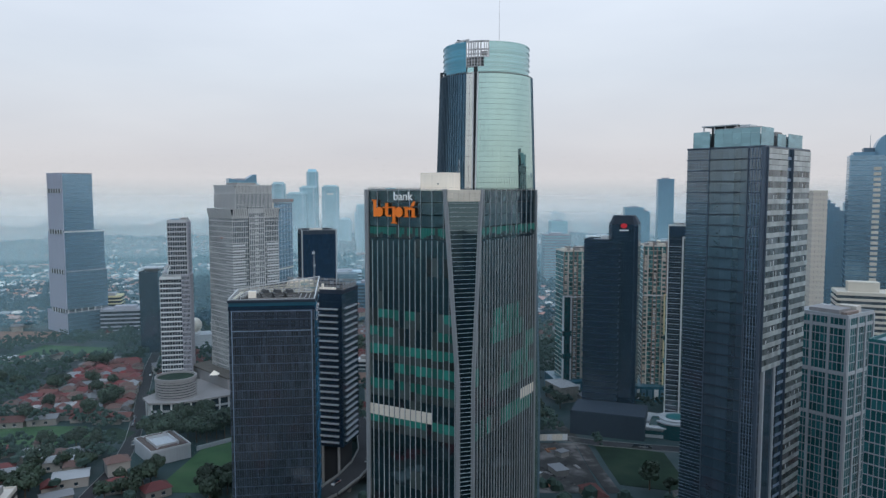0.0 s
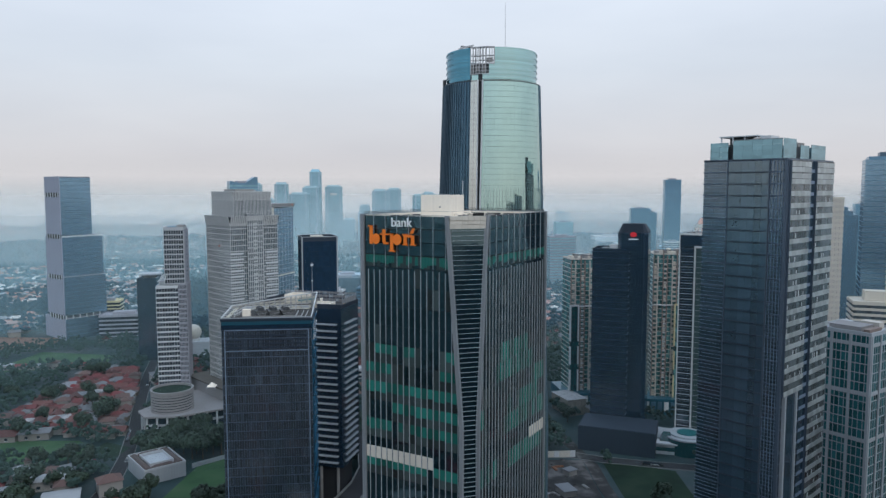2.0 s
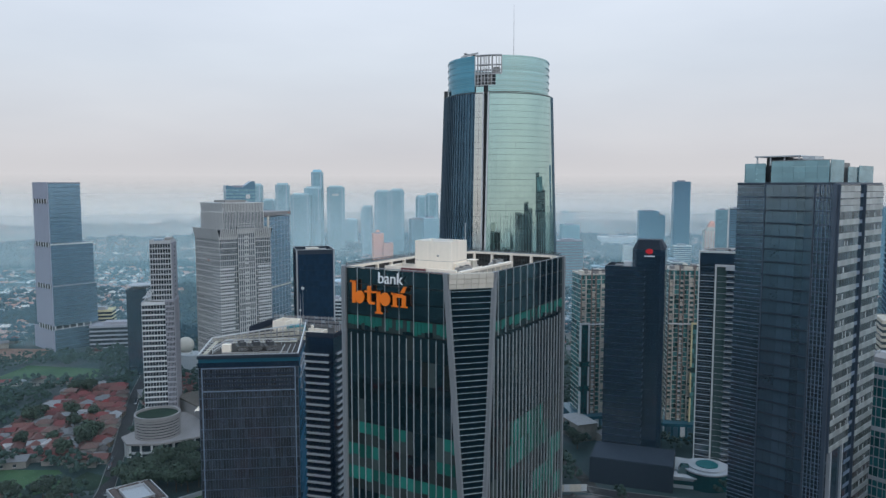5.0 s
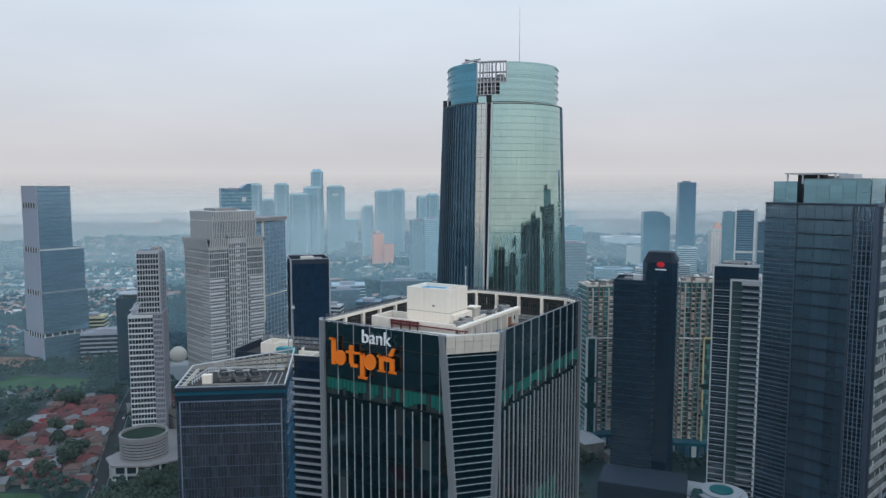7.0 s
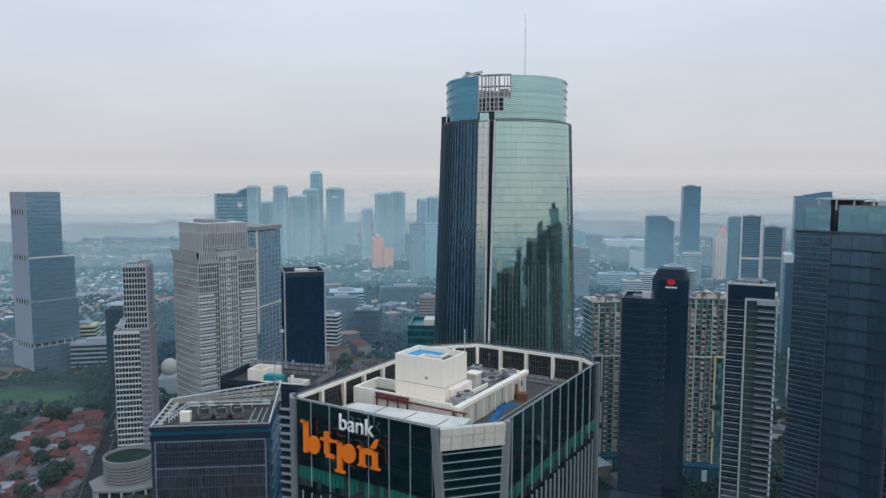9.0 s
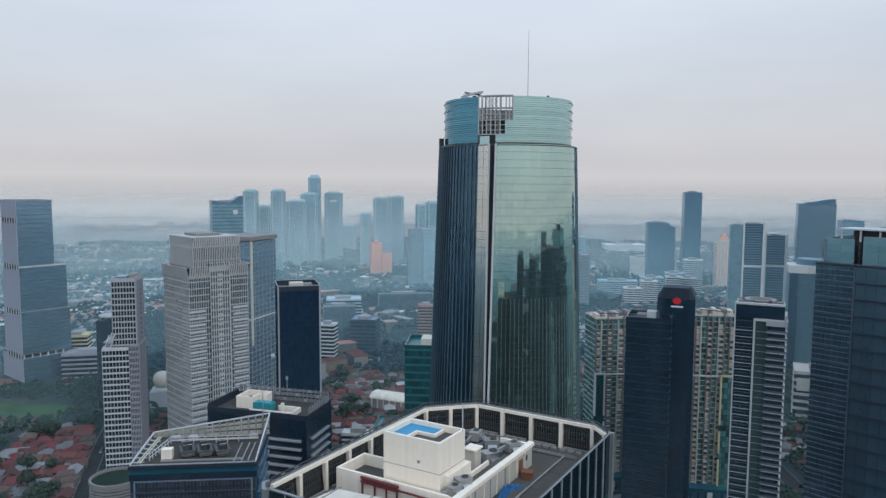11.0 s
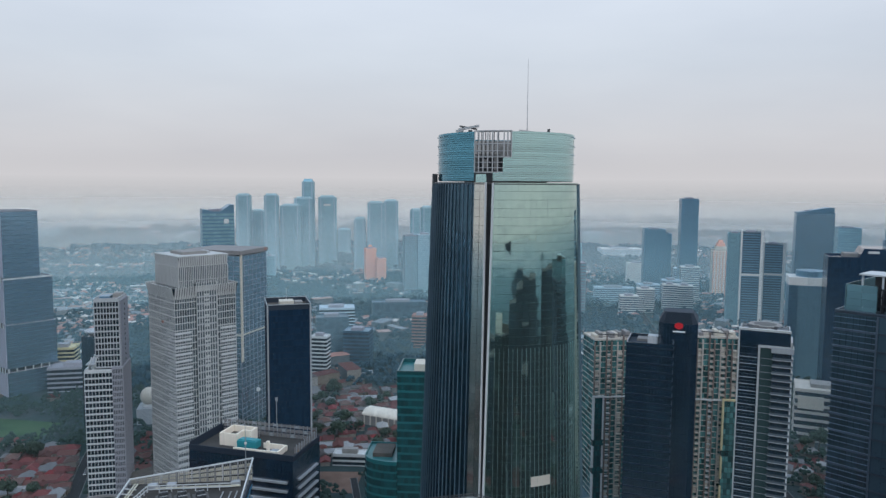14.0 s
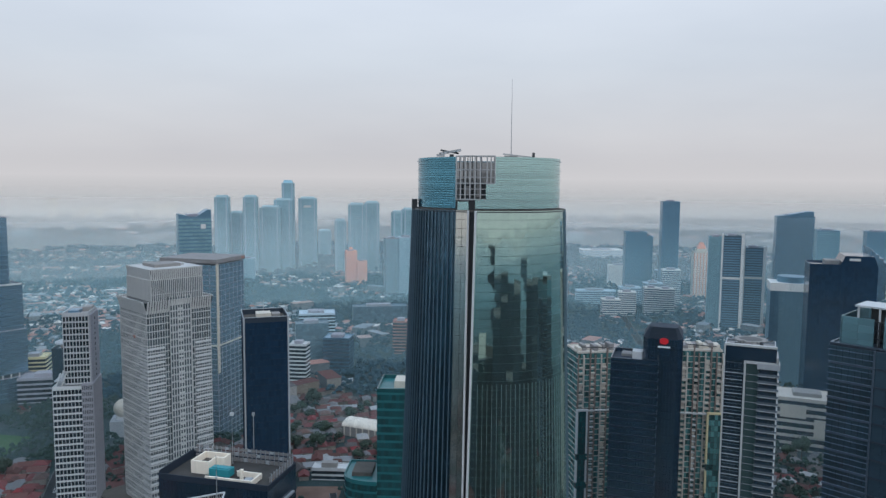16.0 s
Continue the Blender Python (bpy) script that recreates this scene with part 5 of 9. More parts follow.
# ---- the wedge-roofed tower ----
def wedge_tower():
    w, d, h = 36.0, 24.5, 105.6
    root = thing("wedge_tower", "smoky glass tower with a slanting lattice roof screen", "tower", -51.0, 319.2, 0, 2.5)
    p = rect(w, d)
    tower("wedge_tower", "", 0, 0, 0, p, 100.5, M_WEDGE, floor=3.9, mod=1.0, band=M_FINDARK, band_h=0.3, band_out=0.05, fins=M_FINDARK, fin_w=0.07, fin_out=0.12, parapet=0, root=root)
    part("crown_band", MB().prism(grown(p, 0.25), 100.5, 102.4), M_NAVY, root)
    part("crown_band", MB().prism(grown(p, 0.05), 102.4, 103.8), M_NAVYT, root, "deep teal glass band")
    part("crown_band", MB().prism(grown(p, 0.45), 103.8, 104.9), M_NAVYM, root)
    for z in (91.4, 100.0):
        part("frame_line", MB().box(-w / 2 + 1.2, -d / 2 - 0.35, z, w / 2 - 1.2, -d / 2 - 0.14, z + 0.35), M_SILL, root)
    for x in (-w / 2 + 1.0, w / 2 - 1.4):
        part("frame_line", MB().box(x, -d / 2 - 0.36, 0, x + 0.4, -d / 2 - 0.14, 100.4), M_SILL, root)
    part("roof_deck", MB().prism(grown(p, -0.3), 104.0, 104.92), M_DECKDARK, root, "dark stained roof deck")
    for z in (92.6, 94.2, 95.9, 97.6):
        part("spandrel_band", MB().box(-w / 2 + 1.4, -d / 2 - 0.2, z, w / 2 - 1.4, -d / 2 - 0.12, z + 0.7), M_NAVYM, root)
    # shards down the side
    for k in range(26):
        z = 4 * k
        part("shard", MB().prism([(w / 2, -d / 2 + 0.5), (w / 2 + 0.3, -d / 2 + 0.5), (w / 2 + 0.3, d / 2 - 0.5), (w / 2, d / 2 - 0.5)], z, z + 3.6, [(w / 2, -d / 2 + 0.5), (w / 2 + 1.1, -d / 2 + 0.5), (w / 2 + 0.9, d / 2 - 0.5), (w / 2, d / 2 - 0.5)]), M_SHARD, root)
    # rear screen that rises to the far corner, and the sloping side rails
    n = 16
    for i in range(n):
        x0, x1 = -w / 2 + (w + 1.0) * i / n, -w / 2 + (w + 1.0) * (i + 1) / n
        t0, t1 = 106.4 + 5.4 * i / n, 106.4 + 5.4 * (i + 1) / n
        e0, e1 = x0 + (x1 - x0) * 0.14, x0 + (x1 - x0) * 0.9
        for f0, f1 in ((0.0, 0.22), (0.3, 0.55), (0.62, 0.8)):
            za, zb, zc, zd = [104.9 + (t - 104.9) * f for f in (f0, f1) for t in (t0, t1)]
            mb, y0, y1 = MB(), d / 2, d / 2 + 0.12
            mb.face((e0, y0, za), (e1, y0, zb), (e1, y0, zd), (e0, y0, zc))
            mb.face((e1, y1, zb), (e0, y1, za), (e0, y1, zc), (e1, y1, zd))
            mb.face((e0, y0, zc), (e1, y0, zd), (e1, y1, zd), (e0, y1, zc))
            part("screen_panel", mb, M_SLATS, root, "cream slatted screen panel")
        for j in range(4):
            u = (j + 0.5) / 4
            part("screen_slat", MB().bar((x0 + (x1 - x0) * u, d / 2 - 0.06, 104.9), (x0 + (x1 - x0) * u, d / 2 - 0.06, t0 + (t1 - t0) * u), 0.07), M_CONC, root)
        part("screen_post", MB().bar((x0, d / 2 - 0.2, 104.9), (x0, d / 2 - 0.2, t0), 0.14), M_WHITEC if i % 4 == 0 else M_STEEL, root)
    for k in range(3):
        f = k / 3
        part("screen_rail", MB().bar((-w / 2, d / 2 - 0.18, 104.9 + 1.5 * f), (w / 2 + 1, d / 2 - 0.18, 104.9 + 6.9 * f), 0.09), M_STEEL, root)
    part("screen_rail", MB().bar((-w / 2, d / 2, 106.5), (w / 2 + 1, d / 2, 111.9), 0.2), M_WHITEC, root, "pale top rail")
    part("side_rail", MB().bar((-w / 2, -d / 2, 105.3), (-w / 2, d / 2, 106.5), 0.2), M_WHITEC, root)
    part("side_rail", MB().bar((w / 2, -d / 2, 105.3), (w / 2 + 1, d / 2, 111.9), 0.2), M_WHITEC, root)
    part("front_rail", MB().bar((-w / 2, -d / 2, 105.2), (w / 2, -d / 2, 105.2), 0.16), M_GREY, root)
    sp = MB()
    for i in range(7):
        y = -d / 2 + d * i / 7
        sp.bar((w / 2 - 0.1, y, 104.9), (w / 2 + i / 7, y, 105.3 + 6.6 * i / 7), 0.12)
        sp.bar((-w / 2 + 0.1, y, 104.9), (-w / 2 + 0.1, y, 105.3 + 1.2 * i / 7), 0.12)
    part("side_posts", sp, M_STEEL, root, kind="stuff")
    # pale pipe frame round the plant, and pipes along the sloping side
    corners = [(-13.5, -8.5), (-11.0, 5.5), (13.5, 5.5)]
    for (ax, ay), (bx, by) in zip(corners, corners[1:]):
        n = 7
        for i in range(n):
            u, v = i / n, (i + 1) / n
            p0, p1 = (ax + (bx - ax) * u, ay + (by - ay) * u), (ax + (bx - ax) * v, ay + (by - ay) * v)
            part("pipe_post", MB().bar((*p0, 104.9), (*p0, 107.0), 0.12), M_WHITEC, root)
            for z in (105.9, 107.0):
                part("pipe_rail", MB().bar((*p0, z), (*p1, z), 0.11), M_WHITEC, root)
    for i in range(6):
        y = -d / 2 + 1.5 + 3.4 * i
        part("brace", MB().bar((-w / 2 + 0.3, y, 105.4 + 0.15 * i), (-w / 2 + 3.2, y + 1.5, 104.95), 0.13), M_WHITEC, root)
    for x in (-16.2, -15.4):
        part("pipe", MB().bar((x, -d / 2 + 1, 105.4), (x, d / 2 - 1, 105.4), 0.16), M_SLATS, root)
    for x in (11.5, 13.8, 15.6):
        part("pipe", MB().bar((x, -d / 2 + 1.2, 105.2), (x, 3.5, 105.2), 0.15), M_STEEL, root)
    part("pipe_run", MB().bar((-9, 6.8, 105.6), (16, 6.8, 105.6), 0.22), M_SLATS, root)
    part("plinth", MB().box(-10, -9.8, 104.9, 14, -9.2, 105.4), M_CONC, root)
    for x in (-11.5, -6, 13):
        part("duct", MB().box(x, 7.6, 104.9, x + 2.6, 9.6, 106.3), M_GREY, root)
    return root


wedge_tower()


def wedge_pose(x, y, yaw=0.0):
    return pose(-51.0, 319.2, 104.9, 0, 0, 2.5) @ pose(x, y, 0, 0, 0, yaw)


def chiller():
    root = thing("chiller", "dark louvred rooftop chiller with round fan drums", "chiller", group="rooftop chillers")
    part("casing", MB().prism(rect(3.0, 5.6), 0.3, 1.6, rect(4.2, 6.2)), M_DARKSTEEL, root)
    part("casing_top", MB().prism(rect(4.3, 6.3), 1.6, 2.2), M_GRATE, root, "weathered top frame")
    for k in range(4):
        f = 0.4 + 0.3 * k
        part("slat", MB().box(-1.6 - 0.13 * k, -2.95 - 0.08 * k, f, 1.6 + 0.13 * k, -2.8 - 0.08 * k, f + 0.12), M_STEEL, root)
        part("slat", MB().box(1.5 + 0.13 * k, -2.7, f, 1.66 + 0.13 * k, 2.7, f + 0.12), M_STEEL, root)
    for y in (-1.6, 1.6):
        drum = part("fan_drum", MB().tube(0, y, 2.2, 3.5, 1.45, 1.25, 20), M_DARKSTEEL, root, "dull metal fan drum")
        part("fan_grille", MB().tube(0, y, 3.5, 3.56, 1.1, n=20), M_CORE, drum)
        part("fan_bar", MB().box(-1.2, y - 0.08, 3.57, 1.2, y + 0.08, 3.66), M_STONE, drum)
    for x in (-1.4, 1.2):
        part("skid", MB().box(x, -2.6, 0, x + 0.25, 2.6, 0.3), M_DARKSTEEL, root)
    return root


c0 = chiller()
c0.matrix_basis = wedge_pose(-3.6, -4.2, 18)
for x in (1.6, 6.8):
    copy_thing(c0, wedge_pose(x, -4.2, 18))
hut = single("roof_hut", MB().box(-1.6, -1.2, 0, 1.6, 1.2, 3.0), M_WHITE, "small white rooftop hut", "hut")
hut.matrix_basis = wedge_pose(-8.8, -6.5)
mast2 = thing("lightning_mast", "grey lightning mast on the wedge roof", "mast")
mast2.matrix_basis = wedge_pose(17.0, 11.0)
part("pole", MB().tube(0, 0, 0, 19, 0.22, 0.06, 8), M_STEEL, mast2)
part("collar", MB().tube(0, 0, 12.0, 12.6, 0.4, 0.4, 8), M_WHITEC, mast2)


# ---- the navy tower with white balcony bands ----
def banded_tower():
    w, d, h = 42.0, 22.0, 99.5
    root = thing("banded_tower", "navy glass block with white balcony bands and a roof yard", "tower", -40.5, 377.0, 0, -19)
    tower("banded_tower", "", 0, 0, 0, rect(w, d), h, M_NAVY, z0=20, floor=4.0, mod=1.5, parapet=0, roof_m=M_DECKDARK, root=root)
    part("recess", MB().box(-w / 2 + 3, -d / 2 + 3, 0, w / 2 - 3, d / 2 - 3, 20), M_CORE, root)
    for x in (-18, -9, 0, 9, 18):
        part("column", MB().tube(x, -d / 2 + 1.2, 0, 20, 0.7, n=12), M_CONC, root)
    for k in range(22):
        z = 22 + 3.3 * k
        part("balcony_band", MB().box(w / 2 - 16.5, -d / 2 - 0.9, z, w / 2 - 2.2, -d / 2 + 0.05, z + 0.7), M_GREY, root)
        part("balcony_band", MB().box(w / 2 - 0.05, -d / 2 + 3.5, z, w / 2 + 0.9, d / 2 - 3.0, z + 0.7), M_GREY, root)
    for x0, y0, x1, y1, t in ((-w / 2, -d / 2, w / 2, -d / 2 + 0.4, 101.6), (w / 2 - 0.4, -d / 2 + 0.4, w / 2, d / 2, 101.2), (-w / 2, d / 2 - 0.4, w / 2 - 0.4, d / 2, 101.6), (-w / 2, -d / 2 + 0.4, -w / 2 + 0.4, d / 2 - 0.4, 102.6)):
        part("roof_screen", MB().box(x0, y0, h, x1, y1, t), M_NAVYM, root)
    for i in range(22):
        x = -w / 2 + 1 + (w - 2) * i / 22
        for z0, z1 in ((h, 101.0), (101.6, 102.9), (103.5, 104.5)):
            part("screen_panel", MB().box(x + 0.2, d / 2 - 0.62, z0, x + 1.5, d / 2 - 0.5, z1), M_TAUPE if (i + int(z0)) % 5 else M_GREY, root)
        part("screen_post", MB().box(x + 1.72, d / 2 - 0.7, h, x + 1.84, d / 2 - 0.45, 104.9), M_GREY, root)
    for i in range(9):
        y = -d / 2 + 2 + 2.1 * i
        for z0, z1 in ((h, 101.0), (101.6, 103.6)):
            part("screen_panel", MB().box(w / 2 - 0.62, y + 0.3, z0, w / 2 - 0.5, y + 1.6, z1), M_TAUPE, root)
        part("screen_post", MB().box(w / 2 - 0.7, y + 1.92, h, w / 2 - 0.45, y + 2.04, 104.2), M_GREY, root)
    part("orange_shape", MB().box(w / 2 - 0.8, -d / 2 + 4.5, 101.3, w / 2 - 0.64, -d / 2 + 6.2, 103.0), M_SIGNY, root, "faded orange panel")
    # hollow white plant room, teal tank, low white walls
    for x0, y0, x1, y1, z1 in ((-13, -3.5, -12.4, 6, 104.2), (-12.4, 5.4, -2.5, 6, 104.2), (-12.4, -3.5, -6.4, -2.9, 104.2), (-6.4, -3.5, -5.8, 2, 104.2), (-5.8, 1.4, -2.5, 2, 104.2), (-3.1, 2.0, -2.5, 5.4, 104.2)):
        part("room_wall", MB().box(x0, y0, h, x1, y1, z1), M_WHITE, root, "white rendered wall")
    part("room_deck", MB().box(-12.4, -2.9, h, -6.4, 5.4, 101.8), M_ROOF, root)
    tank = MB().box(-4.8, -5.0, h + 0.4, 3.0, -1.2, 102.6)
    tank.box(-4.2, -4.4, 102.6, 2.4, -1.8, 102.9)
    part("tank", tank, M_TANK, root, "teal painted tank")
    for x0, y0, x1, y1 in ((-4, -9.0, 14, -8.4), (13.4, -8.4, 14, -1.5), (4.5, -2.1, 13.4, -1.5)):
        part("low_wall", MB().box(x0, y0, h, x1, y1, 101.5), M_WHITE, root)
    part("vent_stack", MB().box(7.5, -5.5, h, 8.5, -4.5, 103.6), M_WHITE, root)
    part("duct", MB().box(9.4, -6.5, h, 12, -4, 100.6), M_GREY, root)
    part("mast", MB().tube(-3, 8, h, 120, 0.16, 0.06, 8), M_STEEL, root)
    part("lamp_box", MB().box(-3.6, 7.6, 117.8, -2.4, 8.4, 119.0), M_WHITEC, root)
    return root


banded_tower()


# ---- white stepped hotel tower and its drum ----
def hotel():
    root = thing("hotel_tower", "stepped white gridded hotel tower above a drum podium", "tower", -157.5, 539, 0, 9)
    tower("hotel_tower", "", 0, 0, 0, [(-10.5, -10), (4.5, -10), (4.5, 10), (-10.5, 10)], 88, M_WIN, floor=3.5, mod=1.9, band=M_WHITEC, band_h=1.0, band_out=0.25, fins=M_HOTEL, fin_w=0.3, fin_out=0.24, parapet=1.6, root=root)
    tower("hotel_tower", "", 0, 0, 0, [(4.5, -10.4), (10, -10.4), (10, 12), (4.5, 12)], 90, M_WIN, floor=3.5, mod=0.9, band=M_MAUVE, band_h=1.2, band_out=0.2, fins=M_MAUVE, fin_w=0.45, fin_out=0.3, parapet=0, root=root)
    tower("hotel_tower", "", 0, 0, 0, [(-4.5, -8.5), (8.6, -8.5), (8.6, 12), (-4.5, 12)], 129, M_WIN, z0=90.5, floor=3.4, mod=1.7, band=M_HOTEL, band_h=0.9, band_out=0.25, fins=M_HOTEL, fin_w=0.38, fin_out=0.24, parapet=1.8, root=root)
    part("end_wall", MB().box(8.62, -8.4, 90.5, 9.6, 12.2, 129), M_MAUVE, root)
    for k in range(12):
        part("slot", MB().box(9.6, 1.5, 92 + 3 * k, 9.7, 2.6, 93.4 + 3 * k), M_WIN, root)
    for k, (x, y) in enumerate(((-9.5, -9), (-9.5, -2), (-9.5, 5), (-6.5, -9))):
        part("roof_post", MB().bar((x, y, 88), (x + 3, y, 97), 0.3), M_WHITEC, root)
    part("canopy", MB().box(-9.8, -9.4, 92.2, -4.4, 9.5, 92.8), M_GREY, root)
    plant(root, [("plant_room", M_BLUEG, -2.5, -4, 129, 3, 4, 131.2), ("plant_room", M_CONC, 3.5, 2, 129, 8, 10, 132), ("light_mast", M_STEEL, 5, 6, 132, 5.2, 6.2, 135)])


hotel()


def drum():
    root = thing("drum_podium", "round banded podium drum with a planted roof", "podium", -145.5, 489, 0, 0)
    R = 13.4
    part("wall", MB().tube(0, 0, 12, 24.6, R - 0.4, n=48), M_WIN, root)
    for k in range(7):
        part("ring_band", MB().tube(0, 0, 12.6 + 1.75 * k, 13.8 + 1.75 * k, R, n=48), M_TAUPE, root)
    rim, n = MB(), 48
    o, i_ = ring_pts(R + 0.25, 0, 360 - 360 / n, n - 1), ring_pts(R - 0.9, 0, 360 - 360 / n, n - 1)
    for k in range(n):
        j = (k + 1) % n
        rim.prism([o[k], o[j], i_[j], i_[k]], 24.6, 26.6)
    part("rim", rim, M_TAUPE, root)
    part("planted_roof", MB().tube(0, 0, 24.6, 25.2, R - 0.95, n=48), M_LAWN, root, "grassy planted roof")
    slab = [(-21, -4), (-13, -17), (8, -17), (64, 16), (64, 44), (-2, 44)]
    part("podium_roof", MB().prism(slab, 11.4, 12.6), M_TAUPE, root, "pale grey podium slab")
    part("podium_wall", MB().prism(grown(slab, -3), 0, 11.4), M_WIN, root)
    for a, d, nn, ln in edges(grown(slab, -2)):
        c = max(1, int(ln / 6))
        for k in range(c):
            p = a + d * (ln * k / c)
            part("column", MB().box(p.x - 0.5, p.y - 0.5, 0, p.x + 0.5, p.y + 0.5, 11.4), M_WHITEC, root)
    part("podium_band", MB().prism(grown(slab, -2.4), 5.2, 6.6), M_GREY, root)


drum()


# ---- grey stone stepped tower ----
def stone_tower():
    root = thing("stone_tower", "stepped grey stone tower with flared crowns and vertical ribs", "tower", -108.4, 541, 0, 40.5)
    p = rect(37, 35)
    tower("stone_tower", "", 0, 0, 0, p, 134, M_STWIN, floor=4.0, mod=1.45, band=M_STONE, band_h=0.6, band_out=0.1, fins=M_STONE, fin_w=0.26, fin_out=0.24, parapet=0, root=root)
    for x0, x1 in ((-18.7, -9), (9, 18.7)):
        for k in range(28):
            z = 4 + 4.0 * k
            part("balcony_band", MB().box(x0, -17.8, z, x1, -17.4, z + 1.2), M_WHITEC if k > 3 else M_HOTEL, root)
            if x0 < 0:
                part("balcony_band", MB().box(-18.69, -17.4, z, -18.4, -8, z + 1.0), M_HOTEL, root)
    for nm, z0, z1, w, d, grow in (("shoulder", 132, 139, 37.4, 35.4, 1.8), ("top_block_crown", 150, 156, 29.5, 31.2, 0.7)):
        q = rect(w, d)
        m = MB()
        n = 26
        for a, dd, nn, ln in edges(q):
            for i in range(n):
                s, e = a + dd * (ln * (i + 0.15) / n), a + dd * (ln * (i + 0.8) / n)
                m.prism([tuple(s), tuple(e), tuple(e - nn * 0.4), tuple(s - nn * 0.4)], z0, z1, [tuple(s + nn * grow), tuple(e + nn * grow), tuple(e + nn * (grow - 0.5)), tuple(s + nn * (grow - 0.5))])
        part(nm + "_ribs", m, M_STONE, root, "flared stone ribs", "stuff")
        part(nm, MB().prism(grown(q, -0.4), z0, z1 - 0.6, grown(q, grow - 0.7)), M_WIN, root)
    tower("stone_tower", "", 0, 0, 0, rect(29.5, 31), 150, M_STWIN, z0=134, floor=8.0, mod=1.1, band=M_STONE, band_h=0.4, band_out=0.1, fins=M_STONE, fin_w=0.42, fin_out=0.4, parapet=0, root=root)
    part("top_coping", MB().prism(rect(30.6, 32.2), 155.4, 156.0), M_STONE, root)
    part("centre_bay", MB().box(-6, -18.6, 0, 6, -16, 140), M_STWIN, root)
    for i in range(9):
        x = -6 + 12 * i / 8
        part("centre_rib", MB().box(x - 0.22, -19.0, 0, x + 0.22, -18.4, 141), M_STONE, root)
    for k in range(46):
        part("centre_band", MB().box(-1.5, -18.95, 3 * k + 1, 1.5, -18.62, 3 * k + 2), M_STONE, root)
    for k in range(30):
        part("centre_line", MB().box(-6, -18.75, 4.0 * k + 20, 6, -18.6, 4.0 * k + 20.9), M_HOTEL, root)
    plant(root, [("plant_room", M_CONC, -9, -8, 156, 6, 8, 157.6), ("plant_room", M_STEEL, 6.5, -4, 156, 10, 6, 157)])
    part("podium", MB().box(-30, -27, 0, 34, 30, 20), M_TAUPE, root)
    part("podium_roof", MB().box(-30.6, -27.6, 20, 34.6, 30.6, 21), M_ROOF, root)
    part("sign_mark", MB().box(-18.95, -3.0, 117, -18.6, -0.8, 118.5), M_BRICKR, root, "small red sign shape")
    tent = thing("roof_tent", "white peaked canopy tent on the podium roof", "tent", -124, 506, 21)
    part("fabric", MB().prism(rect(6, 6), 1.5, 4.2, rect(0.3, 0.3)), M_WHITE, tent)
    for x, y in ((-2.8, -2.8), (2.8, -2.8), (2.8, 2.8), (-2.8, 2.8)):
        part("pole", MB().bar((x, y, 0), (x, y, 1.6), 0.12), M_STEEL, tent)


stone_tower()

# ---- neighbours ----
t = tower("pale_roofed_tower", "blue-grey glass tower with a grey roof slab and white corner strip", -125.7, 707.7, 70, rect(40, 48), 140, M_SLAB, floor=4.1, mod=2.0, band=M_MAUVE, band_h=0.35, fins=M_MAUVE, fin_every=3, fin_w=0.3, single_parts=False, parapet=0)
part("roof_slab", MB().box(-21.2, -25.2, 141, 21.2, 25.2, 144.2), M_TAUPE, t, "grey overhanging roof slab")
part("corner_strip", MB().box(-20.6, -24.7, 55, -17.6, -24.05, 141), M_CREAM, t)
part("sign_mark", MB().box(15, -25.5, 142, 18, -25.2, 143.4), M_BRICKR, t)
for k in (76,):
    part("belt", MB().prism(grown(rect(40, 48), 0.4), k, k + 1.2), M_CREAM, t)

t = tower("navy_tower", "slim navy glass tower with an open concrete roof", -58.3, 578, 13, rect(26.6, 30), 118, M_NAVYB, floor=4.0, mod=1.6, fins=M_NAVYB, fin_w=0.15, fin_out=0.25, parapet=3.2, par_m=M_NAVYM)
for x in (-13.3, 13.3):
    part("edge_strip", MB().box(x - 0.5, -15.4, 0, x + 0.5, -14.9, 121), M_GREY, t)
for a_, b_ in (((-13.5, -15.2), (13.5, -15.2)), ((13.5, -15.2), (13.5, 15.2)), ((13.5, 15.2), (-13.5, 15.2)), ((-13.5, 15.2), (-13.5, -15.2))):
    part("roof_rail", MB().bar((*a_, 121.3), (*b_, 121.3), 0.22), M_GREY, t)
plant(t, [("plant_room", M_CREAM, -5, -4, 118, 4, 6, 121.5), ("plant_room", M_CONC, 5, 0, 118, 10, 8, 120.3), ("light_mast", M_STEEL, 0, 8, 118, 0.3, 8.3, 128)])
part("side_pipe", MB().bar((-8.6, -15.35, 0), (-8.6, -15.35, 60), 0.2), M_GREY, t)
part("lamp_box", MB().box(-9.4, -15.9, 60, -7.8, -15.1, 62), M_GREY, t)

t = thing("stepped_slab_tower", "tall grey slab tower cut with notched setbacks", "tower", -343.5, 800.4, 0, 47.5)
for z0, z1, w, d in ((0, 22, 50, 46), (26, 66, 44, 38.5), (66, 108, 42, 37), (110, 170, 31.3, 34.4)):
    q = [(-15.6, -17.2), (w - 15.6, -17.2), (w - 15.6, d - 17.2), (-15.6, d - 17.2)]
    tower("", "", 0, 0, 0, q, z1, M_SLAB, z0=z0, floor=4.2, mod=2.0, band=M_DUSK, band_h=0.3, band_out=0.05, parapet=1.0, par_m=M_MAUVE, root=t)
    part("flank_wall", MB().box(-16.4, -17.4, z0, -15.5, d - 17.0, z1 + 1), M_FLANK, t, "blank grey flank wall")
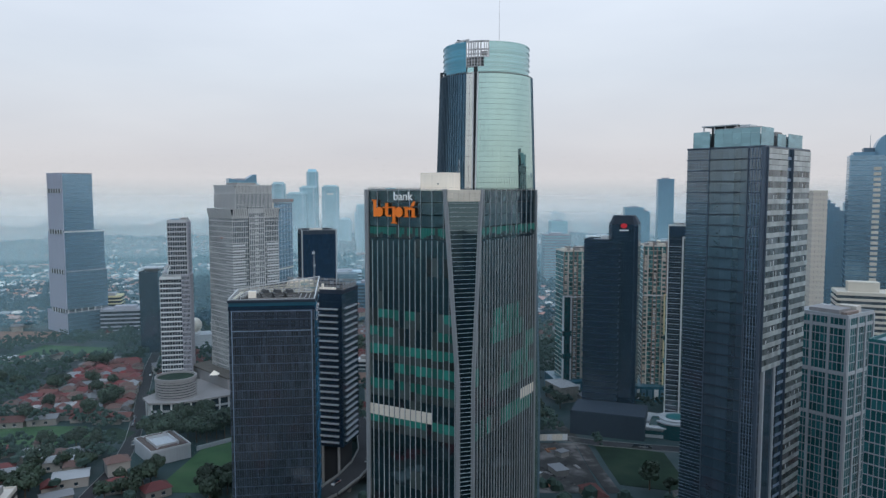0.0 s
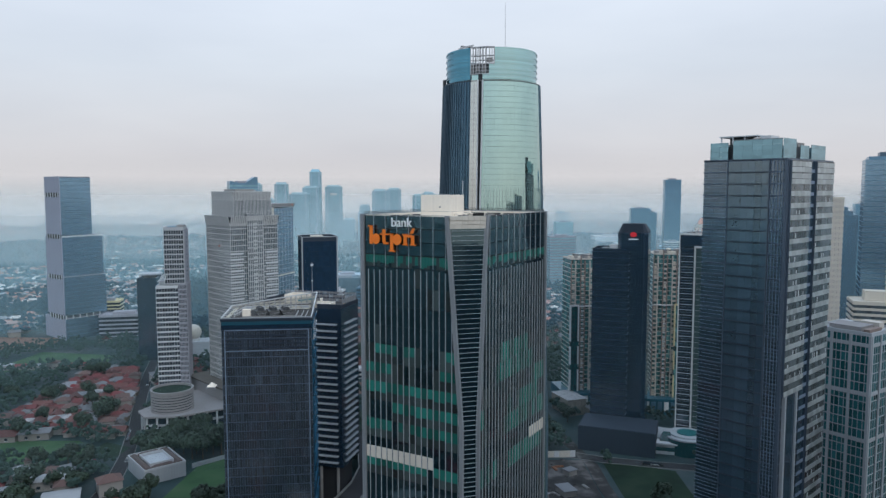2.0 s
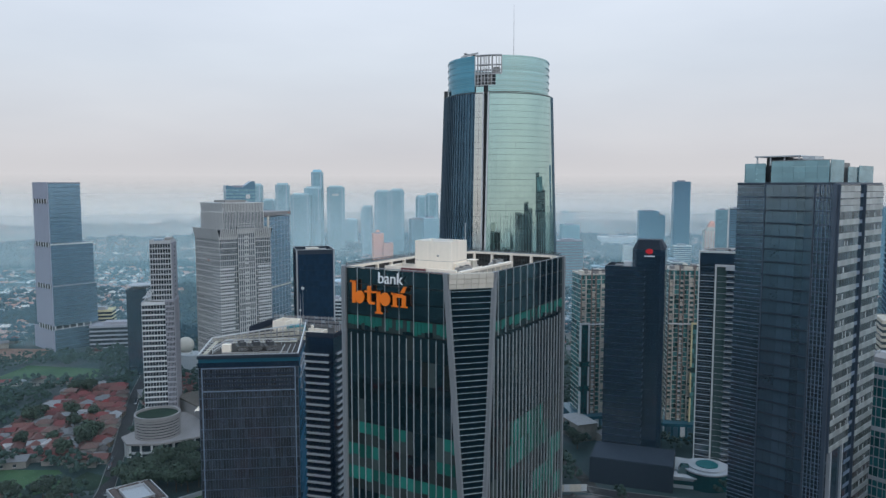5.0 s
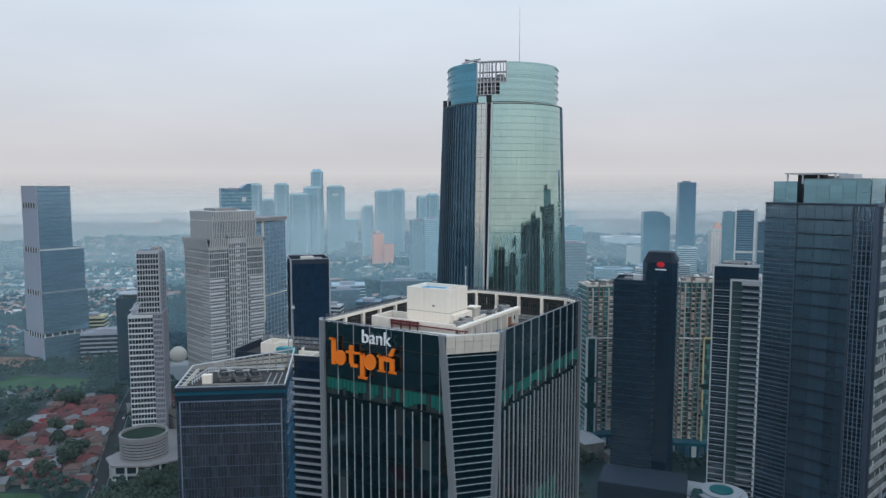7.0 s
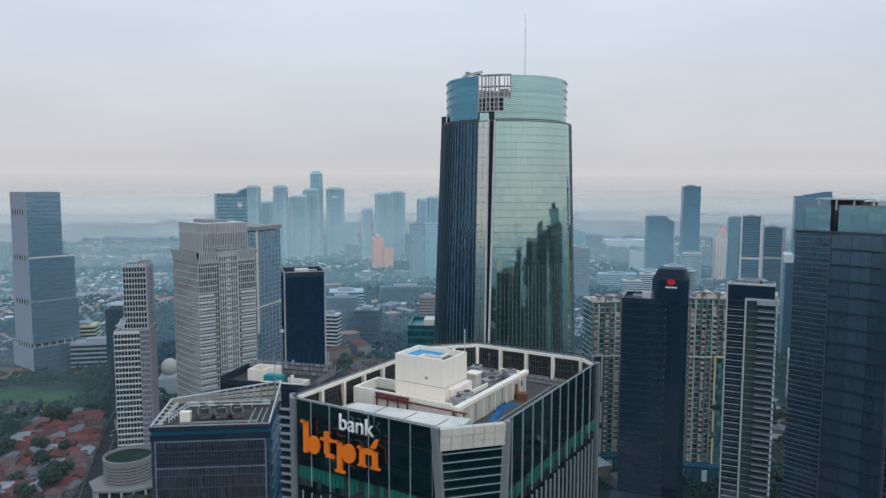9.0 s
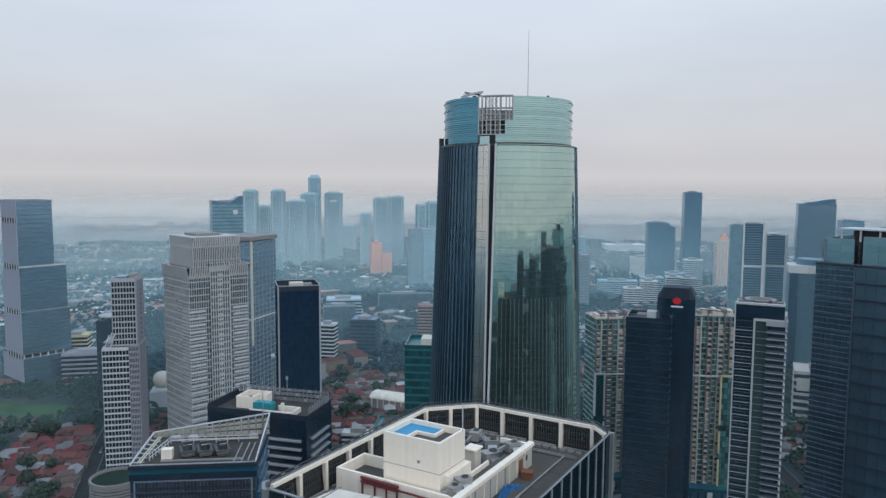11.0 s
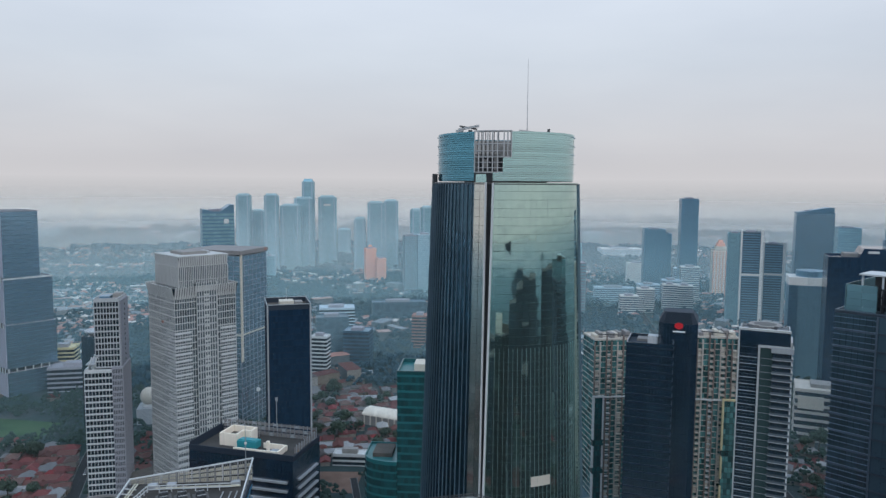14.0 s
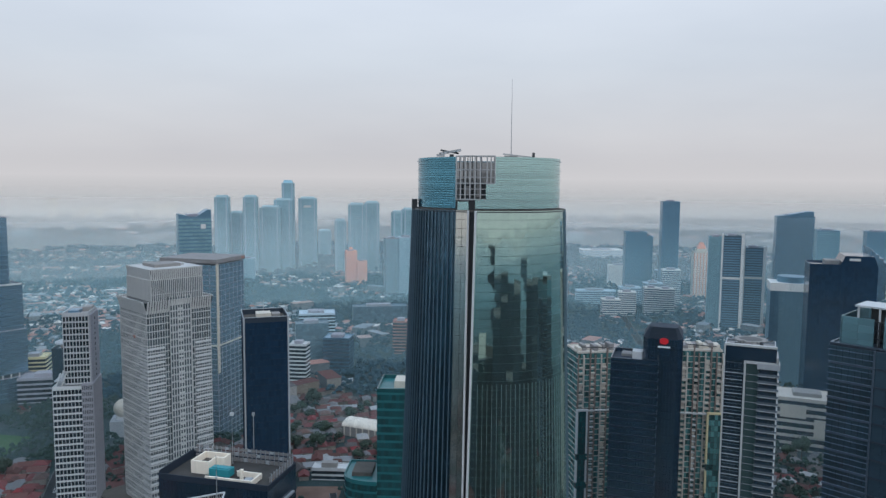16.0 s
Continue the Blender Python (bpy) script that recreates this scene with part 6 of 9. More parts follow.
# dark boxes on the flank; their colour stands in for shaded notches
for z in (24, 66, 108.5, 152):
    part("notch", MB().box(-16.6, -16.6, z - 2.4, -15.45, 16.6, z + 2.4), M_CORE, t)
    for k in range(6):
        part("notch_post", MB().box(-16.9, -16 + 6 * k, z - 2.4, -16.62, -14.6 + 6 * k, z + 2.4), M_WHITEC, t)
        if z < 30:
            part("notch_post", MB().box(-15 + 7 * k, -17.6, z - 2, -14 + 7 * k, -17, z + 2), M_WHITEC, t)
part("belt", MB().box(-15.7, -17.9, 108, 26, -17.1, 109.4), M_WHITEC, t)


def paired_tower():
    lo = thing("dark_pair_tower", "pair of joined black-navy towers with a red sign shape", "tower", 141.5, 456, 0, -24)
    tower("", "", 0, 0, 0, [(-13, -9), (9, -9), (9, 14), (-13, 14)], 118.5, M_NAVY, floor=3.9, mod=1.5, band=M_NAVYM, band_h=0.5, band_out=0.25, parapet=2.2, par_m=M_NAVY, roof_m=M_GREY, root=lo)
    c = [(1.5, 0), (4, -3), (17.5, -3), (20, 0), (20, 22), (1.5, 22)]
    tower("", "", 0, 0, 0, c, 130.2, M_NAVY, floor=3.9, mod=1.5, parapet=0, root=lo)
    part("cap", MB().prism(c, 130.2, 135.8, [(4.4, -1.6), (5.4, -2.95), (16.4, -2.95), (17.6, -1.6), (17.6, 9.0), (4.4, 9.0)]), M_NAVYM, lo)
    part("roof_deck", MB().prism([(4.9, -1.2), (5.8, -2.4), (16.0, -2.4), (17.1, -1.2), (17.1, 8.5), (4.9, 8.5)], 135.8, 135.9), M_NAVYM, lo)
    plant(lo, [("plant_room", M_WHITEC, -3.5, 0, 118.5, 1.2, 6, 122.5), ("plant_room", M_CONC, -9, 4, 118.5, -2, 11, 120)])
    disc = [(11.2 + 2.1 * math.cos(k * math.pi / 8), 129.2 + 1.6 * math.sin(k * math.pi / 8)) for k in range(16)]
    sm = MB()
    sm.face(*[(u, -3.3, v) for u, v in disc])
    for (u0, v0), (u1, v1) in zip(disc, disc[1:] + disc[:1]):
        sm.face((u0, -2.95, v0), (u1, -2.95, v1), (u1, -3.3, v1), (u0, -3.3, v0))
    part("sign_shape", sm, M_RED, lo, "red oval sign shape")
    part("sign_bar", MB().box(8.4, -3.25, 126.0, 14.2, -2.95, 126.7), M_SIGNW, lo, "white sign bar")
    part("podium", MB().box(-16, -36, 0, 29, -9.2, 14.5), M_NAVYM, lo, "dark podium block")
    part("podium_roof", MB().box(-15.6, -35.6, 14.5, 28.6, -9.3, 14.9), M_NAVYM, lo)


paired_tower()


def stripe_tower():
    root = thing("apartment_tower", "white framed apartment tower with stacked balconies", "tower", 190.9, 442.7, 0, -29.6, "apartment towers")
    w, d, h = 22.0, 21.0, 128.0
    tower("", "", 0, 0, 0, rect(w, d), h, M_NAVY, floor=3.3, mod=1.6, band=M_RAILG, band_h=0.2, band_out=0.1, parapet=1.0, par_m=M_GREY, root=root)
    part("frame", MB().box(-w / 2 - 0.1, -d / 2 - 0.9, 0, -w / 2 + 0.5, -d / 2 + 0.6, h + 2.5), M_STONE, root)
    part("frame", MB().box(-w / 2 + 0.5, -d / 2 - 0.9, h + 1.5, w / 2 + 0.5, -d / 2 + 0.6, h + 2.5), M_STONE, root)
    part("frame", MB().box(-2.3, -d / 2 - 1.1, 0, -1.4, -d / 2 + 0.2, h - 5), M_STONE, root)
    part("frame", MB().box(-1.4, -d / 2 - 1.1, h - 6.2, w / 2 + 0.3, -d / 2 + 0.2, h - 5), M_STONE, root)
    part("dark_panel", MB().box(-w / 2 + 0.5, -d / 2 - 0.7, h - 5, w / 2 + 0.4, -d / 2 + 0.1, h + 1.5), M_NAVY, root)
    part("glass_strip", MB().box(-1.4, -d / 2 - 0.4, 0, 4, -d / 2 + 0.1, h - 6.2), M_GLASSG, root, "grey-green glass strip")
    for k in range(36):
        z = 3.3 * k + 1
        part("balcony", MB().box(3.8, -d / 2 - 2.2, z, w / 2 + 1.8, -d / 2 + 0.1, z + 0.3), M_STONE, root)
        part("balcony_rail", MB().box(3.9, -d / 2 - 2.15, z + 0.3, w / 2 + 1.7, -d / 2 - 2.1, z + 1.3), M_RAILG, root, "grey glass rail")
        part("balcony", MB().box(w / 2 - 0.1, -d / 2 + 0.1, z, w / 2 + 1.8, -d / 2 + 6, z + 0.6), M_STONE, root)
        part("balcony_glass", MB().box(4.2, -d / 2 - 1.4, z + 1.1, w / 2 + 1.0, -d / 2 + 0.1, z + 3.3), M_NAVY, root)
        part("slab_line", MB().box(-w / 2 + 0.5, -d / 2 - 0.5, z, -2.6, -d / 2 + 0.1, z + 0.2), M_HOTEL, root)
        part("strip_line", MB().box(-1.4, -d / 2 - 0.5, z, 4, -d / 2 - 0.4, z + 0.16), M_GREY, root)
    part("side_wall", MB().box(w / 2, -d / 2 + 6, 0, w / 2 + 1.4, d / 2, h - 4), M_STONE, root)
    part("terrace_wall", MB().box(3.4, -d / 2 - 2.4, 120, w / 2 + 2, -d / 2 - 2, 122.5), M_GREY, root)
    part("terrace_wall", MB().box(w / 2 + 1.6, -d / 2 - 2, 120, w / 2 + 2, -d / 2 + 6, 122.5), M_STONE, root)
    part("helipad", MB().tube(0, 1, h + 2.6, h + 3.0, 7.5, n=28), M_CONC, root)
    part("pad_ring", MB().tube(0, 1, h + 3.0, h + 3.05, 5.2, n=28), M_GRATE, root)
    for k in range(7):
        part("roof_box", MB().box(-9.5 + 2.7 * k, -9 + (k * 5) % 4, h + 0.06, -8 + 2.7 * k, -7.4 + (k * 5) % 4, h + 1.6 + (k % 3)), M_DARKSTEEL if k % 2 else M_CONC, root)
    for x, y in ((-5, -4), (5, -4), (5, 6), (-5, 6)):
        part("helipad_leg", MB().bar((x, y, h), (x, y, h + 2.6), 0.35), M_CONC, root)
    ring = MB()
    for k in range(10):
        a = 2 * math.pi * k / 10
        ring.bar((8.5 * math.cos(a), 1 + 8.5 * math.sin(a), h + 2.5), (9.6 * math.cos(a), 1 + 9.6 * math.sin(a), h + 3.2), 0.2)
    part("helipad_net", ring, M_DARKSTEEL, root)
    part("podium", MB().tube(-2, -24, 0, 9.2, 12.6, n=32), M_TEALG, root)
    part("podium_rim", MB().tube(-2, -24, 9.2, 10, 13, n=32), M_GREY, root)
    part("podium_ring", MB().tube(-2, -24, 10, 11, 10, n=32), M_GREY, root)
    part("podium_ring", MB().tube(-2, -24, 11, 11.6, 6, n=32), M_TEALB, root)
    part("podium", MB().box(-22, -30, 0, -4, -11, 8), M_GREY, root)


stripe_tower()


def residence(x, y, yaw, h, w, d, yellow):
    root = thing("residential_tower", "beige and green residential tower with stacked balconies", "tower", x, y, 0, yaw, "apartment towers")
    rnd = random.Random(int(x))
    tower("", "", 0, 0, 0, rect(w, d), h - 4, M_RESG, floor=3.2, mod=1.6, band=M_BEIGE, band_h=0.35, band_out=0.15, parapet=0.8, root=root)
    low = h * 0.66
    bays = [-w / 2 + w * f for f in (0.0, 0.13, 0.30, 0.42, 0.58, 0.72, 0.86, 1.0)]
    for i, bx in enumerate(bays):
        part("pier", MB().box(bx - 0.35, -d / 2 - (1.3 if i % 2 else 0.7), 0, bx + 0.35, -d / 2, h - (1 if i in (2, 5) else 5)), M_BEIGE if i % 3 == 1 else M_UMBER, root)
    n = int((h - 9) / 3.2)
    for k in range(n):
        z = 3.2 * k + 2
        for i, (b0, b1) in enumerate(zip(bays, bays[1:])):
            if i % 2:
                continue
            out = 0.9 + 0.5 * ((k + i) % 2)
            part("balcony", MB().box(b0 + 0.35, -d / 2 - out, z, b1 - 0.35, -d / 2 + 0.05, z + (0.95 if z > low else 0.75)), M_BEIGE if z > low else (M_WHITEC if i % 4 else M_CREAM), root)
            if rnd.random() < 0.3:
                part("blind", MB().box(b0 + 0.5, -d / 2 - 0.2, z + 1.0, b1 - 0.6, -d / 2 - 0.1, z + 2.8), M_CREAM, root)
        for y0 in (-d / 2 + 2, -d / 2 + 8):
            part("balcony", MB().box(w / 2 - 0.05, y0, z, w / 2 + 1.1, y0 + 3.6, z + 0.8), M_BEIGE if z > low else M_WHITEC, root)
    # lower glazed bay in a broken frame
    g0, g1 = (w / 2 - 7.2, w / 2 + 0.4) if yellow else (-w / 2 - 0.6, -w / 2 + 5.2)
    gl = MB()
    panes(gl, Vector((g0, -d / 2 - 2.2)), Vector((1, 0)), g1 - g0, 9, low, 4, int((low - 9) / 3.2), 0.12, 0.2)
    part("glazed_bay", MB().box(g0, -d / 2 - 2.15, 8.6, g1, -d / 2 - 0.02, low), M_CORE, root)
    part("bay_glazing", gl, M_TEALG if not yellow else M_RESG, root, "green glazed bay", "stuff")
    frame_m = M_YELLOW if yellow else M_WHITEC
    for x0 in (g0 - 0.5, g1 - 0.5):
        for z0, z1 in ((8, 27), (31, 44), (48, low + 0.8)) if x0 < 0 or yellow else ((8, 20), (30, 52)):
            part("frame_strip", MB().box(x0, -d / 2 - 2.6, z0, x0 + 1.0, -d / 2 - 1.0, z1), frame_m, root)
    for z in (7.2, low):
        part("frame_strip", MB().box(g0 - 0.5, -d / 2 - 2.6, z, g1 + 0.5, -d / 2 - 1.0, z + 1.0), frame_m, root)
    part("terrace_slab", MB().box(-w / 2 - 0.4, -d / 2 - 1.7, low - 0.4, w / 2 + 0.4, -d / 2 + 0.02, low + 0.2), M_WHITEC, root)
    for i in range(7):
        bx = -w / 2 + 1.5 + (w - 5) * i / 6
        hh = rnd.uniform(1.0, 4.2)
        part("roof_house", MB().box(bx, -6 + 1.5 * (i % 3), h - 4, bx + rnd.uniform(1.6, 3.0), 1.5 + 1.5 * (i % 3), h - 4 + hh), rnd.choice((M_BEIGE, M_CREAM, M_CONC, M_TAUPE)), root)
    part("roof_arch", MB().bar((-w / 2 + 2, -d / 2 + 1, h - 0.5), (w / 2 - 3, -d / 2 + 1, h - 1.6), 0.25), M_DARKSTEEL, root)
    part("podium", MB().box(-w / 2 - 6, -d / 2 - 8, 0, w / 2 + 6, d / 2 + 6, 11), M_NAVYT, root)
    for k in range(8):
        part("podium_panel", MB().box(-w / 2 - 5 + 4.4 * k, -d / 2 - 8.2, 2, -w / 2 - 2 + 4.4 * k, -d / 2 - 8, 9), M_BLUEG if k % 3 else M_WHITEC, root)


residence(140, 528, 4, 111, 24, 20, False)
residence(196, 508, -12, 116, 22, 20, True)

# teal stepped block
t = tower("teal_block", "stepped teal glass office block", 30, 470, -8, rect(31, 26), 103, M_TEALG, floor=4.0, mod=1.8, band=M_TEALB, band_h=1.1, parapet=2.5, par_m=M_TEALG)
tower("", "", 0, 0, 0, [(-33, -5), (-31.5, -9), (-28, -12), (-22, -14), (-15.6, -14.6), (-15.6, 13), (-33, 13)], 58, M_TEALG, floor=4.0, mod=1.8, band=M_TEALB, band_h=1.1, parapet=1.5, root=t)
plant(t, [("plant_room", M_CREAM, -8, -5, 103, 6, 6, 107), ("plant_room", M_ROOF, -29, -6, 58, -19, 8, 60.5)])

# green gridded offices and the right-hand rim
t = tower("gridded_offices", "grey gridded office block with green glazing", 214, 326, -58, rect(25, 26), 93, M_TEALL, floor=4.2, mod=2.1, band=M_GREY, band_h=0.4, band_out=0.2, fins=M_GREY, fin_w=0.2, fin_out=0.22, parapet=1.5, par_m=M_GREY)
for z in (45, 66, 88):
    part("belt", MB().prism(grown(rect(25, 26), 0.4), z, z + 1.6), M_GREY, t)
for k in range(4):
    part("pier", MB().box(-12.9 + 8.2 * k, -13.7, 0, -11.7 + 8.2 * k, -13.1, 93), M_GREY, t)
    part("pier", MB().box(12.6, -13.0 + 8.2 * k, 0, 13.2, -11.8 + 8.2 * k, 93), M_GREY, t)
plant(t, [("plant_room", M_TAUPE, -8, -8, 93, 6, 4, 95.6), ("plant_room", M_BEIGE, 0, 5, 93, 8, 10, 96.4), ("cooling_tower", M_STEEL, -10, 6, 93, -5, 10, 95.2), ("roof_screen", M_UMBER, 7.5, -9, 93, 10, 3, 95.0)])
t = tower("corner_offices", "green glass office block with stone grid", 195, 255, -55, rect(15, 22), 94, M_TEALL, floor=4.2, mod=2.0, band=M_GREY, band_h=0.45, band_out=0.2, fins=M_GREY, fin_w=0.2, fin_out=0.22, parapet=1.5, par_m=M_TEALB)
t = tower("white_terraced_block", "cream terraced block behind the offices", 345, 490, -25, rect(40, 26), 78, M_STWIN, floor=4, mod=2.2, band=M_CREAM, band_h=1.8, band_out=0.4, parapet=1.5, par_m=M_CREAM, single_parts=False)
plant(t, [("plant_room", M_CREAM, -12, -5, 78, 8, 6, 86)])
t = tower("peaked_blue_tower", "blue glass tower with a curved pointed crown", 388, 552, -30, rect(32, 30), 180, M_SLAB, floor=4.0, mod=2.0, band=M_BLUEG, band_h=0.4, parapet=0, single_parts=False)
part("crown", MB().box(-13.5, -12, 180, 4, 12, 182.6), M_BLUEG, t)
part("crown", MB().box(-6, -9, 182.6, 3, 9, 186.0), M_DUSK, t)
blade = MB()
CURVE = [(1.5, 186.0), (3.2, 190.5), (5.4, 194.0), (8.0, 196.0), (10.4, 194.6), (12.6, 190.5), (14.4, 185.0), (15.4, 180.5)]
for (x0, z0), (x1, z1) in zip(CURVE, CURVE[1:]):
    blade.face((x0, -12, 180), (x1, -12, 180), (x1, -12, z1), (x0, -12, z0))
    blade.face((x1, 12, 180), (x0, 12, 180), (x0, 12, z0), (x1, 12, z1))
    blade.face((x0, -12, z0), (x1, -12, z1), (x1, 12, z1), (x0, 12, z0))
blade.face((1.5, 12, 180), (1.5, -12, 180), (1.5, -12, 186), (1.5, 12, 186))
part("crown_blade", blade, M_BLUEG, t, "curved pointed crown blade")
part("mast", MB().tube(-1, 0, 186, 197, 0.3, 0.12, 8), M_STEEL, t)
for k in range(22):
    part("white_grille", MB().box(1, -15.4, 80 + 4.2 * k, 6, -15.1, 82.4 + 4.2 * k), M_CREAM, t)
t = tower("cream_slab", "slim cream slab tower block", 302, 486, -20, rect(9, 26), 151, M_BEIGE, floor=3.6, mod=2.2, band=M_CREAM, band_h=1.6, band_out=0.2, parapet=1, single_parts=False)
t = tower("arched_blue_tower", "blue glass tower with an arched top", 450, 700, -25, rect(24, 28), 132, M_SLAB, floor=4, mod=2.2, parapet=0)
arch = MB()
prev = None
for k in range(9):
    a = math.pi / 2 * k / 8
    cur = (-12 + 24 * (1 - math.cos(a)) / 1.0 * 1.0, 152 - 20 * (1 - math.cos(math.pi / 2 - a)) * 0 - 20 * (1 - math.sin(math.pi / 2 - a + 1e-6)))
    if prev:
        arch.prism([(prev[0], -14), (cur[0], -14), (cur[0], 14), (prev[0], 14)], 132, max(132.2, cur[1]))
    prev = cur
part("arched_top", arch, M_SLAB, t)

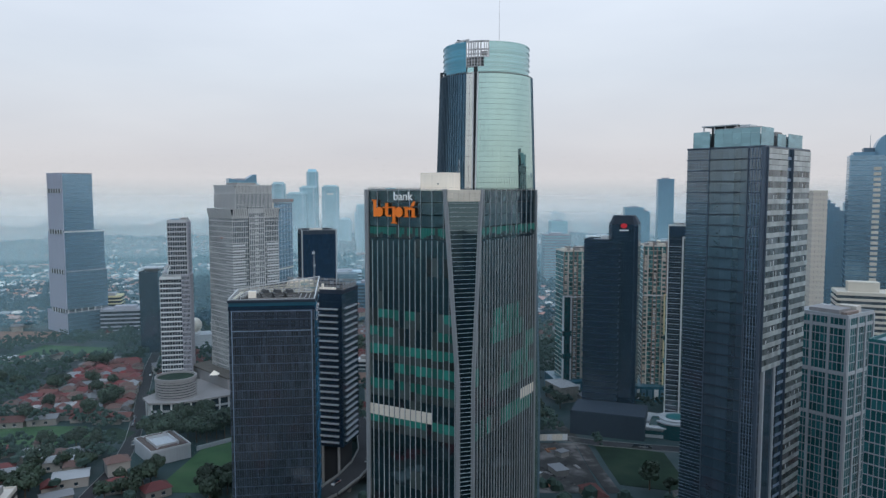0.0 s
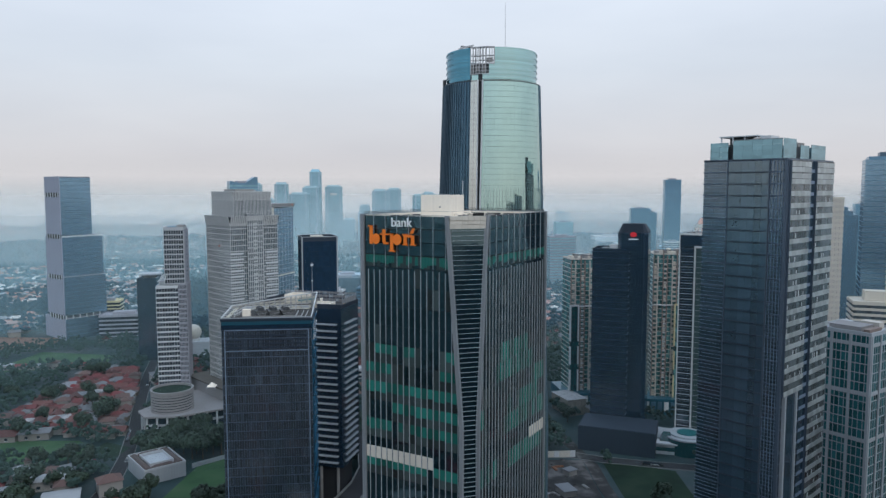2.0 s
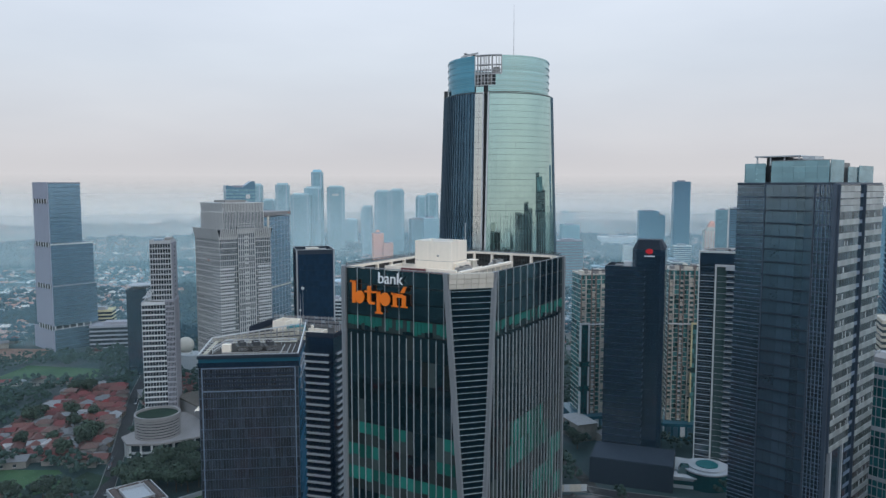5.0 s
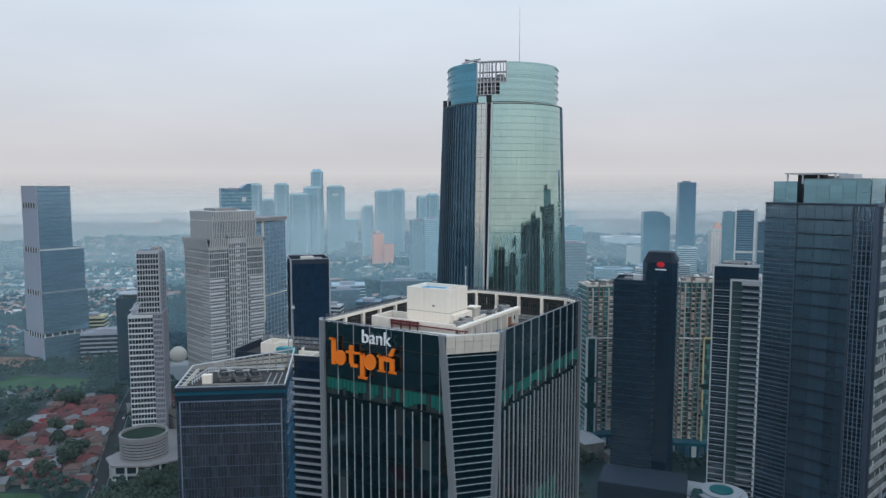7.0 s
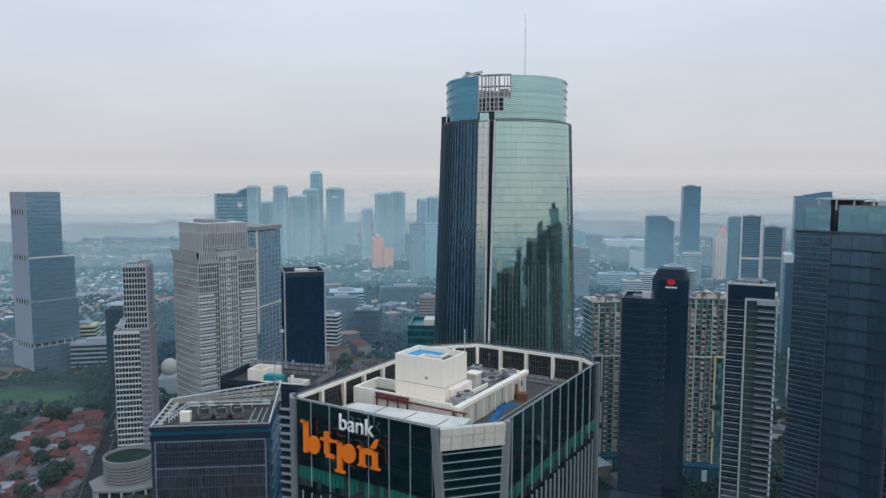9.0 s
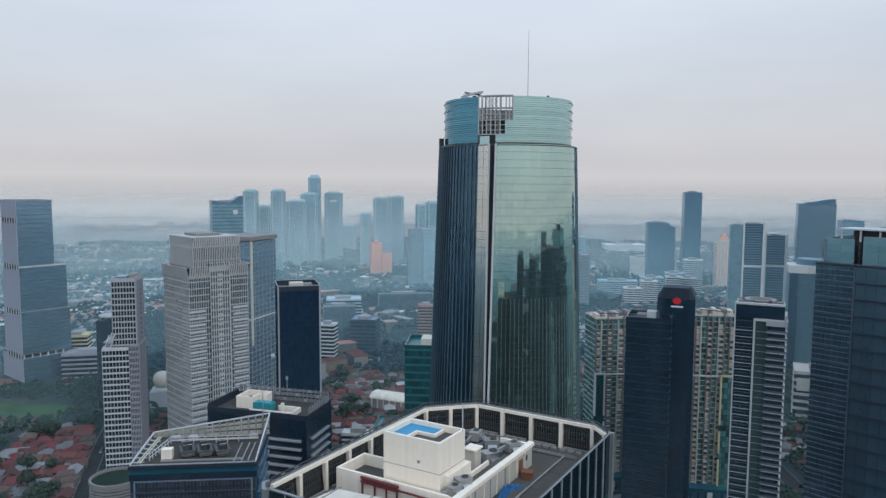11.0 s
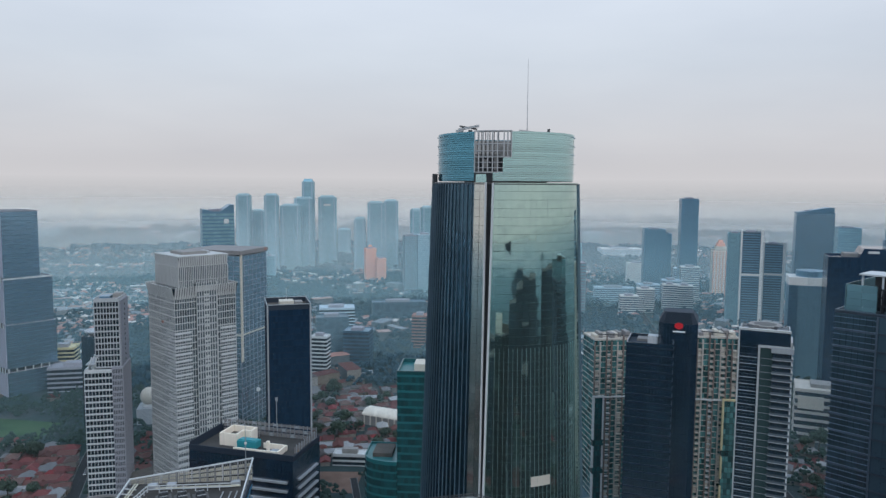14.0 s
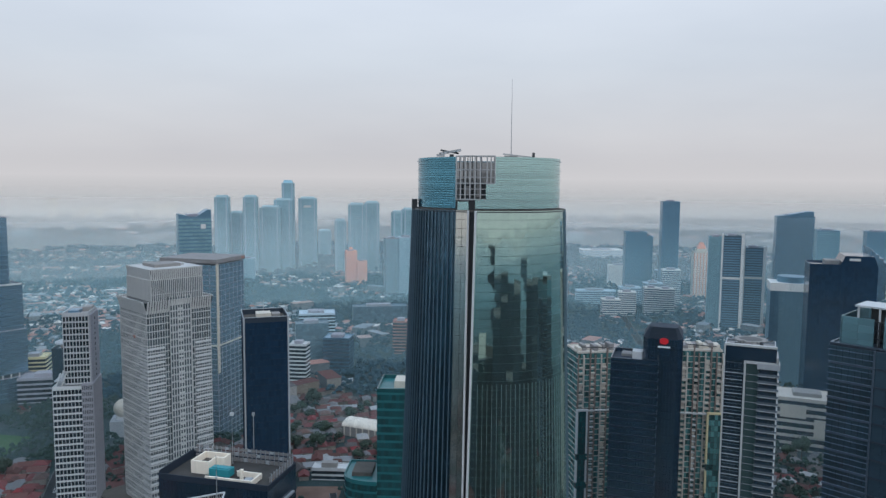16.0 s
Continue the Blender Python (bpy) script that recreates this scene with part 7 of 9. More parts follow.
# ---- mid-distance blocks: x, y, yaw, width, depth, height, glass, band, floor ----
FAR = [
    ("white_block", "white banded office block", -65, 846, -12, 17, 14, 40, M_WIN, M_WHITEC, 4.0),
    ("purple_block", "blue-violet midrise office block", -61, 940, 8, 37, 24, 43, M_DUSK, M_DUSK, 4.0),
    ("teal_midrise", "teal glass midrise block", -28, 890, -10, 28, 24, 37, M_DUSK, M_BLUEG, 4.0),
    ("grey_hall", "pale grey hospital block with rooftop rooms", -65, 1060, 5, 46, 30, 33, M_WIN, M_FARC, 4.0),
    ("brick_block", "red and white banded block", 43, 972, -8, 19, 18, 38, M_WIN, M_BRICKR, 4.0),
    ("long_blue_block", "long low blue-grey block", 18, 1170, 4, 80, 24, 22, M_DUSK, M_DUSK, 4.5),
    ("salmon_tower", "salmon pink apartment tower", -38, 1562, 10, 22, 22, 66, M_PINK, M_PINK, 3.5),
    ("salmon_tower", "salmon pink apartment tower", -17, 1558, 10, 20, 22, 46, M_PINK, M_PINK, 3.5),
    ("mauve_tower", "tall mauve-grey apartment tower", 40, 1402, 12, 24, 20, 104, M_FARG, M_MAUVE, 3.6),
    ("mauve_tower", "pale mauve apartment tower", 66, 1404, 12, 30, 20, 106, M_FARG, M_FARC, 3.6),
    ("pale_block", "pale teal distant block", -245, 1595, 0, 22, 18, 48, M_FARG, M_FARC, 4.0),
    ("white_slab", "white blank-faced block", 499, 1510, -12, 43, 20, 42, M_FARP, M_FARP, 4.0),
    ("white_flats", "plain white apartment block", 556, 1412, -15, 40, 20, 43, M_DUSK, M_FARC, 3.5),
    ("white_flats", "low white apartment block", 384, 1295, -10, 66, 22, 24, M_DUSK, M_FARC, 3.5),
    ("white_flats", "grey white apartment block", 432, 1262, -10, 34, 22, 34, M_DUSK, M_FARC, 3.5),
    ("white_flats", "grey white apartment block", 474, 1270, -10, 30, 22, 40, M_DUSK, M_FARC, 3.5),
    ("white_flats", "white balconied apartment block", 405, 1200, -12, 26, 18, 36, M_DUSK, M_FARP, 3.4),
    ("white_flats", "white balconied apartment block", 440, 1190, -14, 22, 18, 44, M_DUSK, M_FARP, 3.4),
    ("white_flats", "white balconied apartment block", 470, 1205, -12, 24, 18, 40, M_DUSK, M_FARP, 3.4),
    ("white_flats", "white balconied apartment block", 372, 1180, -10, 28, 18, 28, M_DUSK, M_FARP, 3.4),
    ("white_flats", "white balconied apartment block", 505, 1270, -14, 30, 20, 62, M_DUSK, M_FARP, 3.4),
    ("cream_tower", "cream tower with a stepped pinkish crown", 592, 1345, -15, 28, 24, 84, M_MISTY, M_CREAM, 3.5),
    ("flat_hall", "long pale factory hall", 646, 2080, -5, 114, 60, 20, M_FARC, M_FARP, 6.0),
    ("billboard_block", "beige and blue shopping block with blank hoardings", 350, 640, -28, 44, 30, 40, M_NAVY, M_BEIGE, 6.0),
    ("white_school", "white school block with dark open galleries", -19, 606, -8, 24, 10, 7.2, M_WIN, M_WHITEC, 3.6),
    ("blue_slab_tower", "slender blue glass slab tower", 526, 1332, -12, 29, 24, 174, M_BLUEG, M_BLUEG, 4.0),
    ("blue_tower", "deep blue glass office tower", 470, 1346, -12, 36, 28, 120, M_BLUEG, M_BLUEG, 4.0),
    ("blue_tower", "deep blue glass tower wing", 494, 1356, -12, 20, 24, 112, M_BLUEG, M_BLUEG, 4.0),
    ("glass_flats", "pale blue balcony tower", 495, 1096, -22, 18, 20, 130, M_FARG, M_FARG, 3.5),
    ("glass_flats", "blue balcony tower with white edges", 515, 1088, -22, 26, 20, 132, M_BLUEG, M_DUSK, 3.5),
    ("glass_flats", "blue balcony tower with white edges", 550, 1092, -22, 26, 22, 115, M_BLUEG, M_DUSK, 3.5),
    ("slant_tower", "broad blue tower with a slanting top", 578, 1042, -24, 46, 30, 162, M_SLAB, M_SLAB, 4.2),
    ("belted_tower", "blue banded tower with a pale belt", 434, 806, -24, 42, 30, 104, M_BLUEG, M_BLUEG, 4.0),
    ("indigo_tower", "dark indigo glass tower with an arched crest", 405, 690, -26, 50, 34, 138, M_NAVYB, M_NAVYB, 4.0),
    ("blue_tower", "distant blue glass tower", 801, 1305, -20, 36, 28, 126, M_FARG, M_BLUEG, 4.0),
    ("cream_slab", "slim cream flank tower", 489, 765, -26, 14, 22, 135, M_WIN, M_CREAM, 4.0),
    ("blue_tower", "distant pale blue glass tower", 822, 1206, -25, 34, 28, 130, M_BLUEG, M_BLUEG, 4.0),
    ("crested_tower", "blue-grey tower with a notched crest", -189, 935, 20, 34, 26, 164, M_FARG, M_BLUEG, 4.0),
    ("dark_slab", "dark teal slab block behind the hotel", -226, 694, 5, 17, 26, 75, M_NAVY, M_NAVY, 4.0),
    # skyline and horizon towers: haze is painted into their pale materials
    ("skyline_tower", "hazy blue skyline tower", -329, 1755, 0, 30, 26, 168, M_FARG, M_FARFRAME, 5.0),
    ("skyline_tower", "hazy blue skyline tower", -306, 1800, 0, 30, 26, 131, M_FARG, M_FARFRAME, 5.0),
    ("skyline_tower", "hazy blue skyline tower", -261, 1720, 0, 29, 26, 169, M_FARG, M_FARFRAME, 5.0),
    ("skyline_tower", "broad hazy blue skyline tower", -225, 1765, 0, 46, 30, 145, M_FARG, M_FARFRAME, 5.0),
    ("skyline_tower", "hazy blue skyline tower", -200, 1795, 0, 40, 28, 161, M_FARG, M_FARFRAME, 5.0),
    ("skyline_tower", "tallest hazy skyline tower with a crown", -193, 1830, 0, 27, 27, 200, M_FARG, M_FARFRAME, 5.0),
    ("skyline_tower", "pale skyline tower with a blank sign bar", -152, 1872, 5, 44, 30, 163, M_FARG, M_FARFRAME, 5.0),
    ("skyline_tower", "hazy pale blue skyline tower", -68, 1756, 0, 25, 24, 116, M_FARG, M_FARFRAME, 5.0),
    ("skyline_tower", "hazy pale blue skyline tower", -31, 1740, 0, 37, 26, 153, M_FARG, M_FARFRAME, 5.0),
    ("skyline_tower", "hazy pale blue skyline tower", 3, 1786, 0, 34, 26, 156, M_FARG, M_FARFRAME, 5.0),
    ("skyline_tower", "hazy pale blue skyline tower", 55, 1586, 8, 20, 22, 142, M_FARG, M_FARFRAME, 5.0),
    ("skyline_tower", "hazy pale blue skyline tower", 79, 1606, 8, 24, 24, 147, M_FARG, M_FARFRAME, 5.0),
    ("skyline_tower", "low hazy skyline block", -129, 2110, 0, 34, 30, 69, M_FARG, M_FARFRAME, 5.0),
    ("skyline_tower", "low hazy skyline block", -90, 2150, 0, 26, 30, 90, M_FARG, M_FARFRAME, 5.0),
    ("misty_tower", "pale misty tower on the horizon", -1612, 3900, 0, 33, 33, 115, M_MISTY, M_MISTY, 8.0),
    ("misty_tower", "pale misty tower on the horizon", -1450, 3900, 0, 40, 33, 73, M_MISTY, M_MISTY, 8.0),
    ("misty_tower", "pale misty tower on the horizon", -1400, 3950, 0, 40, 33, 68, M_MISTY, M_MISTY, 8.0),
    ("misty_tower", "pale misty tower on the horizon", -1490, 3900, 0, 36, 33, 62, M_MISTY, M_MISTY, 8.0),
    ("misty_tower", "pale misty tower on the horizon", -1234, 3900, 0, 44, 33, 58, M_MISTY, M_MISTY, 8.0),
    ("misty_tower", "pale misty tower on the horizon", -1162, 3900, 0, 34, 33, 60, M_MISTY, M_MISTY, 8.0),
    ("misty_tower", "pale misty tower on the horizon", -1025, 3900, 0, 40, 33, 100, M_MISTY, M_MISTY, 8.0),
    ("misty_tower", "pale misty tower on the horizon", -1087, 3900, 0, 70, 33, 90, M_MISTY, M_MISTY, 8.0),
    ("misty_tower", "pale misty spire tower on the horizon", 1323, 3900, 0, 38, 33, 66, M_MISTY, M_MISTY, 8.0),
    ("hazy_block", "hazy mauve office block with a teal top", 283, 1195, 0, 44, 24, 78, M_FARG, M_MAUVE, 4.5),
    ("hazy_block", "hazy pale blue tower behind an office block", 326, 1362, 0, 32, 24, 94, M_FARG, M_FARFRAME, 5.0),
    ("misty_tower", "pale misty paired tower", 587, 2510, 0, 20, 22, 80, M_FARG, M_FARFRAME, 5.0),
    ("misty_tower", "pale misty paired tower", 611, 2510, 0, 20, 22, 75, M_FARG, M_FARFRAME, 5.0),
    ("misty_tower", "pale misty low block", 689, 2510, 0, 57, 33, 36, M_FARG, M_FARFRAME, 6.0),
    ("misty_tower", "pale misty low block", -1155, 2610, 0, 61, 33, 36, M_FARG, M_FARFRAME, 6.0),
    ("yellow_block", "yellow low block beside the slab tower", -321, 845, 8, 23, 20, 31, M_WIN, M_YELLOW, 4.0),
    ("low_annex", "long low grey annex", -290, 806, 8, 50, 24, 22, M_WIN, M_MAUVE, 4.5),
    ("small_block", "small beige office block", -182, 332, 10, 14, 16, 11, M_WIN, M_BEIGE, 3.6),
]
crests = {}
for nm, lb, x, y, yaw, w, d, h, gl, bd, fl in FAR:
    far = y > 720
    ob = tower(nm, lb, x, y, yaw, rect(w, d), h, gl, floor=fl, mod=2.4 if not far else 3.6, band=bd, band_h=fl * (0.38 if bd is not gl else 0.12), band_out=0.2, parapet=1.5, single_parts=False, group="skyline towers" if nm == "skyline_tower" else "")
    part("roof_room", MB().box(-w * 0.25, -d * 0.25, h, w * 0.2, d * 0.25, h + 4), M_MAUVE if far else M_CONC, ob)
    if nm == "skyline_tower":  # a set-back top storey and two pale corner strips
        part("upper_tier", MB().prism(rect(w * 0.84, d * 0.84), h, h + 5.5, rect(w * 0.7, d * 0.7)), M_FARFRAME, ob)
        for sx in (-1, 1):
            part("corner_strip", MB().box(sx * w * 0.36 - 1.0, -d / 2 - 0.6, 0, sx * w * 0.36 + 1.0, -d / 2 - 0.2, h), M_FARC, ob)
    crests.setdefault(nm, []).append(ob)
ob = crests["crested_tower"][0]
part("crest", MB().prism([(-17, -13), (0, -13), (0, 13), (-17, 13)], 164, 168, [(-17, -13), (-15, -13), (-15, 13), (-17, 13)]), M_BLUEG, ob)
part("crest", MB().prism([(0, -13), (17, -13), (17, 13), (0, 13)], 164, 173, [(13, -13), (17, -13), (17, 13), (13, 13)]), M_BLUEG, ob)
part("sign_mark", MB().box(6, -13.6, 152, 11, -13.3, 157), M_FARP, ob)
ob = crests["slant_tower"][0]
part("slanting_top", MB().prism(rect(46.4, 30.4), 162, 163), M_BLUEG, ob)
part("slanting_top", MB().prism([(-22, -14), (22, -14), (22, 14), (-22, 14)], 163, 170, [(14, -14), (22, -14), (22, 14), (14, 14)]), M_BLUEG, ob)
ob = crests["dark_slab"][0]
part("helipad", MB().tube(2, -4, 79.2, 80.2, 10.5, n=28), M_GREY, ob, "pale round helipad deck")
part("helipad_stem", MB().tube(2, -4, 75, 79.2, 3.0, 6.0, 16), M_CONC, ob)
ob = crests["belted_tower"][0]
part("pale_belt", MB().prism(grown(rect(42, 30), 0.6), 99, 107), M_FARP, ob)
part("upper_drum", MB().tube(0, 0, 107, 113, 14, n=20), M_BLUEG, ob)
ob = crests["indigo_tower"][0]
part("crest", MB().prism([(-3, -17), (25, -17), (25, 17), (-3, 17)], 138, 147, [(1, -17), (22, -17), (22, 17), (1, 17)]), M_NAVYB, ob)
part("sign_bar", MB().box(4, -17.4, 143, 12, -17.1, 145), M_FARP, ob)
ob = crests["skyline_tower"][5]
part("crown", MB().prism(rect(24, 24), 200, 208, rect(17, 17)), M_FARG, ob)
part("sign_bar", MB().box(-9, -15.6, 143, 7, -15.2, 148), M_FARP, crests["skyline_tower"][6])
ob = crests["cream_tower"][0]
for k_, (w_, z0_, z1_) in enumerate(((20, 84, 91), (14, 91, 97), (8, 97, 102))):
    part("crown_tier", MB().prism(rect(w_, w_ * 0.85), z0_, z1_, rect(w_ * 0.9, w_ * 0.76)), M_PINK if k_ else M_CREAM, ob)
for k_ in range(6):
    part("pilaster", MB().box(-13.5 + 5.2 * k_, -12.9, 0, -12.3 + 5.2 * k_, -12.2, 84), M_PINK, ob)
for g_, sgn in (("glass_flats", -1), ("glass_flats", 1)):
    for ob in crests[g_][1:]:
        if sgn > 0:
            part("pale_belt", MB().box(-13.2, -10.9 - (1.0 if ob.location.x > 530 else 0), 72, 13.2, -10.1, 75), M_FARP, ob)
        part("white_edge", MB().box(sgn * 13 - 1.2, -11.5, 0, sgn * 13 + (2.6 if sgn > 0 else 1.2), -9.5, 137 if ob.location.x < 530 else 119), M_FARP, ob)
ob = crests["billboard_block"][0]
part("hoarding", MB().box(-20, -16.2, 26, -2, -15.6, 36), M_CREAM, ob, "blank pale hoarding")
part("hoarding", MB().box(4, -16.2, 12, 16, -15.6, 26), M_CREAM, ob, "blank pale hoarding")
part("hoarding", MB().box(17, -16.2, 14, 21, -15.6, 22), M_BRICKR, ob, "dull red hoarding")
ob = crests["salmon_tower"][0]
part("crown", MB().prism(rect(12, 12), 66, 74, rect(5, 5)), M_PINK, ob)

# mosque
mq = thing("mosque", "white mosque with a pale dome and minaret", "mosque", -191, 706, 0, 10)
part("hall", MB().box(-9, -10, 0, 21, 10, 13), M_GREY, mq)
dome = MB()
ringz = [(21 - 7.5 * math.cos(math.pi * (k + 1.5) / 10), 7.5 * math.sin(math.pi * (k + 1.5) / 10)) for k in range(9)]
for k, (z, r) in enumerate(ringz):
    for j in range(24):
        a = 2 * math.pi * j / 24
        dome.v.append((r * math.cos(a), r * math.sin(a), z))
        if k:
            i = 24 * (k - 1)
            dome.f.append((i + j, i + (j + 1) % 24, i + 24 + (j + 1) % 24, i + 24 + j))
dome.f.append(tuple(range(24 * 8, 24 * 9)))
part("dome", dome, M_CREAM, mq, "pale ribbed dome")
part("drum", MB().tube(0, 0, 13, 15, 6, n=24), M_WHITEC, mq)
part("minaret", MB().tube(17, 0, 13, 27, 1.6, 1.2, 12), M_WHITEC, mq)
part("minaret_gallery", MB().tube(17, 0, 22, 23.2, 2.3, 2.3, 12), M_WHITEC, mq)
part("minaret_cap", MB().tube(17, 0, 27, 31, 1.4, 0.1, 12), M_CREAM, mq)


# pale vaulted hall among the red roofs
hall = thing("vaulted_hall", "cream hall with a shallow vaulted roof", "hall", 3.8, 689.5, 0, -28)
part("wall", MB().box(-16, -9, 0, 16, 9, 8), M_TAUPE, hall)
vault = MB()
ARC = [(9.6 * math.cos(math.pi * k / 10), 8 + 4.2 * math.sin(math.pi * k / 10)) for k in range(11)]
for (y0, z0), (y1, z1) in zip(ARC, ARC[1:]):
    vault.face((-16.6, y0, z0), (-16.6, y1, z1), (16.6, y1, z1), (16.6, y0, z0))
for x in (-16.6, 16.6):
    ends = [(x, y, z) for y, z in ARC]
    vault.face(*(ends if x > 0 else ends[::-1]))
part("vaulted_roof", vault, M_SHEET, hall, "stained cream sheet vault")
for k in range(6):
    part("wall_pier", MB().box(-15 + 5.6 * k, -9.4, 0, -14 + 5.6 * k, -9, 8), M_CREAM, hall)


# ---- roads, lawns and open ground ----
def strip(name, pts, width, material, label, category, z=0.1, th=0.14, kerb=True):
    """A road or path along a line, with raised kerbs at its edges."""
    mb, kb = MB(), MB()
    vs = [Vector(p) for p in pts]
    nor = []
    for k in range(len(vs)):
        d = (vs[min(k + 1, len(vs) - 1)] - vs[max(k - 1, 0)]).normalized()
        nor.append(Vector((-d.y, d.x)))
    for k in range(len(vs) - 1):
        a, b, na, nb = vs[k], vs[k + 1], nor[k] * width / 2, nor[k + 1] * width / 2
        mb.prism([tuple(a - na), tuple(b - nb), tuple(b + nb), tuple(a + na)], z - th, z)
        if kerb:
            for s in (-1, 1):
                o, i_ = (1 + 0.7 / width), 1.0
                q = [tuple(a + na * s * i_), tuple(b + nb * s * i_), tuple(b + nb * s * o), tuple(a + na * s * o)]
                kb.prism(q if s < 0 else q[::-1], z - th, z + 0.16)
    root = thing(name, label, category, kind="structure")
    part("surface", mb, material, root)
    if kerb:
        part("kerb", kb, M_KERB, root)
    return root


strip("road", [(-150, 330), (-150, 395), (-157, 437), (-172, 495), (-188, 551), (-207, 623), (-224, 700), (-250, 800)], 8, M_ASPH, "grey asphalt side road through the low houses", "road")
strip("road", [(60, 424), (105, 421), (122, 412), (150, 402), (185, 392), (240, 370)], 9, M_ASPH, "curved asphalt street below the dark towers", "road", z=0.14)
strip("road", [(112, 340), (112, 375), (114, 405), (112, 420), (104, 480), (100, 620), (92, 800)], 7, M_DIRT, "muddy track beside the building site", "road", z=0.17, kerb=False)
strip("road", [(-60, 430), (-20, 470), (-8, 520), (-16, 580)], 4.2, M_ASPH, "narrow asphalt street among red roofs", "road", z=0.20)
strip("road", [(270, 420), (258, 520), (275, 640), (330, 900), (420, 1300)], 10, M_ASPH, "broad asphalt avenue", "road", z=0.23)
ramp = thing("elevated_road", "curving elevated concrete ramp beside the bank tower", "road", kind="structure")
RP = [(-40, 322), (-30, 334), (-21, 352), (-15, 370), (-12, 390), (-14, 415), (-22, 445)]
deck, walls = MB(), MB()
for (ax, ay), (bx, by) in zip(RP, RP[1:]):
    a, b = Vector((ax, ay)), Vector((bx, by))
    d = (b - a).normalized()
    n = Vector((-d.y, d.x)) * 6
    deck.prism([tuple(a - n), tuple(b - n), tuple(b + n), tuple(a + n)], 6.4, 7.6)
    for s in (-1, 1):
        q = [tuple(a + n * s), tuple(b + n * s), tuple(b + n * s * 0.93), tuple(a + n * s * 0.93)]
        walls.prism(q if s > 0 else q[::-1], 7.6, 8.8)
    part("pier", MB().tube(ax, ay, 0, 6.4, 0.9, n=12), M_CONC, ramp)
part("deck", deck, M_ASPH, ramp)
part("side_wall", walls, M_KERB, ramp, "pale concrete side wall")
sheet("lawn", [(118, 350), (152, 336), (158, 392), (140, 402), (121, 406)], 0.16, M_LAWN, "rough vacant lawn darkened for tower shade", "lawn")
sheet("lawn", [(-262, 432), (-196, 428), (-178, 446), (-196, 466), (-268, 470)], 0.16, M_FIELD, "open green field among trees", "lawn")
sheet("lawn", [(-184, 440), (-163, 434), (-160, 452), (-178, 462)], 0.16, M_LAWN, "small green lot beside the road", "lawn")
sheet("lawn", [(-120, 358), (-96, 356), (-74, 398), (-76, 448), (-98, 440), (-110, 424)], 0.16, M_FIELD, "long mown lawn behind a wall", "lawn")
sheet("building_site", [(66, 344), (106, 340), (108, 372), (110, 412), (68, 416)], 0.16, M_DIRT, "bare muddy building site", "ground")
sheet("lawn", [(-352, 640), (-262, 662), (-258, 702), (-340, 722)], 0.16, M_FIELD, "open grassy park clearing among trees", "lawn")
sheet("brown_lot", [(-44, 560), (-14, 556), (-10, 590), (-40, 592)], 0.16, M_BROWN, "bare brown earth lot", "ground")
sheet("bare_field", [(-420, 720), (-345, 745), (-350, 790), (-440, 800)], 0.16, M_BROWN, "bare brown field with pale tracks", "ground")

# hedge wall along the lawn
single("garden_wall", MB().prism([(-113, 416), (-77, 446), (-77.4, 446.4), (-113.4, 416.4)], 0, 2.6), M_GREY, "long pale garden wall beside the lawn", "wall")

# ---- where nothing loose may stand ----
KEEP_OUT = [(18, 192, 30), (41, 301, 30), (144, 278, 32), (-51, 319, 24), (-40, 377, 28), (-157, 539, 20), (-146, 489, 22), (-110, 510, 36), (-108, 541, 44), (-125, 714, 34), (-58, 578, 24), (-343, 805, 52),
            (146, 460, 26), (152, 428, 26), (131, 436, 22), (140, 424, 22), (165, 390, 16), (160, 350, 12), (191, 443, 20), (176, 420, 14), (140, 528, 24), (196, 508, 24), (30, 470, 24), (4, 472, 20), (214, 326, 22), (195, 255, 16), (345, 490, 28), (388, 552, 28), (302, 486, 16),
            (450, 700, 24), (-191, 706, 24), (-131, 410, 18), (-18, 350, 14), (-25, 334, 12), (-14, 385, 12), (3.8, 689.5, 19)]
KEEP_OUT += [(x, y, w * 0.75) for x, y, w in ((22, -110, 16), (70, -60, 34), (130, 10, 36), (185, 90, 46), (240, 165, 44), (300, 60, 40), (180, -220, 40), (-160, -60, 34), (-40, -160, 34))]
KEEP_OUT += [(x, y, 0.5 * math.hypot(w, d) + 2) for _, _, x, y, _, w, d, *_ in FAR]
ROADS = [((-150, 330), (-150, 395)), ((-150, 395), (-157, 437)), ((-157, 437), (-188, 551)), ((-188, 551), (-207, 623)), ((-207, 623), (-250, 800)), ((60, 424), (122, 412)), ((122, 412), (240, 370)), ((112, 340), (112, 420)),
         ((112, 420), (92, 800)), ((-60, 430), (-8, 520)), ((-8, 520), (-16, 580)), ((270, 420), (258, 520)), ((258, 520), (330, 900)), ((330, 900), (420, 1300)), ((-40, 322), (-12, 390)), ((-12, 390), (-22, 445))]
OPEN = [[(118, 350), (152, 336), (158, 392), (140, 402), (121, 406)], [(-262, 432), (-196, 428), (-178, 446), (-196, 466), (-268, 470)], [(-184, 440), (-163, 434), (-160, 452), (-178, 462)], [(-120, 358), (-96, 356), (-74, 398), (-76, 448), (-98, 440), (-110, 424)],
        [(66, 344), (106, 340), (108, 372), (110, 412), (68, 416)], [(-44, 560), (-14, 556), (-10, 590), (-40, 592)], [(-128, 332), (-92, 332), (-94, 360), (-122, 362)], [(-352, 640), (-262, 662), (-258, 702), (-340, 722)], [(-420, 720), (-345, 745), (-350, 790), (-440, 800)]]


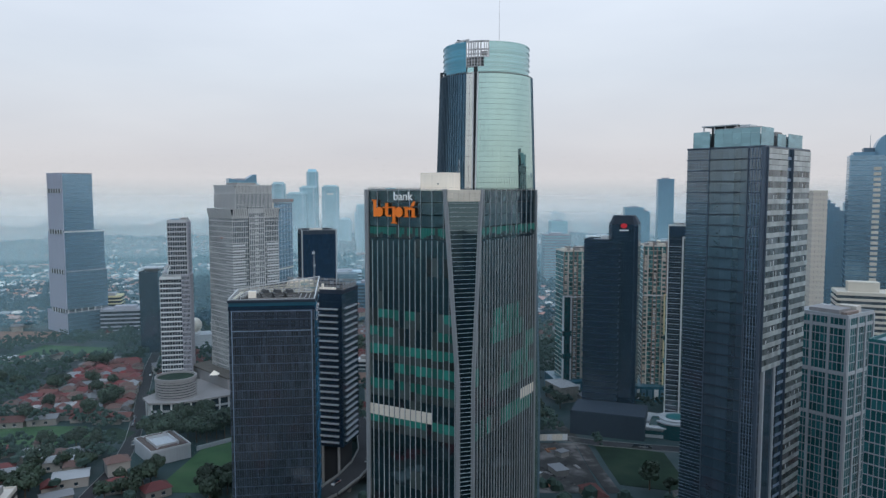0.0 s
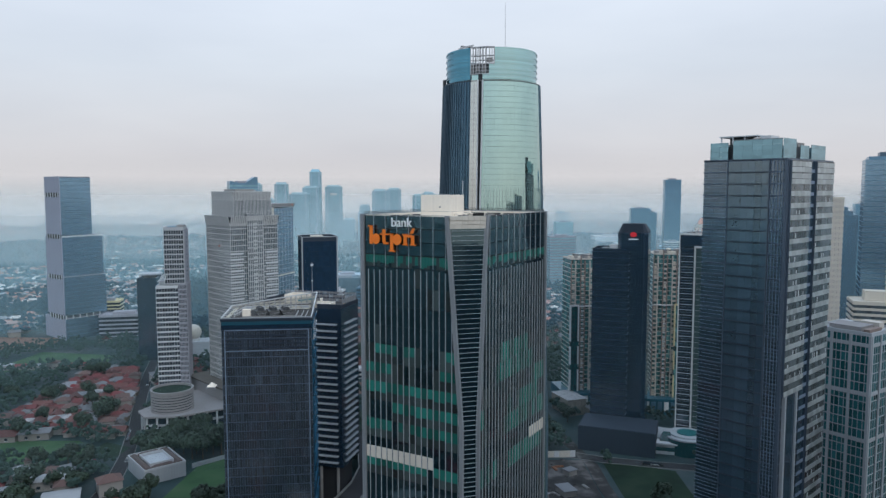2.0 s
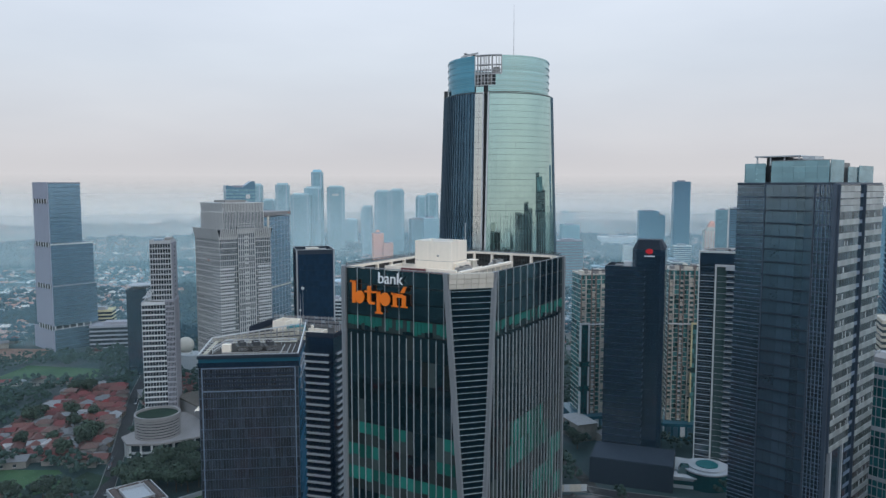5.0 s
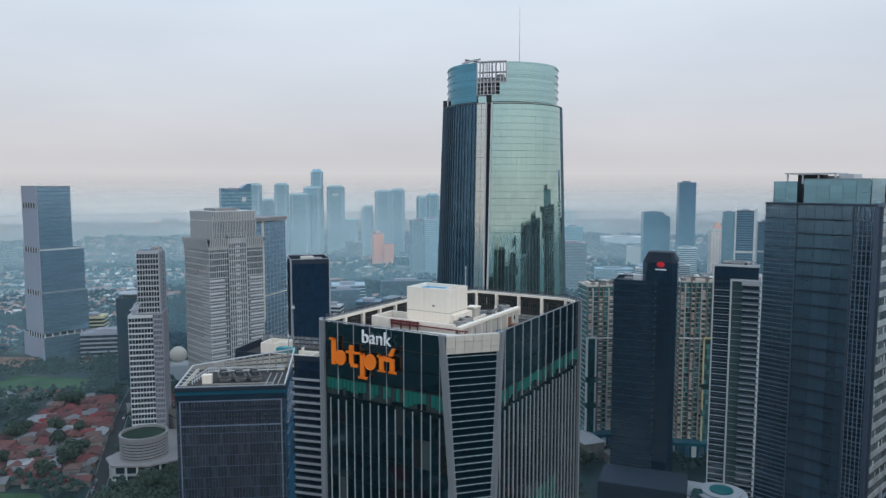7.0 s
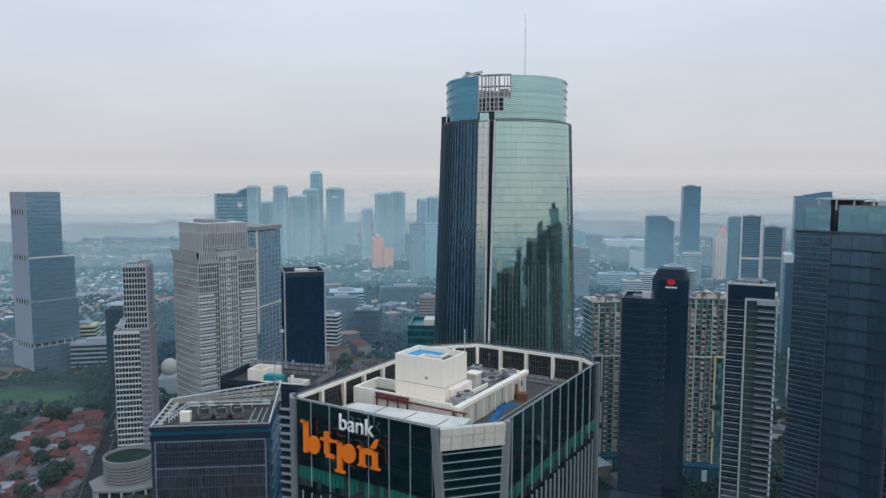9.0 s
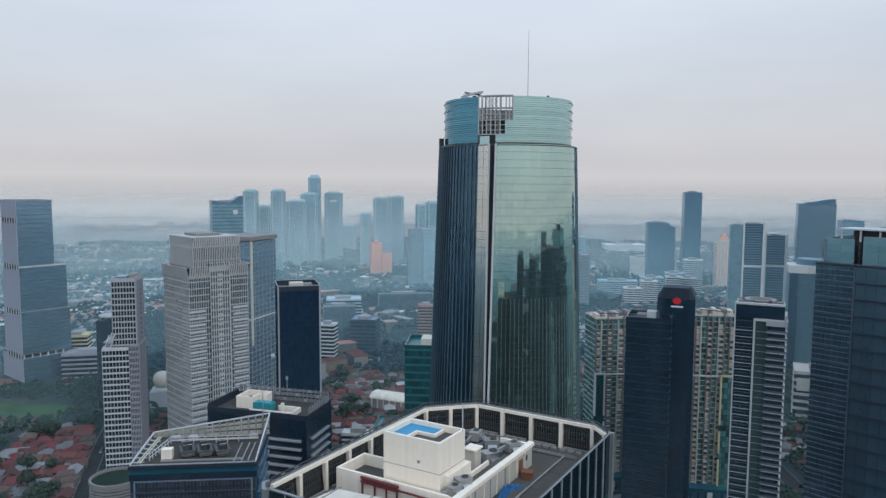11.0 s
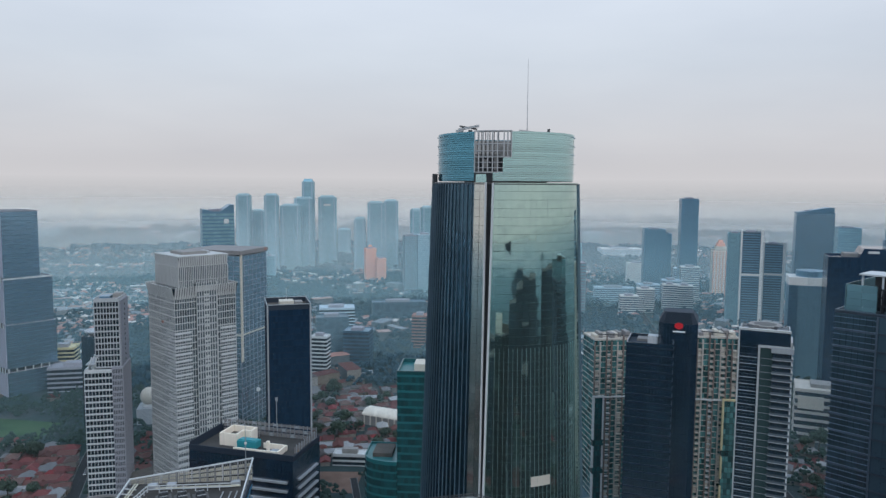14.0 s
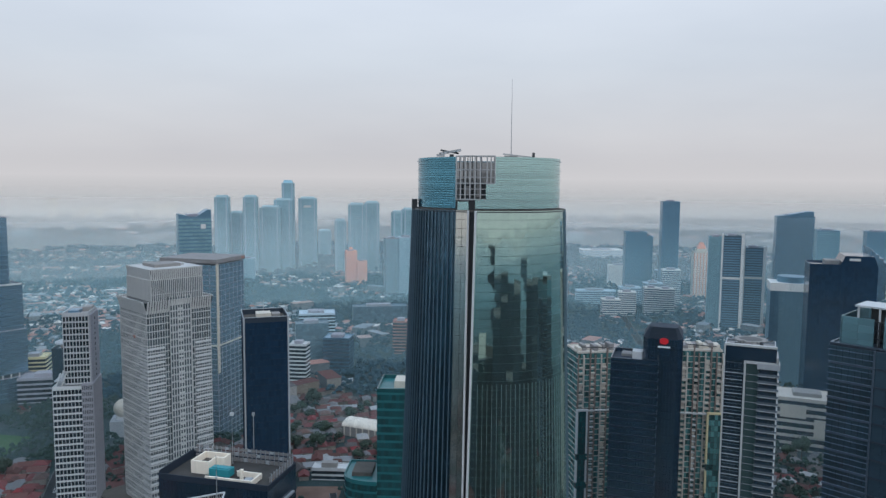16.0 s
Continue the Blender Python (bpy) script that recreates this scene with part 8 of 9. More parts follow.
def inside(x, y, poly):
    c = False
    for (ax, ay), (bx, by) in zip(poly, poly[1:] + poly[:1]):
        if (ay > y) != (by > y) and x < (bx - ax) * (y - ay) / (by - ay) + ax:
            c = not c
    return c


def clear(x, y, r=5.0, lawns=True):
    for cx, cy, cr in KEEP_OUT:
        if (x - cx) ** 2 + (y - cy) ** 2 < (cr + r * 0.5) ** 2:
            return False
    for (ax, ay), (bx, by) in ROADS:
        dx, dy = bx - ax, by - ay
        t_ = max(0.0, min(1.0, ((x - ax) * dx + (y - ay) * dy) / (dx * dx + dy * dy)))
        if (x - ax - dx * t_) ** 2 + (y - ay - dy * t_) ** 2 < (5.0 + r * 0.6) ** 2:
            return False
    return not (lawns and any(inside(x, y, p) for p in OPEN))


# ---- houses ----
def roof_mesh(w, d, z, rise, hip):
    mb = MB()
    o = 0.6
    a, b, c, e = (-w / 2 - o, -d / 2 - o, z), (w / 2 + o, -d / 2 - o, z), (w / 2 + o, d / 2 + o, z), (-w / 2 - o, d / 2 + o, z)
    k = d / 2 if hip else 0.0
    p, q = (-w / 2 - o + k, 0, z + rise), (w / 2 + o - k, 0, z + rise)
    mb.face(a, b, q, p)
    mb.face(c, e, p, q)
    mb.face(b, c, q)
    mb.face(e, a, p)
    mb.face(e, c, b, a)
    return mb


def house_kind(w, d, h, rise, hip, roof, lbl):
    root = thing("house", lbl, "house", 0, 0, -50, group="low houses")
    part("wall", MB().box(-w / 2, -d / 2, 0, w / 2, d / 2, h), W_HOUSE, root)
    part("roof", roof_mesh(w, d, h, rise, hip), roof, root)
    for x in (-w * 0.3, w * 0.1):
        win = part("window", MB().box(x, -d / 2 - 0.05, 1.0, x + 1.4, -d / 2 + 0.02, 2.3), M_WIN, root)
        part("frame", MB().box(x - 0.12, -d / 2 - 0.12, 0.88, x + 1.52, -d / 2 - 0.051, 1.0), M_WHITEC, win)
    return root


KINDS = [house_kind(10, 7.5, 3.4, 2.4, True, R_RED, "low house with a red tiled hip roof"), house_kind(12, 8, 3.2, 2.3, False, R_ORANGE, "low house with an orange tiled gable roof"),
         house_kind(9, 8, 5.8, 2.2, True, R_BROWN, "two-storey house with a brown tiled roof"), house_kind(14, 9, 3.6, 1.4, False, R_GREY, "low house with a grey sheet roof"),
         house_kind(8, 6.5, 3.0, 2.0, False, R_RED, "small house with a red gable roof"), house_kind(13, 10, 4.2, 1.0, False, R_WHITE, "low shed with a white sheet roof")]
rnd = random.Random(11)
placed = []


def put_house(x, y, yaw, kinds, r=5.2):
    if not clear(x, y, r) or any((x - a) ** 2 + (y - b) ** 2 < r * r * 3.2 for a, b in placed):
        return
    placed.append((x, y))
    copy_thing(rnd.choice(kinds), pose(x, y, 0, 0, 0, yaw))


reds = [KINDS[0], KINDS[1], KINDS[0], KINDS[4], KINDS[1], KINDS[2], KINDS[3]]
KAMPUNG = [(-262, 640), (-214, 640), (-196, 560), (-166, 468), (-200, 474), (-262, 500)]
for _ in range(2600):
    x, y = rnd.uniform(-265, -160), rnd.uniform(466, 645)
    if inside(x, y, KAMPUNG):
        put_house(x, y, rnd.choice((8, 98, 15, 105)) + rnd.uniform(-6, 6), reds, 4.9)
for _ in range(260):
    put_house(rnd.uniform(-66, 26), rnd.uniform(604, 760), rnd.choice((10, 100)) + rnd.uniform(-8, 8), reds + [KINDS[3], KINDS[5]], 6.0)
for _ in range(90):
    put_house(rnd.uniform(262, 330), rnd.uniform(440, 620), rnd.choice((-25, 65)) + rnd.uniform(-8, 8), KINDS, 7.0)
for _ in range(70):
    put_house(rnd.uniform(-250, -160), rnd.uniform(345, 425), rnd.choice((20, 110)) + rnd.uniform(-10, 10), KINDS + [KINDS[5], KINDS[3]], 9.0)
for x, y, yaw, k in ((-147, 386, 30, KINDS[2]), (-137, 362, 15, KINDS[0]), (-117, 355, 35, KINDS[0]), (-165, 372, 20, KINDS[5]), (-182, 396, 15, KINDS[5]), (-176, 412, 35, KINDS[3]), (-200, 380, 20, KINDS[3]), (-243, 470, 5, KINDS[1]), (-226, 474, 10, KINDS[3])):
    ob = copy_thing(k, pose(x, y, 0, 0, 0, yaw))
    ob.scale = (1.25, 1.25, 1.25)
    placed.append((x, y))
for k in KINDS:  # the patterns themselves stand at the district's edge
    k.matrix_basis = pose(-270 - 14 * KINDS.index(k), 655, 0, 0, 0, 8)

villa = thing("villa", "large white walled villa with a dark tiled courtyard roof", "house", -131, 411, 0, -54)
part("wall", MB().box(-14.5, -11, 0, 14.5, 11, 7.4), M_GREY, villa, "pale grey blank wall")
for b in ((-14.5, -11, 14.5, -6), (-14.5, 6, 14.5, 11), (-14.5, -6, -9, 6), (9, -6, 14.5, 6)):
    part("roof_slope", MB().prism([(b[0], b[1]), (b[2], b[1]), (b[2], b[3]), (b[0], b[3])], 7.4, 8.9, [(b[0] + 1.6, b[1] + 1.6), (b[2] - 1.6, b[1] + 1.6), (b[2] - 1.6, b[3] - 1.6), (b[0] + 1.6, b[3] - 1.6)]), M_RUST2, villa)
part("court", MB().box(-9, -6, 7.4, 9, 6, 7.9), M_GREY, villa)
for b in ((-9.3, -6.3, 9.3, -6.0), (-9.3, 6.0, 9.3, 6.3), (-9.3, -6.0, -9.0, 6.0), (9.0, -6.0, 9.3, 6.0)):
    part("coping", MB().box(b[0], b[1], 7.42, b[2], b[3], 9.4), M_HOTEL, villa)
for b in ((-14.6, -11.1, 14.6, -10.7), (-14.6, 10.7, 14.6, 11.1), (-14.6, -10.7, -14.2, 10.7), (14.2, -10.7, 14.6, 10.7)):
    part("parapet", MB().box(b[0], b[1], 7.41, b[2], b[3], 8.6), M_HOTEL, villa)

low = thing("lobby_pavilion", "low white and teal pavilion at the street", "pavilion", 165, 424, 0, -20)
part("wall", MB().box(-11, -7, 0, 9, 7, 6), M_WHITEC, low)
part("glass_band", MB().box(-11.1, -7.1, 2, 9.1, -6.9, 4.4), M_TEALG, low)
part("roof", MB().box(-12, -8, 6, 10, 8, 6.8), M_WHITEC, low)
part("glass_lantern", MB().prism(rect(8, 7), 6.8, 11, rect(4, 4)), M_TEALG, low)
hoard = thing("site_fence", "pale hoarding along the building site", "fence", 0, 0, 0)
for i in range(13):
    part("panel", MB().box(66 + 3.2 * i, 417.2, 0, 66 + 3.2 * i + 3.1, 417.5, 4.0), M_CREAM if i % 3 else M_WHITEC, hoard)
for k, (x, y, w, d, h) in enumerate(((76, 395, 12, 5, 4), (90, 368, 7, 10, 3), (98, 392, 6, 5, 3), (74, 360, 10, 6, 3))):
    cabin = thing("site_cabin", "weathered site cabin on the muddy lot", "cabin", x, y, 0, 15 * k, "site cabins")
    part("body", MB().box(-w / 2, -d / 2, 0, w / 2, d / 2, h), M_CONC, cabin)
    part("roof", MB().box(-w / 2 - 0.4, -d / 2 - 0.4, h, w / 2 + 0.4, d / 2 + 0.4, h + 0.3), R_GREY, cabin)


ru = random.Random(31)
for k in range(26):
    x, y, r = ru.uniform(69, 105), ru.uniform(346, 413), ru.uniform(0.8, 2.6)
    heap, n = MB(), 9
    ring = [(r * ru.uniform(0.7, 1.2) * math.cos(2 * math.pi * i / n), r * ru.uniform(0.7, 1.2) * math.sin(2 * math.pi * i / n)) for i in range(n)]
    heap.prism(ring, 0.1, r * 0.35, [(u * 0.6, v * 0.6) for u, v in ring])
    heap.prism([(u * 0.6, v * 0.6) for u, v in ring], r * 0.35, r * 0.6, [(u * 0.15, v * 0.15) for u, v in ring])
    single("earth_heap", heap, M_DIRT, "low heap of muddy earth on the building site", "heap", x, y, 0.1, group="earth heaps")
for k in range(9):
    x, y = ru.uniform(70, 104), ru.uniform(346, 412)
    stack = MB()
    for i in range(4):
        stack.box(-2.6, -0.9 + 0.45 * i, 0, 2.6, -0.55 + 0.45 * i, 0.35 + 0.2 * (i % 2))
    single("pipe_stack", stack, M_CONC if k % 2 else M_RUST, "stack of building beams on the muddy lot", "building material", x, y, 0.16, ru.uniform(0, 180), group="beam stacks")


# ---- cars on the roads ----
def car_kind(paint, lbl):
    root = thing("car", lbl, "car", 0, 0, -40, group="cars on the roads")
    part("body", MB().prism([(-2.2, -0.9), (2.2, -0.9), (2.2, 0.9), (-2.2, 0.9)], 0.35, 0.95, [(-2.1, -0.82), (2.1, -0.82), (2.1, 0.82), (-2.1, 0.82)]), paint, root)
    part("cabin", MB().prism([(-1.7, -0.8), (1.1, -0.8), (1.1, 0.8), (-1.7, 0.8)], 0.95, 1.5, [(-1.3, -0.65), (0.5, -0.65), (0.5, 0.65), (-1.3, 0.65)]), M_WIN, root, "dark glazed cabin")
    for x in (-1.4, 1.4):
        for y in (-0.92, 0.72):
            wheel = MB()
            for k in range(10):
                a0, a1 = 2 * math.pi * k / 10, 2 * math.pi * (k + 1) / 10
                p = [(x + 0.34 * math.cos(a), 0.34 + 0.34 * math.sin(a)) for a in (a0, a1)]
                wheel.face((p[0][0], y, p[0][1]), (p[1][0], y, p[1][1]), (p[1][0], y + 0.2, p[1][1]), (p[0][0], y + 0.2, p[0][1]))
                for yy in (y, y + 0.2):
                    wheel.face((x, yy, 0.34), (p[0][0], yy, p[0][1]), (p[1][0], yy, p[1][1]))
            part("wheel", wheel, M_CORE, root)
    return root


CARS = [car_kind(mat("white_car_paint", (0.7, 0.7, 0.7), 0.3), "small white car on the road"), car_kind(mat("black_car_paint", (0.02, 0.02, 0.022), 0.3), "small black car on the road"),
        car_kind(mat("silver_car_paint", (0.4, 0.41, 0.42), 0.35, 0.5), "small silver car on the road"), car_kind(mat("red_car_paint", (0.35, 0.03, 0.03), 0.3), "small red car on the road")]
lanes = [((-150, 395), (-157, 437), 0.1), ((-157, 437), (-188, 551), 0.1), ((-188, 551), (-207, 623), 0.1), ((60, 424), (105, 421), 0.14), ((122, 412), (185, 392), 0.14), ((258, 520), (275, 640), 0.23), ((-15, 370), (-12, 390), 7.6), ((-30, 334), (-21, 352), 7.6)]
first = set()
for k in range(34):
    (ax, ay), (bx, by), z = lanes[k % len(lanes)]
    f, side = (k * 0.37) % 1.0 * 0.9 + 0.05, 1.9 if k % 2 else -1.9
    d = Vector((bx - ax, by - ay)).normalized()
    p = Vector((ax + (bx - ax) * f, ay + (by - ay) * f)) + Vector((-d.y, d.x)) * side
    m = pose(p.x, p.y, z, 0, 0, math.degrees(math.atan2(d.y, d.x)) + (180 if side > 0 else 0))
    kind = CARS[(k * 7 // 3) % 4]
    if kind.name in first:
        copy_thing(kind, m)
    else:
        kind.matrix_basis = m
        first.add(kind.name)


# ---- trees ----
def leaf_cloud(rn, lobes, count, size):
    """Many small leaf clumps on the shells of a few lobes."""
    mb = MB()
    for _ in range(count):
        cx, cy, cz, r = rn.choice(lobes)
        v = Vector((rn.gauss(0, 1), rn.gauss(0, 1), rn.gauss(0.25, 0.9))).normalized()
        p = Vector((cx, cy, cz)) + v * r * rn.uniform(0.65, 1.08)
        t1 = Vector((rn.gauss(0, 1), rn.gauss(0, 1), rn.gauss(0, 0.6))).normalized()
        nrm = (v + Vector((rn.uniform(-0.7, 0.7), rn.uniform(-0.7, 0.7), rn.uniform(-0.3, 0.7)))).normalized()
        u = nrm.cross(t1).normalized()
        w = nrm.cross(u)
        s = size * rn.uniform(0.6, 1.3)
        mb.face(tuple(p - u * s - w * s * 0.6), tuple(p + u * s * 0.8 - w * s * 0.8), tuple(p + u * s + w * s * 0.7), tuple(p - u * s * 0.7 + w * s))
    return mb


def tree_kind(seed, h, spread):
    rn = random.Random(seed)
    root = thing("tree", "broad dark green tropical shade tree", "tree", 0, 0, -60, group="street trees")
    tr = MB().tube(0, 0, 0, h * 0.45, 0.38, 0.24, 7)
    lobes = [(0, 0, h * 0.75, spread * 0.62)]
    for k in range(5):
        a = 2 * math.pi * (k + rn.random() * 0.6) / 5
        x, y, z = spread * 0.6 * math.cos(a), spread * 0.6 * math.sin(a), h * rn.uniform(0.55, 0.78)
        tr.bar((0, 0, h * 0.4), (x * 0.8, y * 0.8, z), 0.12)
        lobes.append((x, y, z, spread * rn.uniform(0.34, 0.52)))
    part("trunk", tr, M_BARK, root)
    part("crown", leaf_cloud(rn, lobes, 900, spread * 0.085), M_LEAF, root)
    return root


TREES = [tree_kind(1, 11, 5.5), tree_kind(2, 14, 6.5), tree_kind(3, 9, 4.5), tree_kind(4, 12, 4.8)]
spots = []


def put_tree(x, y, r=4.0, s=1.0):
    if not clear(x, y, r) or any((x - a) ** 2 + (y - b) ** 2 < r * r for a, b in spots) or any((x - a) ** 2 + (y - b) ** 2 < 36 for a, b in placed):
        return
    spots.append((x, y))
    ob = copy_thing(rnd.choice(TREES), pose(x, y, 0, 0, 0, rnd.uniform(0, 360)))
    q = s * rnd.uniform(0.75, 1.25)
    ob.scale = (q, q, q * rnd.uniform(0.85, 1.15))


for n_, x0, x1, y0, y1, r_ in ((150, -150, -78, 428, 482, 5.0), (110, -250, -120, 345, 428, 6.5), (60, -118, -70, 332, 366, 5.0), (60, 92, 124, 440, 520, 5.0), (30, 60, 72, 340, 520, 5.0), (40, 118, 160, 330, 412, 6.0),
                               (60, -66, 26, 590, 760, 7.0), (40, 230, 330, 380, 620, 7.0), (60, -260, -165, 470, 640, 7.5), (40, -75, -20, 400, 470, 6.0)):
    for _ in range(n_):
        put_tree(rnd.uniform(x0, x1), rnd.uniform(y0, y1), r_)
for k in TREES:
    k.matrix_basis = pose(-285 - 14 * TREES.index(k), 560, 0)


# ---- the far carpet of houses and woods, joined ----
def far_mesh(name, verts, faces, material, label, category):
    me = bpy.data.meshes.new(name)
    me.from_pydata(verts, [], faces)
    me.materials.append(material)
    return tagged(new(name, me), label, category, kind="stuff")


wv, wf, rv, rf = [], [], [], []


def far_house(x, y, w, d, h, yaw, flat):
    c, s = math.cos(yaw), math.sin(yaw)
    i = len(wv)
    for z in (0, h):
        for lx, ly in rect(w, d):
            wv.append((x + lx * c - ly * s, y + lx * s + ly * c, z))
    wf.extend([(i, i + 1, i + 5, i + 4), (i + 1, i + 2, i + 6, i + 5), (i + 2, i + 3, i + 7, i + 6), (i + 3, i, i + 4, i + 7)])
    j = len(rv)
    o = 0.6
    for lx, ly in rect(w + 2 * o, d + 2 * o):
        rv.append((x + lx * c - ly * s, y + lx * s + ly * c, h))
    if flat:
        rf.append((j, j + 1, j + 2, j + 3))
    else:
        k = d * rnd.choice((0.0, 0.45))
        for lx in (-w / 2 - o + k, w / 2 + o - k):
            rv.append((x + lx * c, y + lx * s, h + d * 0.28))
        rf.extend([(j, j + 1, j + 5, j + 4), (j + 2, j + 3, j + 4, j + 5), (j + 1, j + 2, j + 5), (j + 3, j, j + 4)])


near_w = []
carpet = {}


def taken(x, y, r):
    key = (int(x // 12), int(y // 12))
    for a in (-1, 0, 1):
        for b in (-1, 0, 1):
            for px_, py_ in carpet.get((key[0] + a, key[1] + b), ()):
                if (x - px_) ** 2 + (y - py_) ** 2 < r * r:
                    return True
    carpet.setdefault(key, []).append((x, y))
    return False


for x, y in placed + spots:
    carpet.setdefault((int(x // 12), int(y // 12)), []).append((x, y))
for _ in range(26000):
    y = 420 + 2500 * rnd.random() ** 1.5
    x = rnd.uniform(-0.72, 0.80) * y
    v = noise.noise(Vector((x * 0.006, y * 0.006, 1.0)))
    if v < (0.0 if y < 800 else 0.04) or (x < -235 and y < 760) or (y < 480 and x < 0):
        continue
    if not clear(x, y, 7) or taken(x, y, 9.5):
        continue
    big = rnd.random() < 0.05
    w, d, h = (rnd.uniform(16, 34), rnd.uniform(10, 18), rnd.uniform(6, 16)) if big else (rnd.uniform(8, 13), rnd.uniform(6, 9), rnd.uniform(3, 6.5))
    far_house(x, y, w, d, h, rnd.choice((0.15, 1.72)) + rnd.uniform(-0.15, 0.15) + v * 2, big or rnd.random() < 0.2)
for _ in range(1500):  # lean-tos and back houses that fill the kampung
    x, y = rnd.uniform(-265, -160), rnd.uniform(466, 645)
    if inside(x, y, KAMPUNG) and clear(x, y, 4) and not taken(x, y, 5.6):
        far_house(x, y, rnd.uniform(5, 9), rnd.uniform(4, 6.5), rnd.uniform(2.6, 4.5), rnd.choice((0.15, 1.72)) + rnd.uniform(-0.1, 0.1), rnd.random() < 0.15)
for _ in range(700):
    x, y = rnd.uniform(-68, 28), rnd.uniform(600, 780)
    if clear(x, y, 4) and not taken(x, y, 7.0):
        far_house(x, y, rnd.uniform(6, 11), rnd.uniform(5, 8), rnd.uniform(2.6, 6), rnd.choice((0.15, 1.72)) + rnd.uniform(-0.1, 0.1), rnd.random() < 0.2)
# mostly unseen houses round the viewpoint, added to darken reflections
for _ in range(900):
    x, y = rnd.uniform(-420, 480), rnd.uniform(-420, 390)
    if clear(x, y, 8) and not taken(x, y, 11):
        far_house(x, y, rnd.uniform(9, 20), rnd.uniform(7, 12), rnd.uniform(3, 9), rnd.choice((0.15, 1.72)), rnd.random() < 0.3)


for _ in range(2600):  # the dense low district beyond the park
    x, y = rnd.uniform(-900, -330), rnd.uniform(830, 1500)
    if noise.noise(Vector((x * 0.005, y * 0.005, 8.0))) > -0.15 and clear(x, y, 7) and not taken(x, y, 8.5):
        far_house(x, y, rnd.uniform(9, 15), rnd.uniform(7, 10), rnd.uniform(3, 6.5), rnd.choice((0.15, 1.72)) + rnd.uniform(-0.15, 0.15), rnd.random() < 0.15)
for _ in range(5200):  # the outer city, faded by the haze sheets and paler colours
    y = rnd.uniform(2300, 4250)
    x = rnd.uniform(-0.72, 0.80) * y
    if noise.noise(Vector((x * 0.003, y * 0.003, 4.0))) > -0.05:
        big = rnd.random() < 0.15
        far_house(x, y, rnd.uniform(24, 60) if big else rnd.uniform(10, 24), rnd.uniform(10, 20), rnd.uniform(10, 30) if big else rnd.uniform(4, 9), rnd.choice((0.15, 1.72)), rnd.random() < 0.4)


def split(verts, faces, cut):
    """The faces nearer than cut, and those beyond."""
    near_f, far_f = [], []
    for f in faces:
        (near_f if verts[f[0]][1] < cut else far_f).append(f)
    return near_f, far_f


# beyond 820 m the painted-haze roof and wall colours take over
for (vv, ff, mats, nm, lb, ct) in ((wv, wf, (M_WALLS, M_HAZEWALL), "far_houses", "dense carpet of low plastered houses", "houses"), (rv, rf, (M_TILES, M_HAZEROOF), "far_roofs", "mixed tiled and sheet roofs of the low city", "roofs")):
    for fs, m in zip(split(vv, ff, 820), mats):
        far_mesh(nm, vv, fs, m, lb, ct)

tv, tf = [], []


def clump(x, y, z, r):
    """One small uneven dome of foliage."""
    i, n = len(tv), 6
    turn = rnd.uniform(0, 6.283)
    for rad, dz in ((1.0, -0.35), (0.78, 0.45)):
        for k in range(n):
            a, q = turn + 6.283 * k / n, r * rad * rnd.uniform(0.75, 1.2)
            tv.append((x + q * math.cos(a), y + q * math.sin(a), z + r * dz * rnd.uniform(0.7, 1.3)))
    tv.append((x + rnd.uniform(-0.2, 0.2) * r, y + rnd.uniform(-0.2, 0.2) * r, z + r * rnd.uniform(0.75, 1.0)))
    for k in range(n):
        j = (k + 1) % n
        tf.append((i + k, i + j, i + n + j, i + n + k))
        tf.append((i + n + k, i + n + j, i + 2 * n))


def far_tree(x, y, h, s, count, size):
    """A crown of many small clumps, with gaps and an uneven outline."""
    for _ in range(count):
        a, q = rnd.uniform(0, 6.283), s * math.sqrt(rnd.random())
        z = h * (0.45 + 0.5 * (1 - (q / s) ** 2) * rnd.uniform(0.6, 1.1))
        clump(x + q * math.cos(a), y + q * math.sin(a), z, s * size * rnd.uniform(0.7, 1.3))


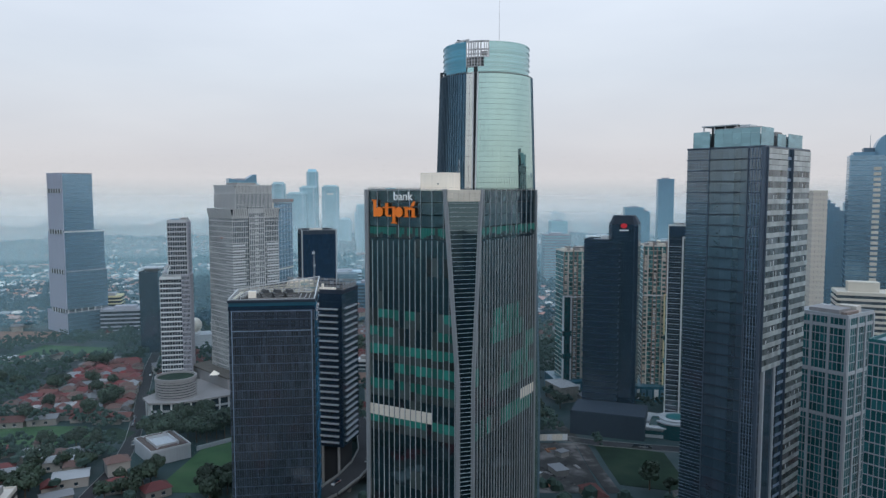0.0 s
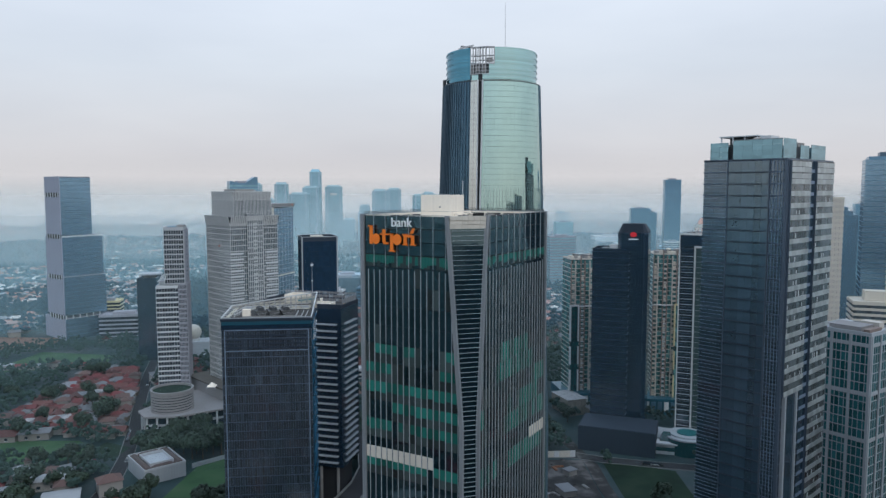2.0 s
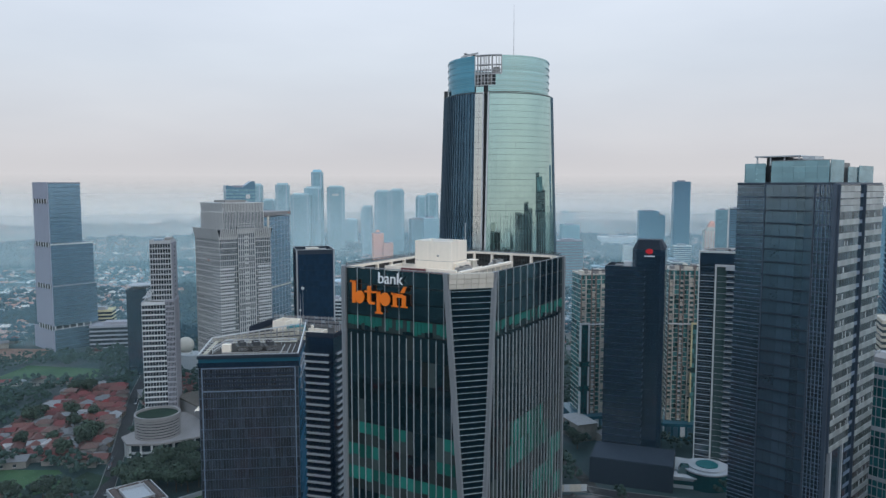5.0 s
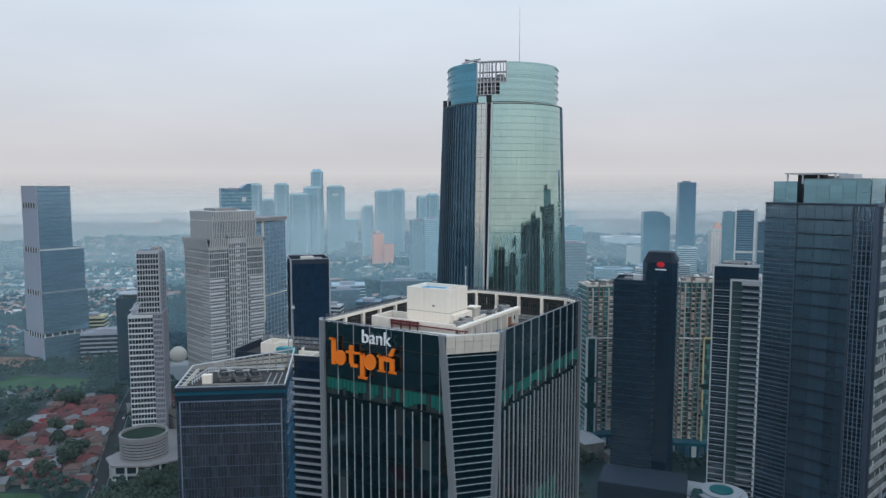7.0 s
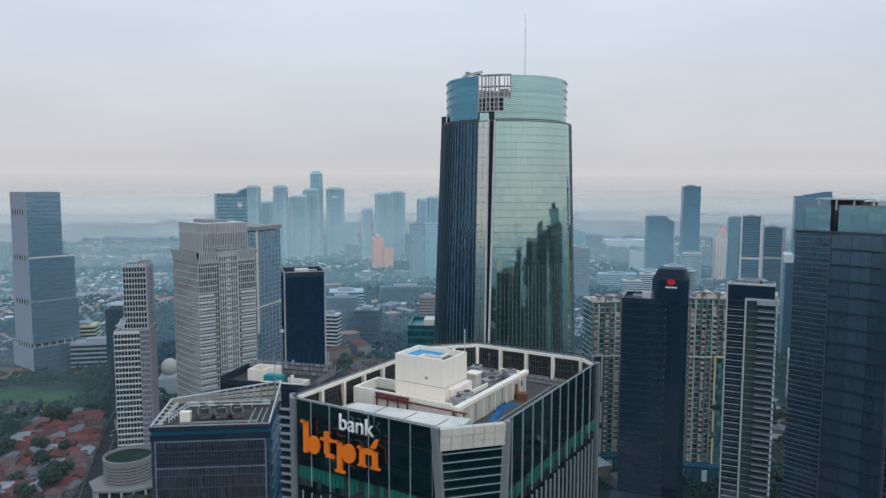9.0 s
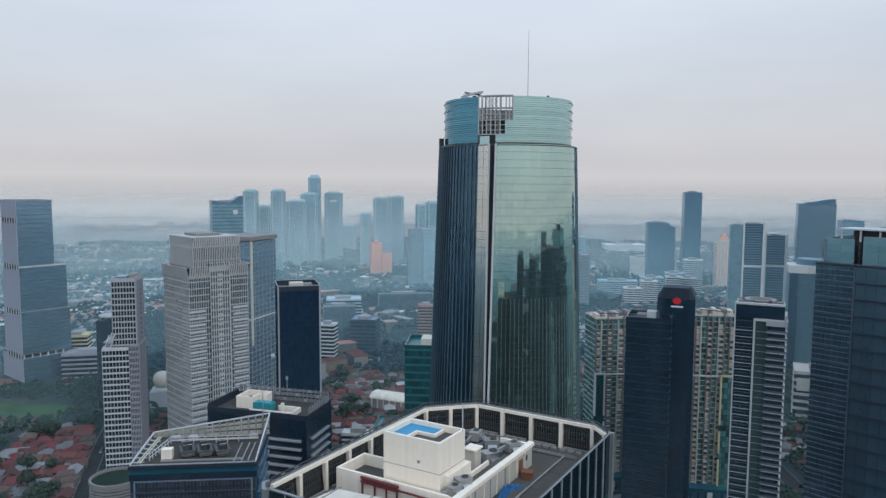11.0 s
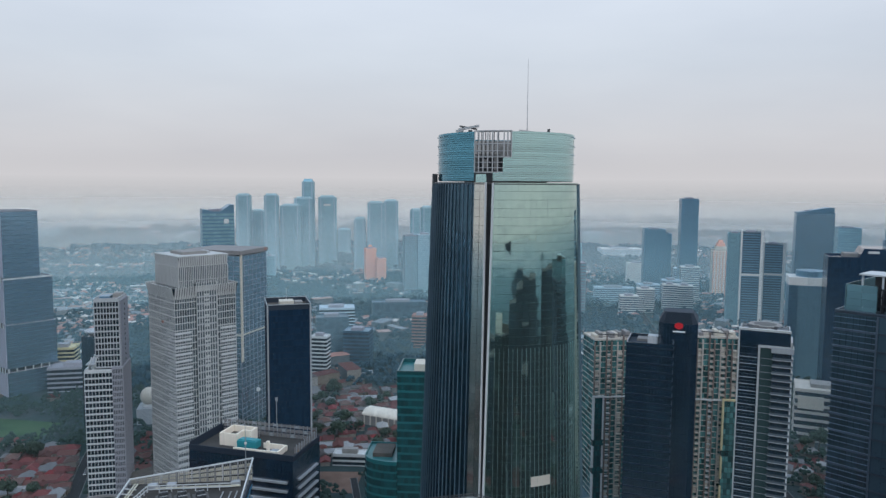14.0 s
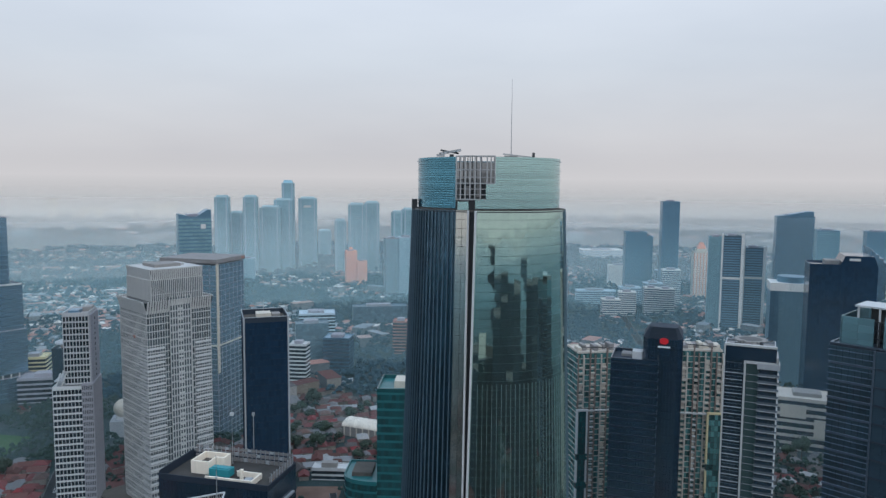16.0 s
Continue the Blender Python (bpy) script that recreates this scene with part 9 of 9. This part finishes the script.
for _ in range(36000):
    y = 400 + 2100 * rnd.random() ** 1.5
    x = rnd.uniform(-0.75, 0.80) * y
    if (inside(x, y, KAMPUNG) or (-70 < x < 30 and 596 < y < 780)) and rnd.random() < 0.8:
        continue
    if not clear(x, y, 5) or taken(x, y, 6.0):
        continue
    far_tree(x, y, rnd.uniform(7, 13), rnd.uniform(3.5, 5.5) * (1.0 if y < 800 else 1.2), *((11, 0.3) if y < 780 else (5, 0.42) if y < 1300 else (3, 0.55)))
for _ in range(8500):
    y = rnd.uniform(2200, 4250)
    x = rnd.uniform(-0.75, 0.80) * y
    if noise.noise(Vector((x * 0.003, y * 0.003, 4.0))) < 0.3:
        far_tree(x, y, rnd.uniform(8, 14), rnd.uniform(10, 18), 3, 0.55)
for _ in range(4200):  # mostly unseen trees round the viewpoint, added to darken reflections
    x, y = rnd.uniform(-420, 480), rnd.uniform(-420, 390)
    if clear(x, y, 6) and not taken(x, y, 7):
        far_tree(x, y, rnd.uniform(7, 13), rnd.uniform(4, 6), 3, 0.55)
# trees past 780 m get the leaf colour with painted haze
for fs, m in zip(split(tv, tf, 780), (M_LEAFFAR, M_LEAFHAZE)):
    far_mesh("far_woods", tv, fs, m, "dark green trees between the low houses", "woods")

# ---- unseen towers added behind the camera, seen only as reflections ----
# these nine are placed to give the round tower its reflected silhouettes
REAR = [(22, -110, 16, 180), (70, -60, 34, 135), (130, 10, 36, 150), (185, 90, 46, 161), (240, 165, 44, 163), (300, 60, 40, 170), (180, -220, 40, 150), (-160, -60, 34, 120), (-40, -160, 34, 140)]
rr = random.Random(23)
# random invented towers, added to hide bright ground from the mirror glass
while len(REAR) < 36:
    x, y = rr.uniform(-330, 620), rr.uniform(-420, 250)
    hidden = y < -30 or x > 175 + 0.85 * max(0.0, y - 60)
    if hidden and all((x - a) ** 2 + (y - b) ** 2 > 50 ** 2 for a, b, *_ in REAR):
        REAR.append((x, y, rr.uniform(24, 40), rr.uniform(50, 150)))
for x, y, w, h in REAR:
    tower("rear_tower", "unseen tower added behind the viewpoint for reflections", x, y, 20, rect(w, w), h, M_OAK if w > 20 else M_NAVYM, floor=4, mod=3, parapet=1.5, single_parts=False, group="rear towers")
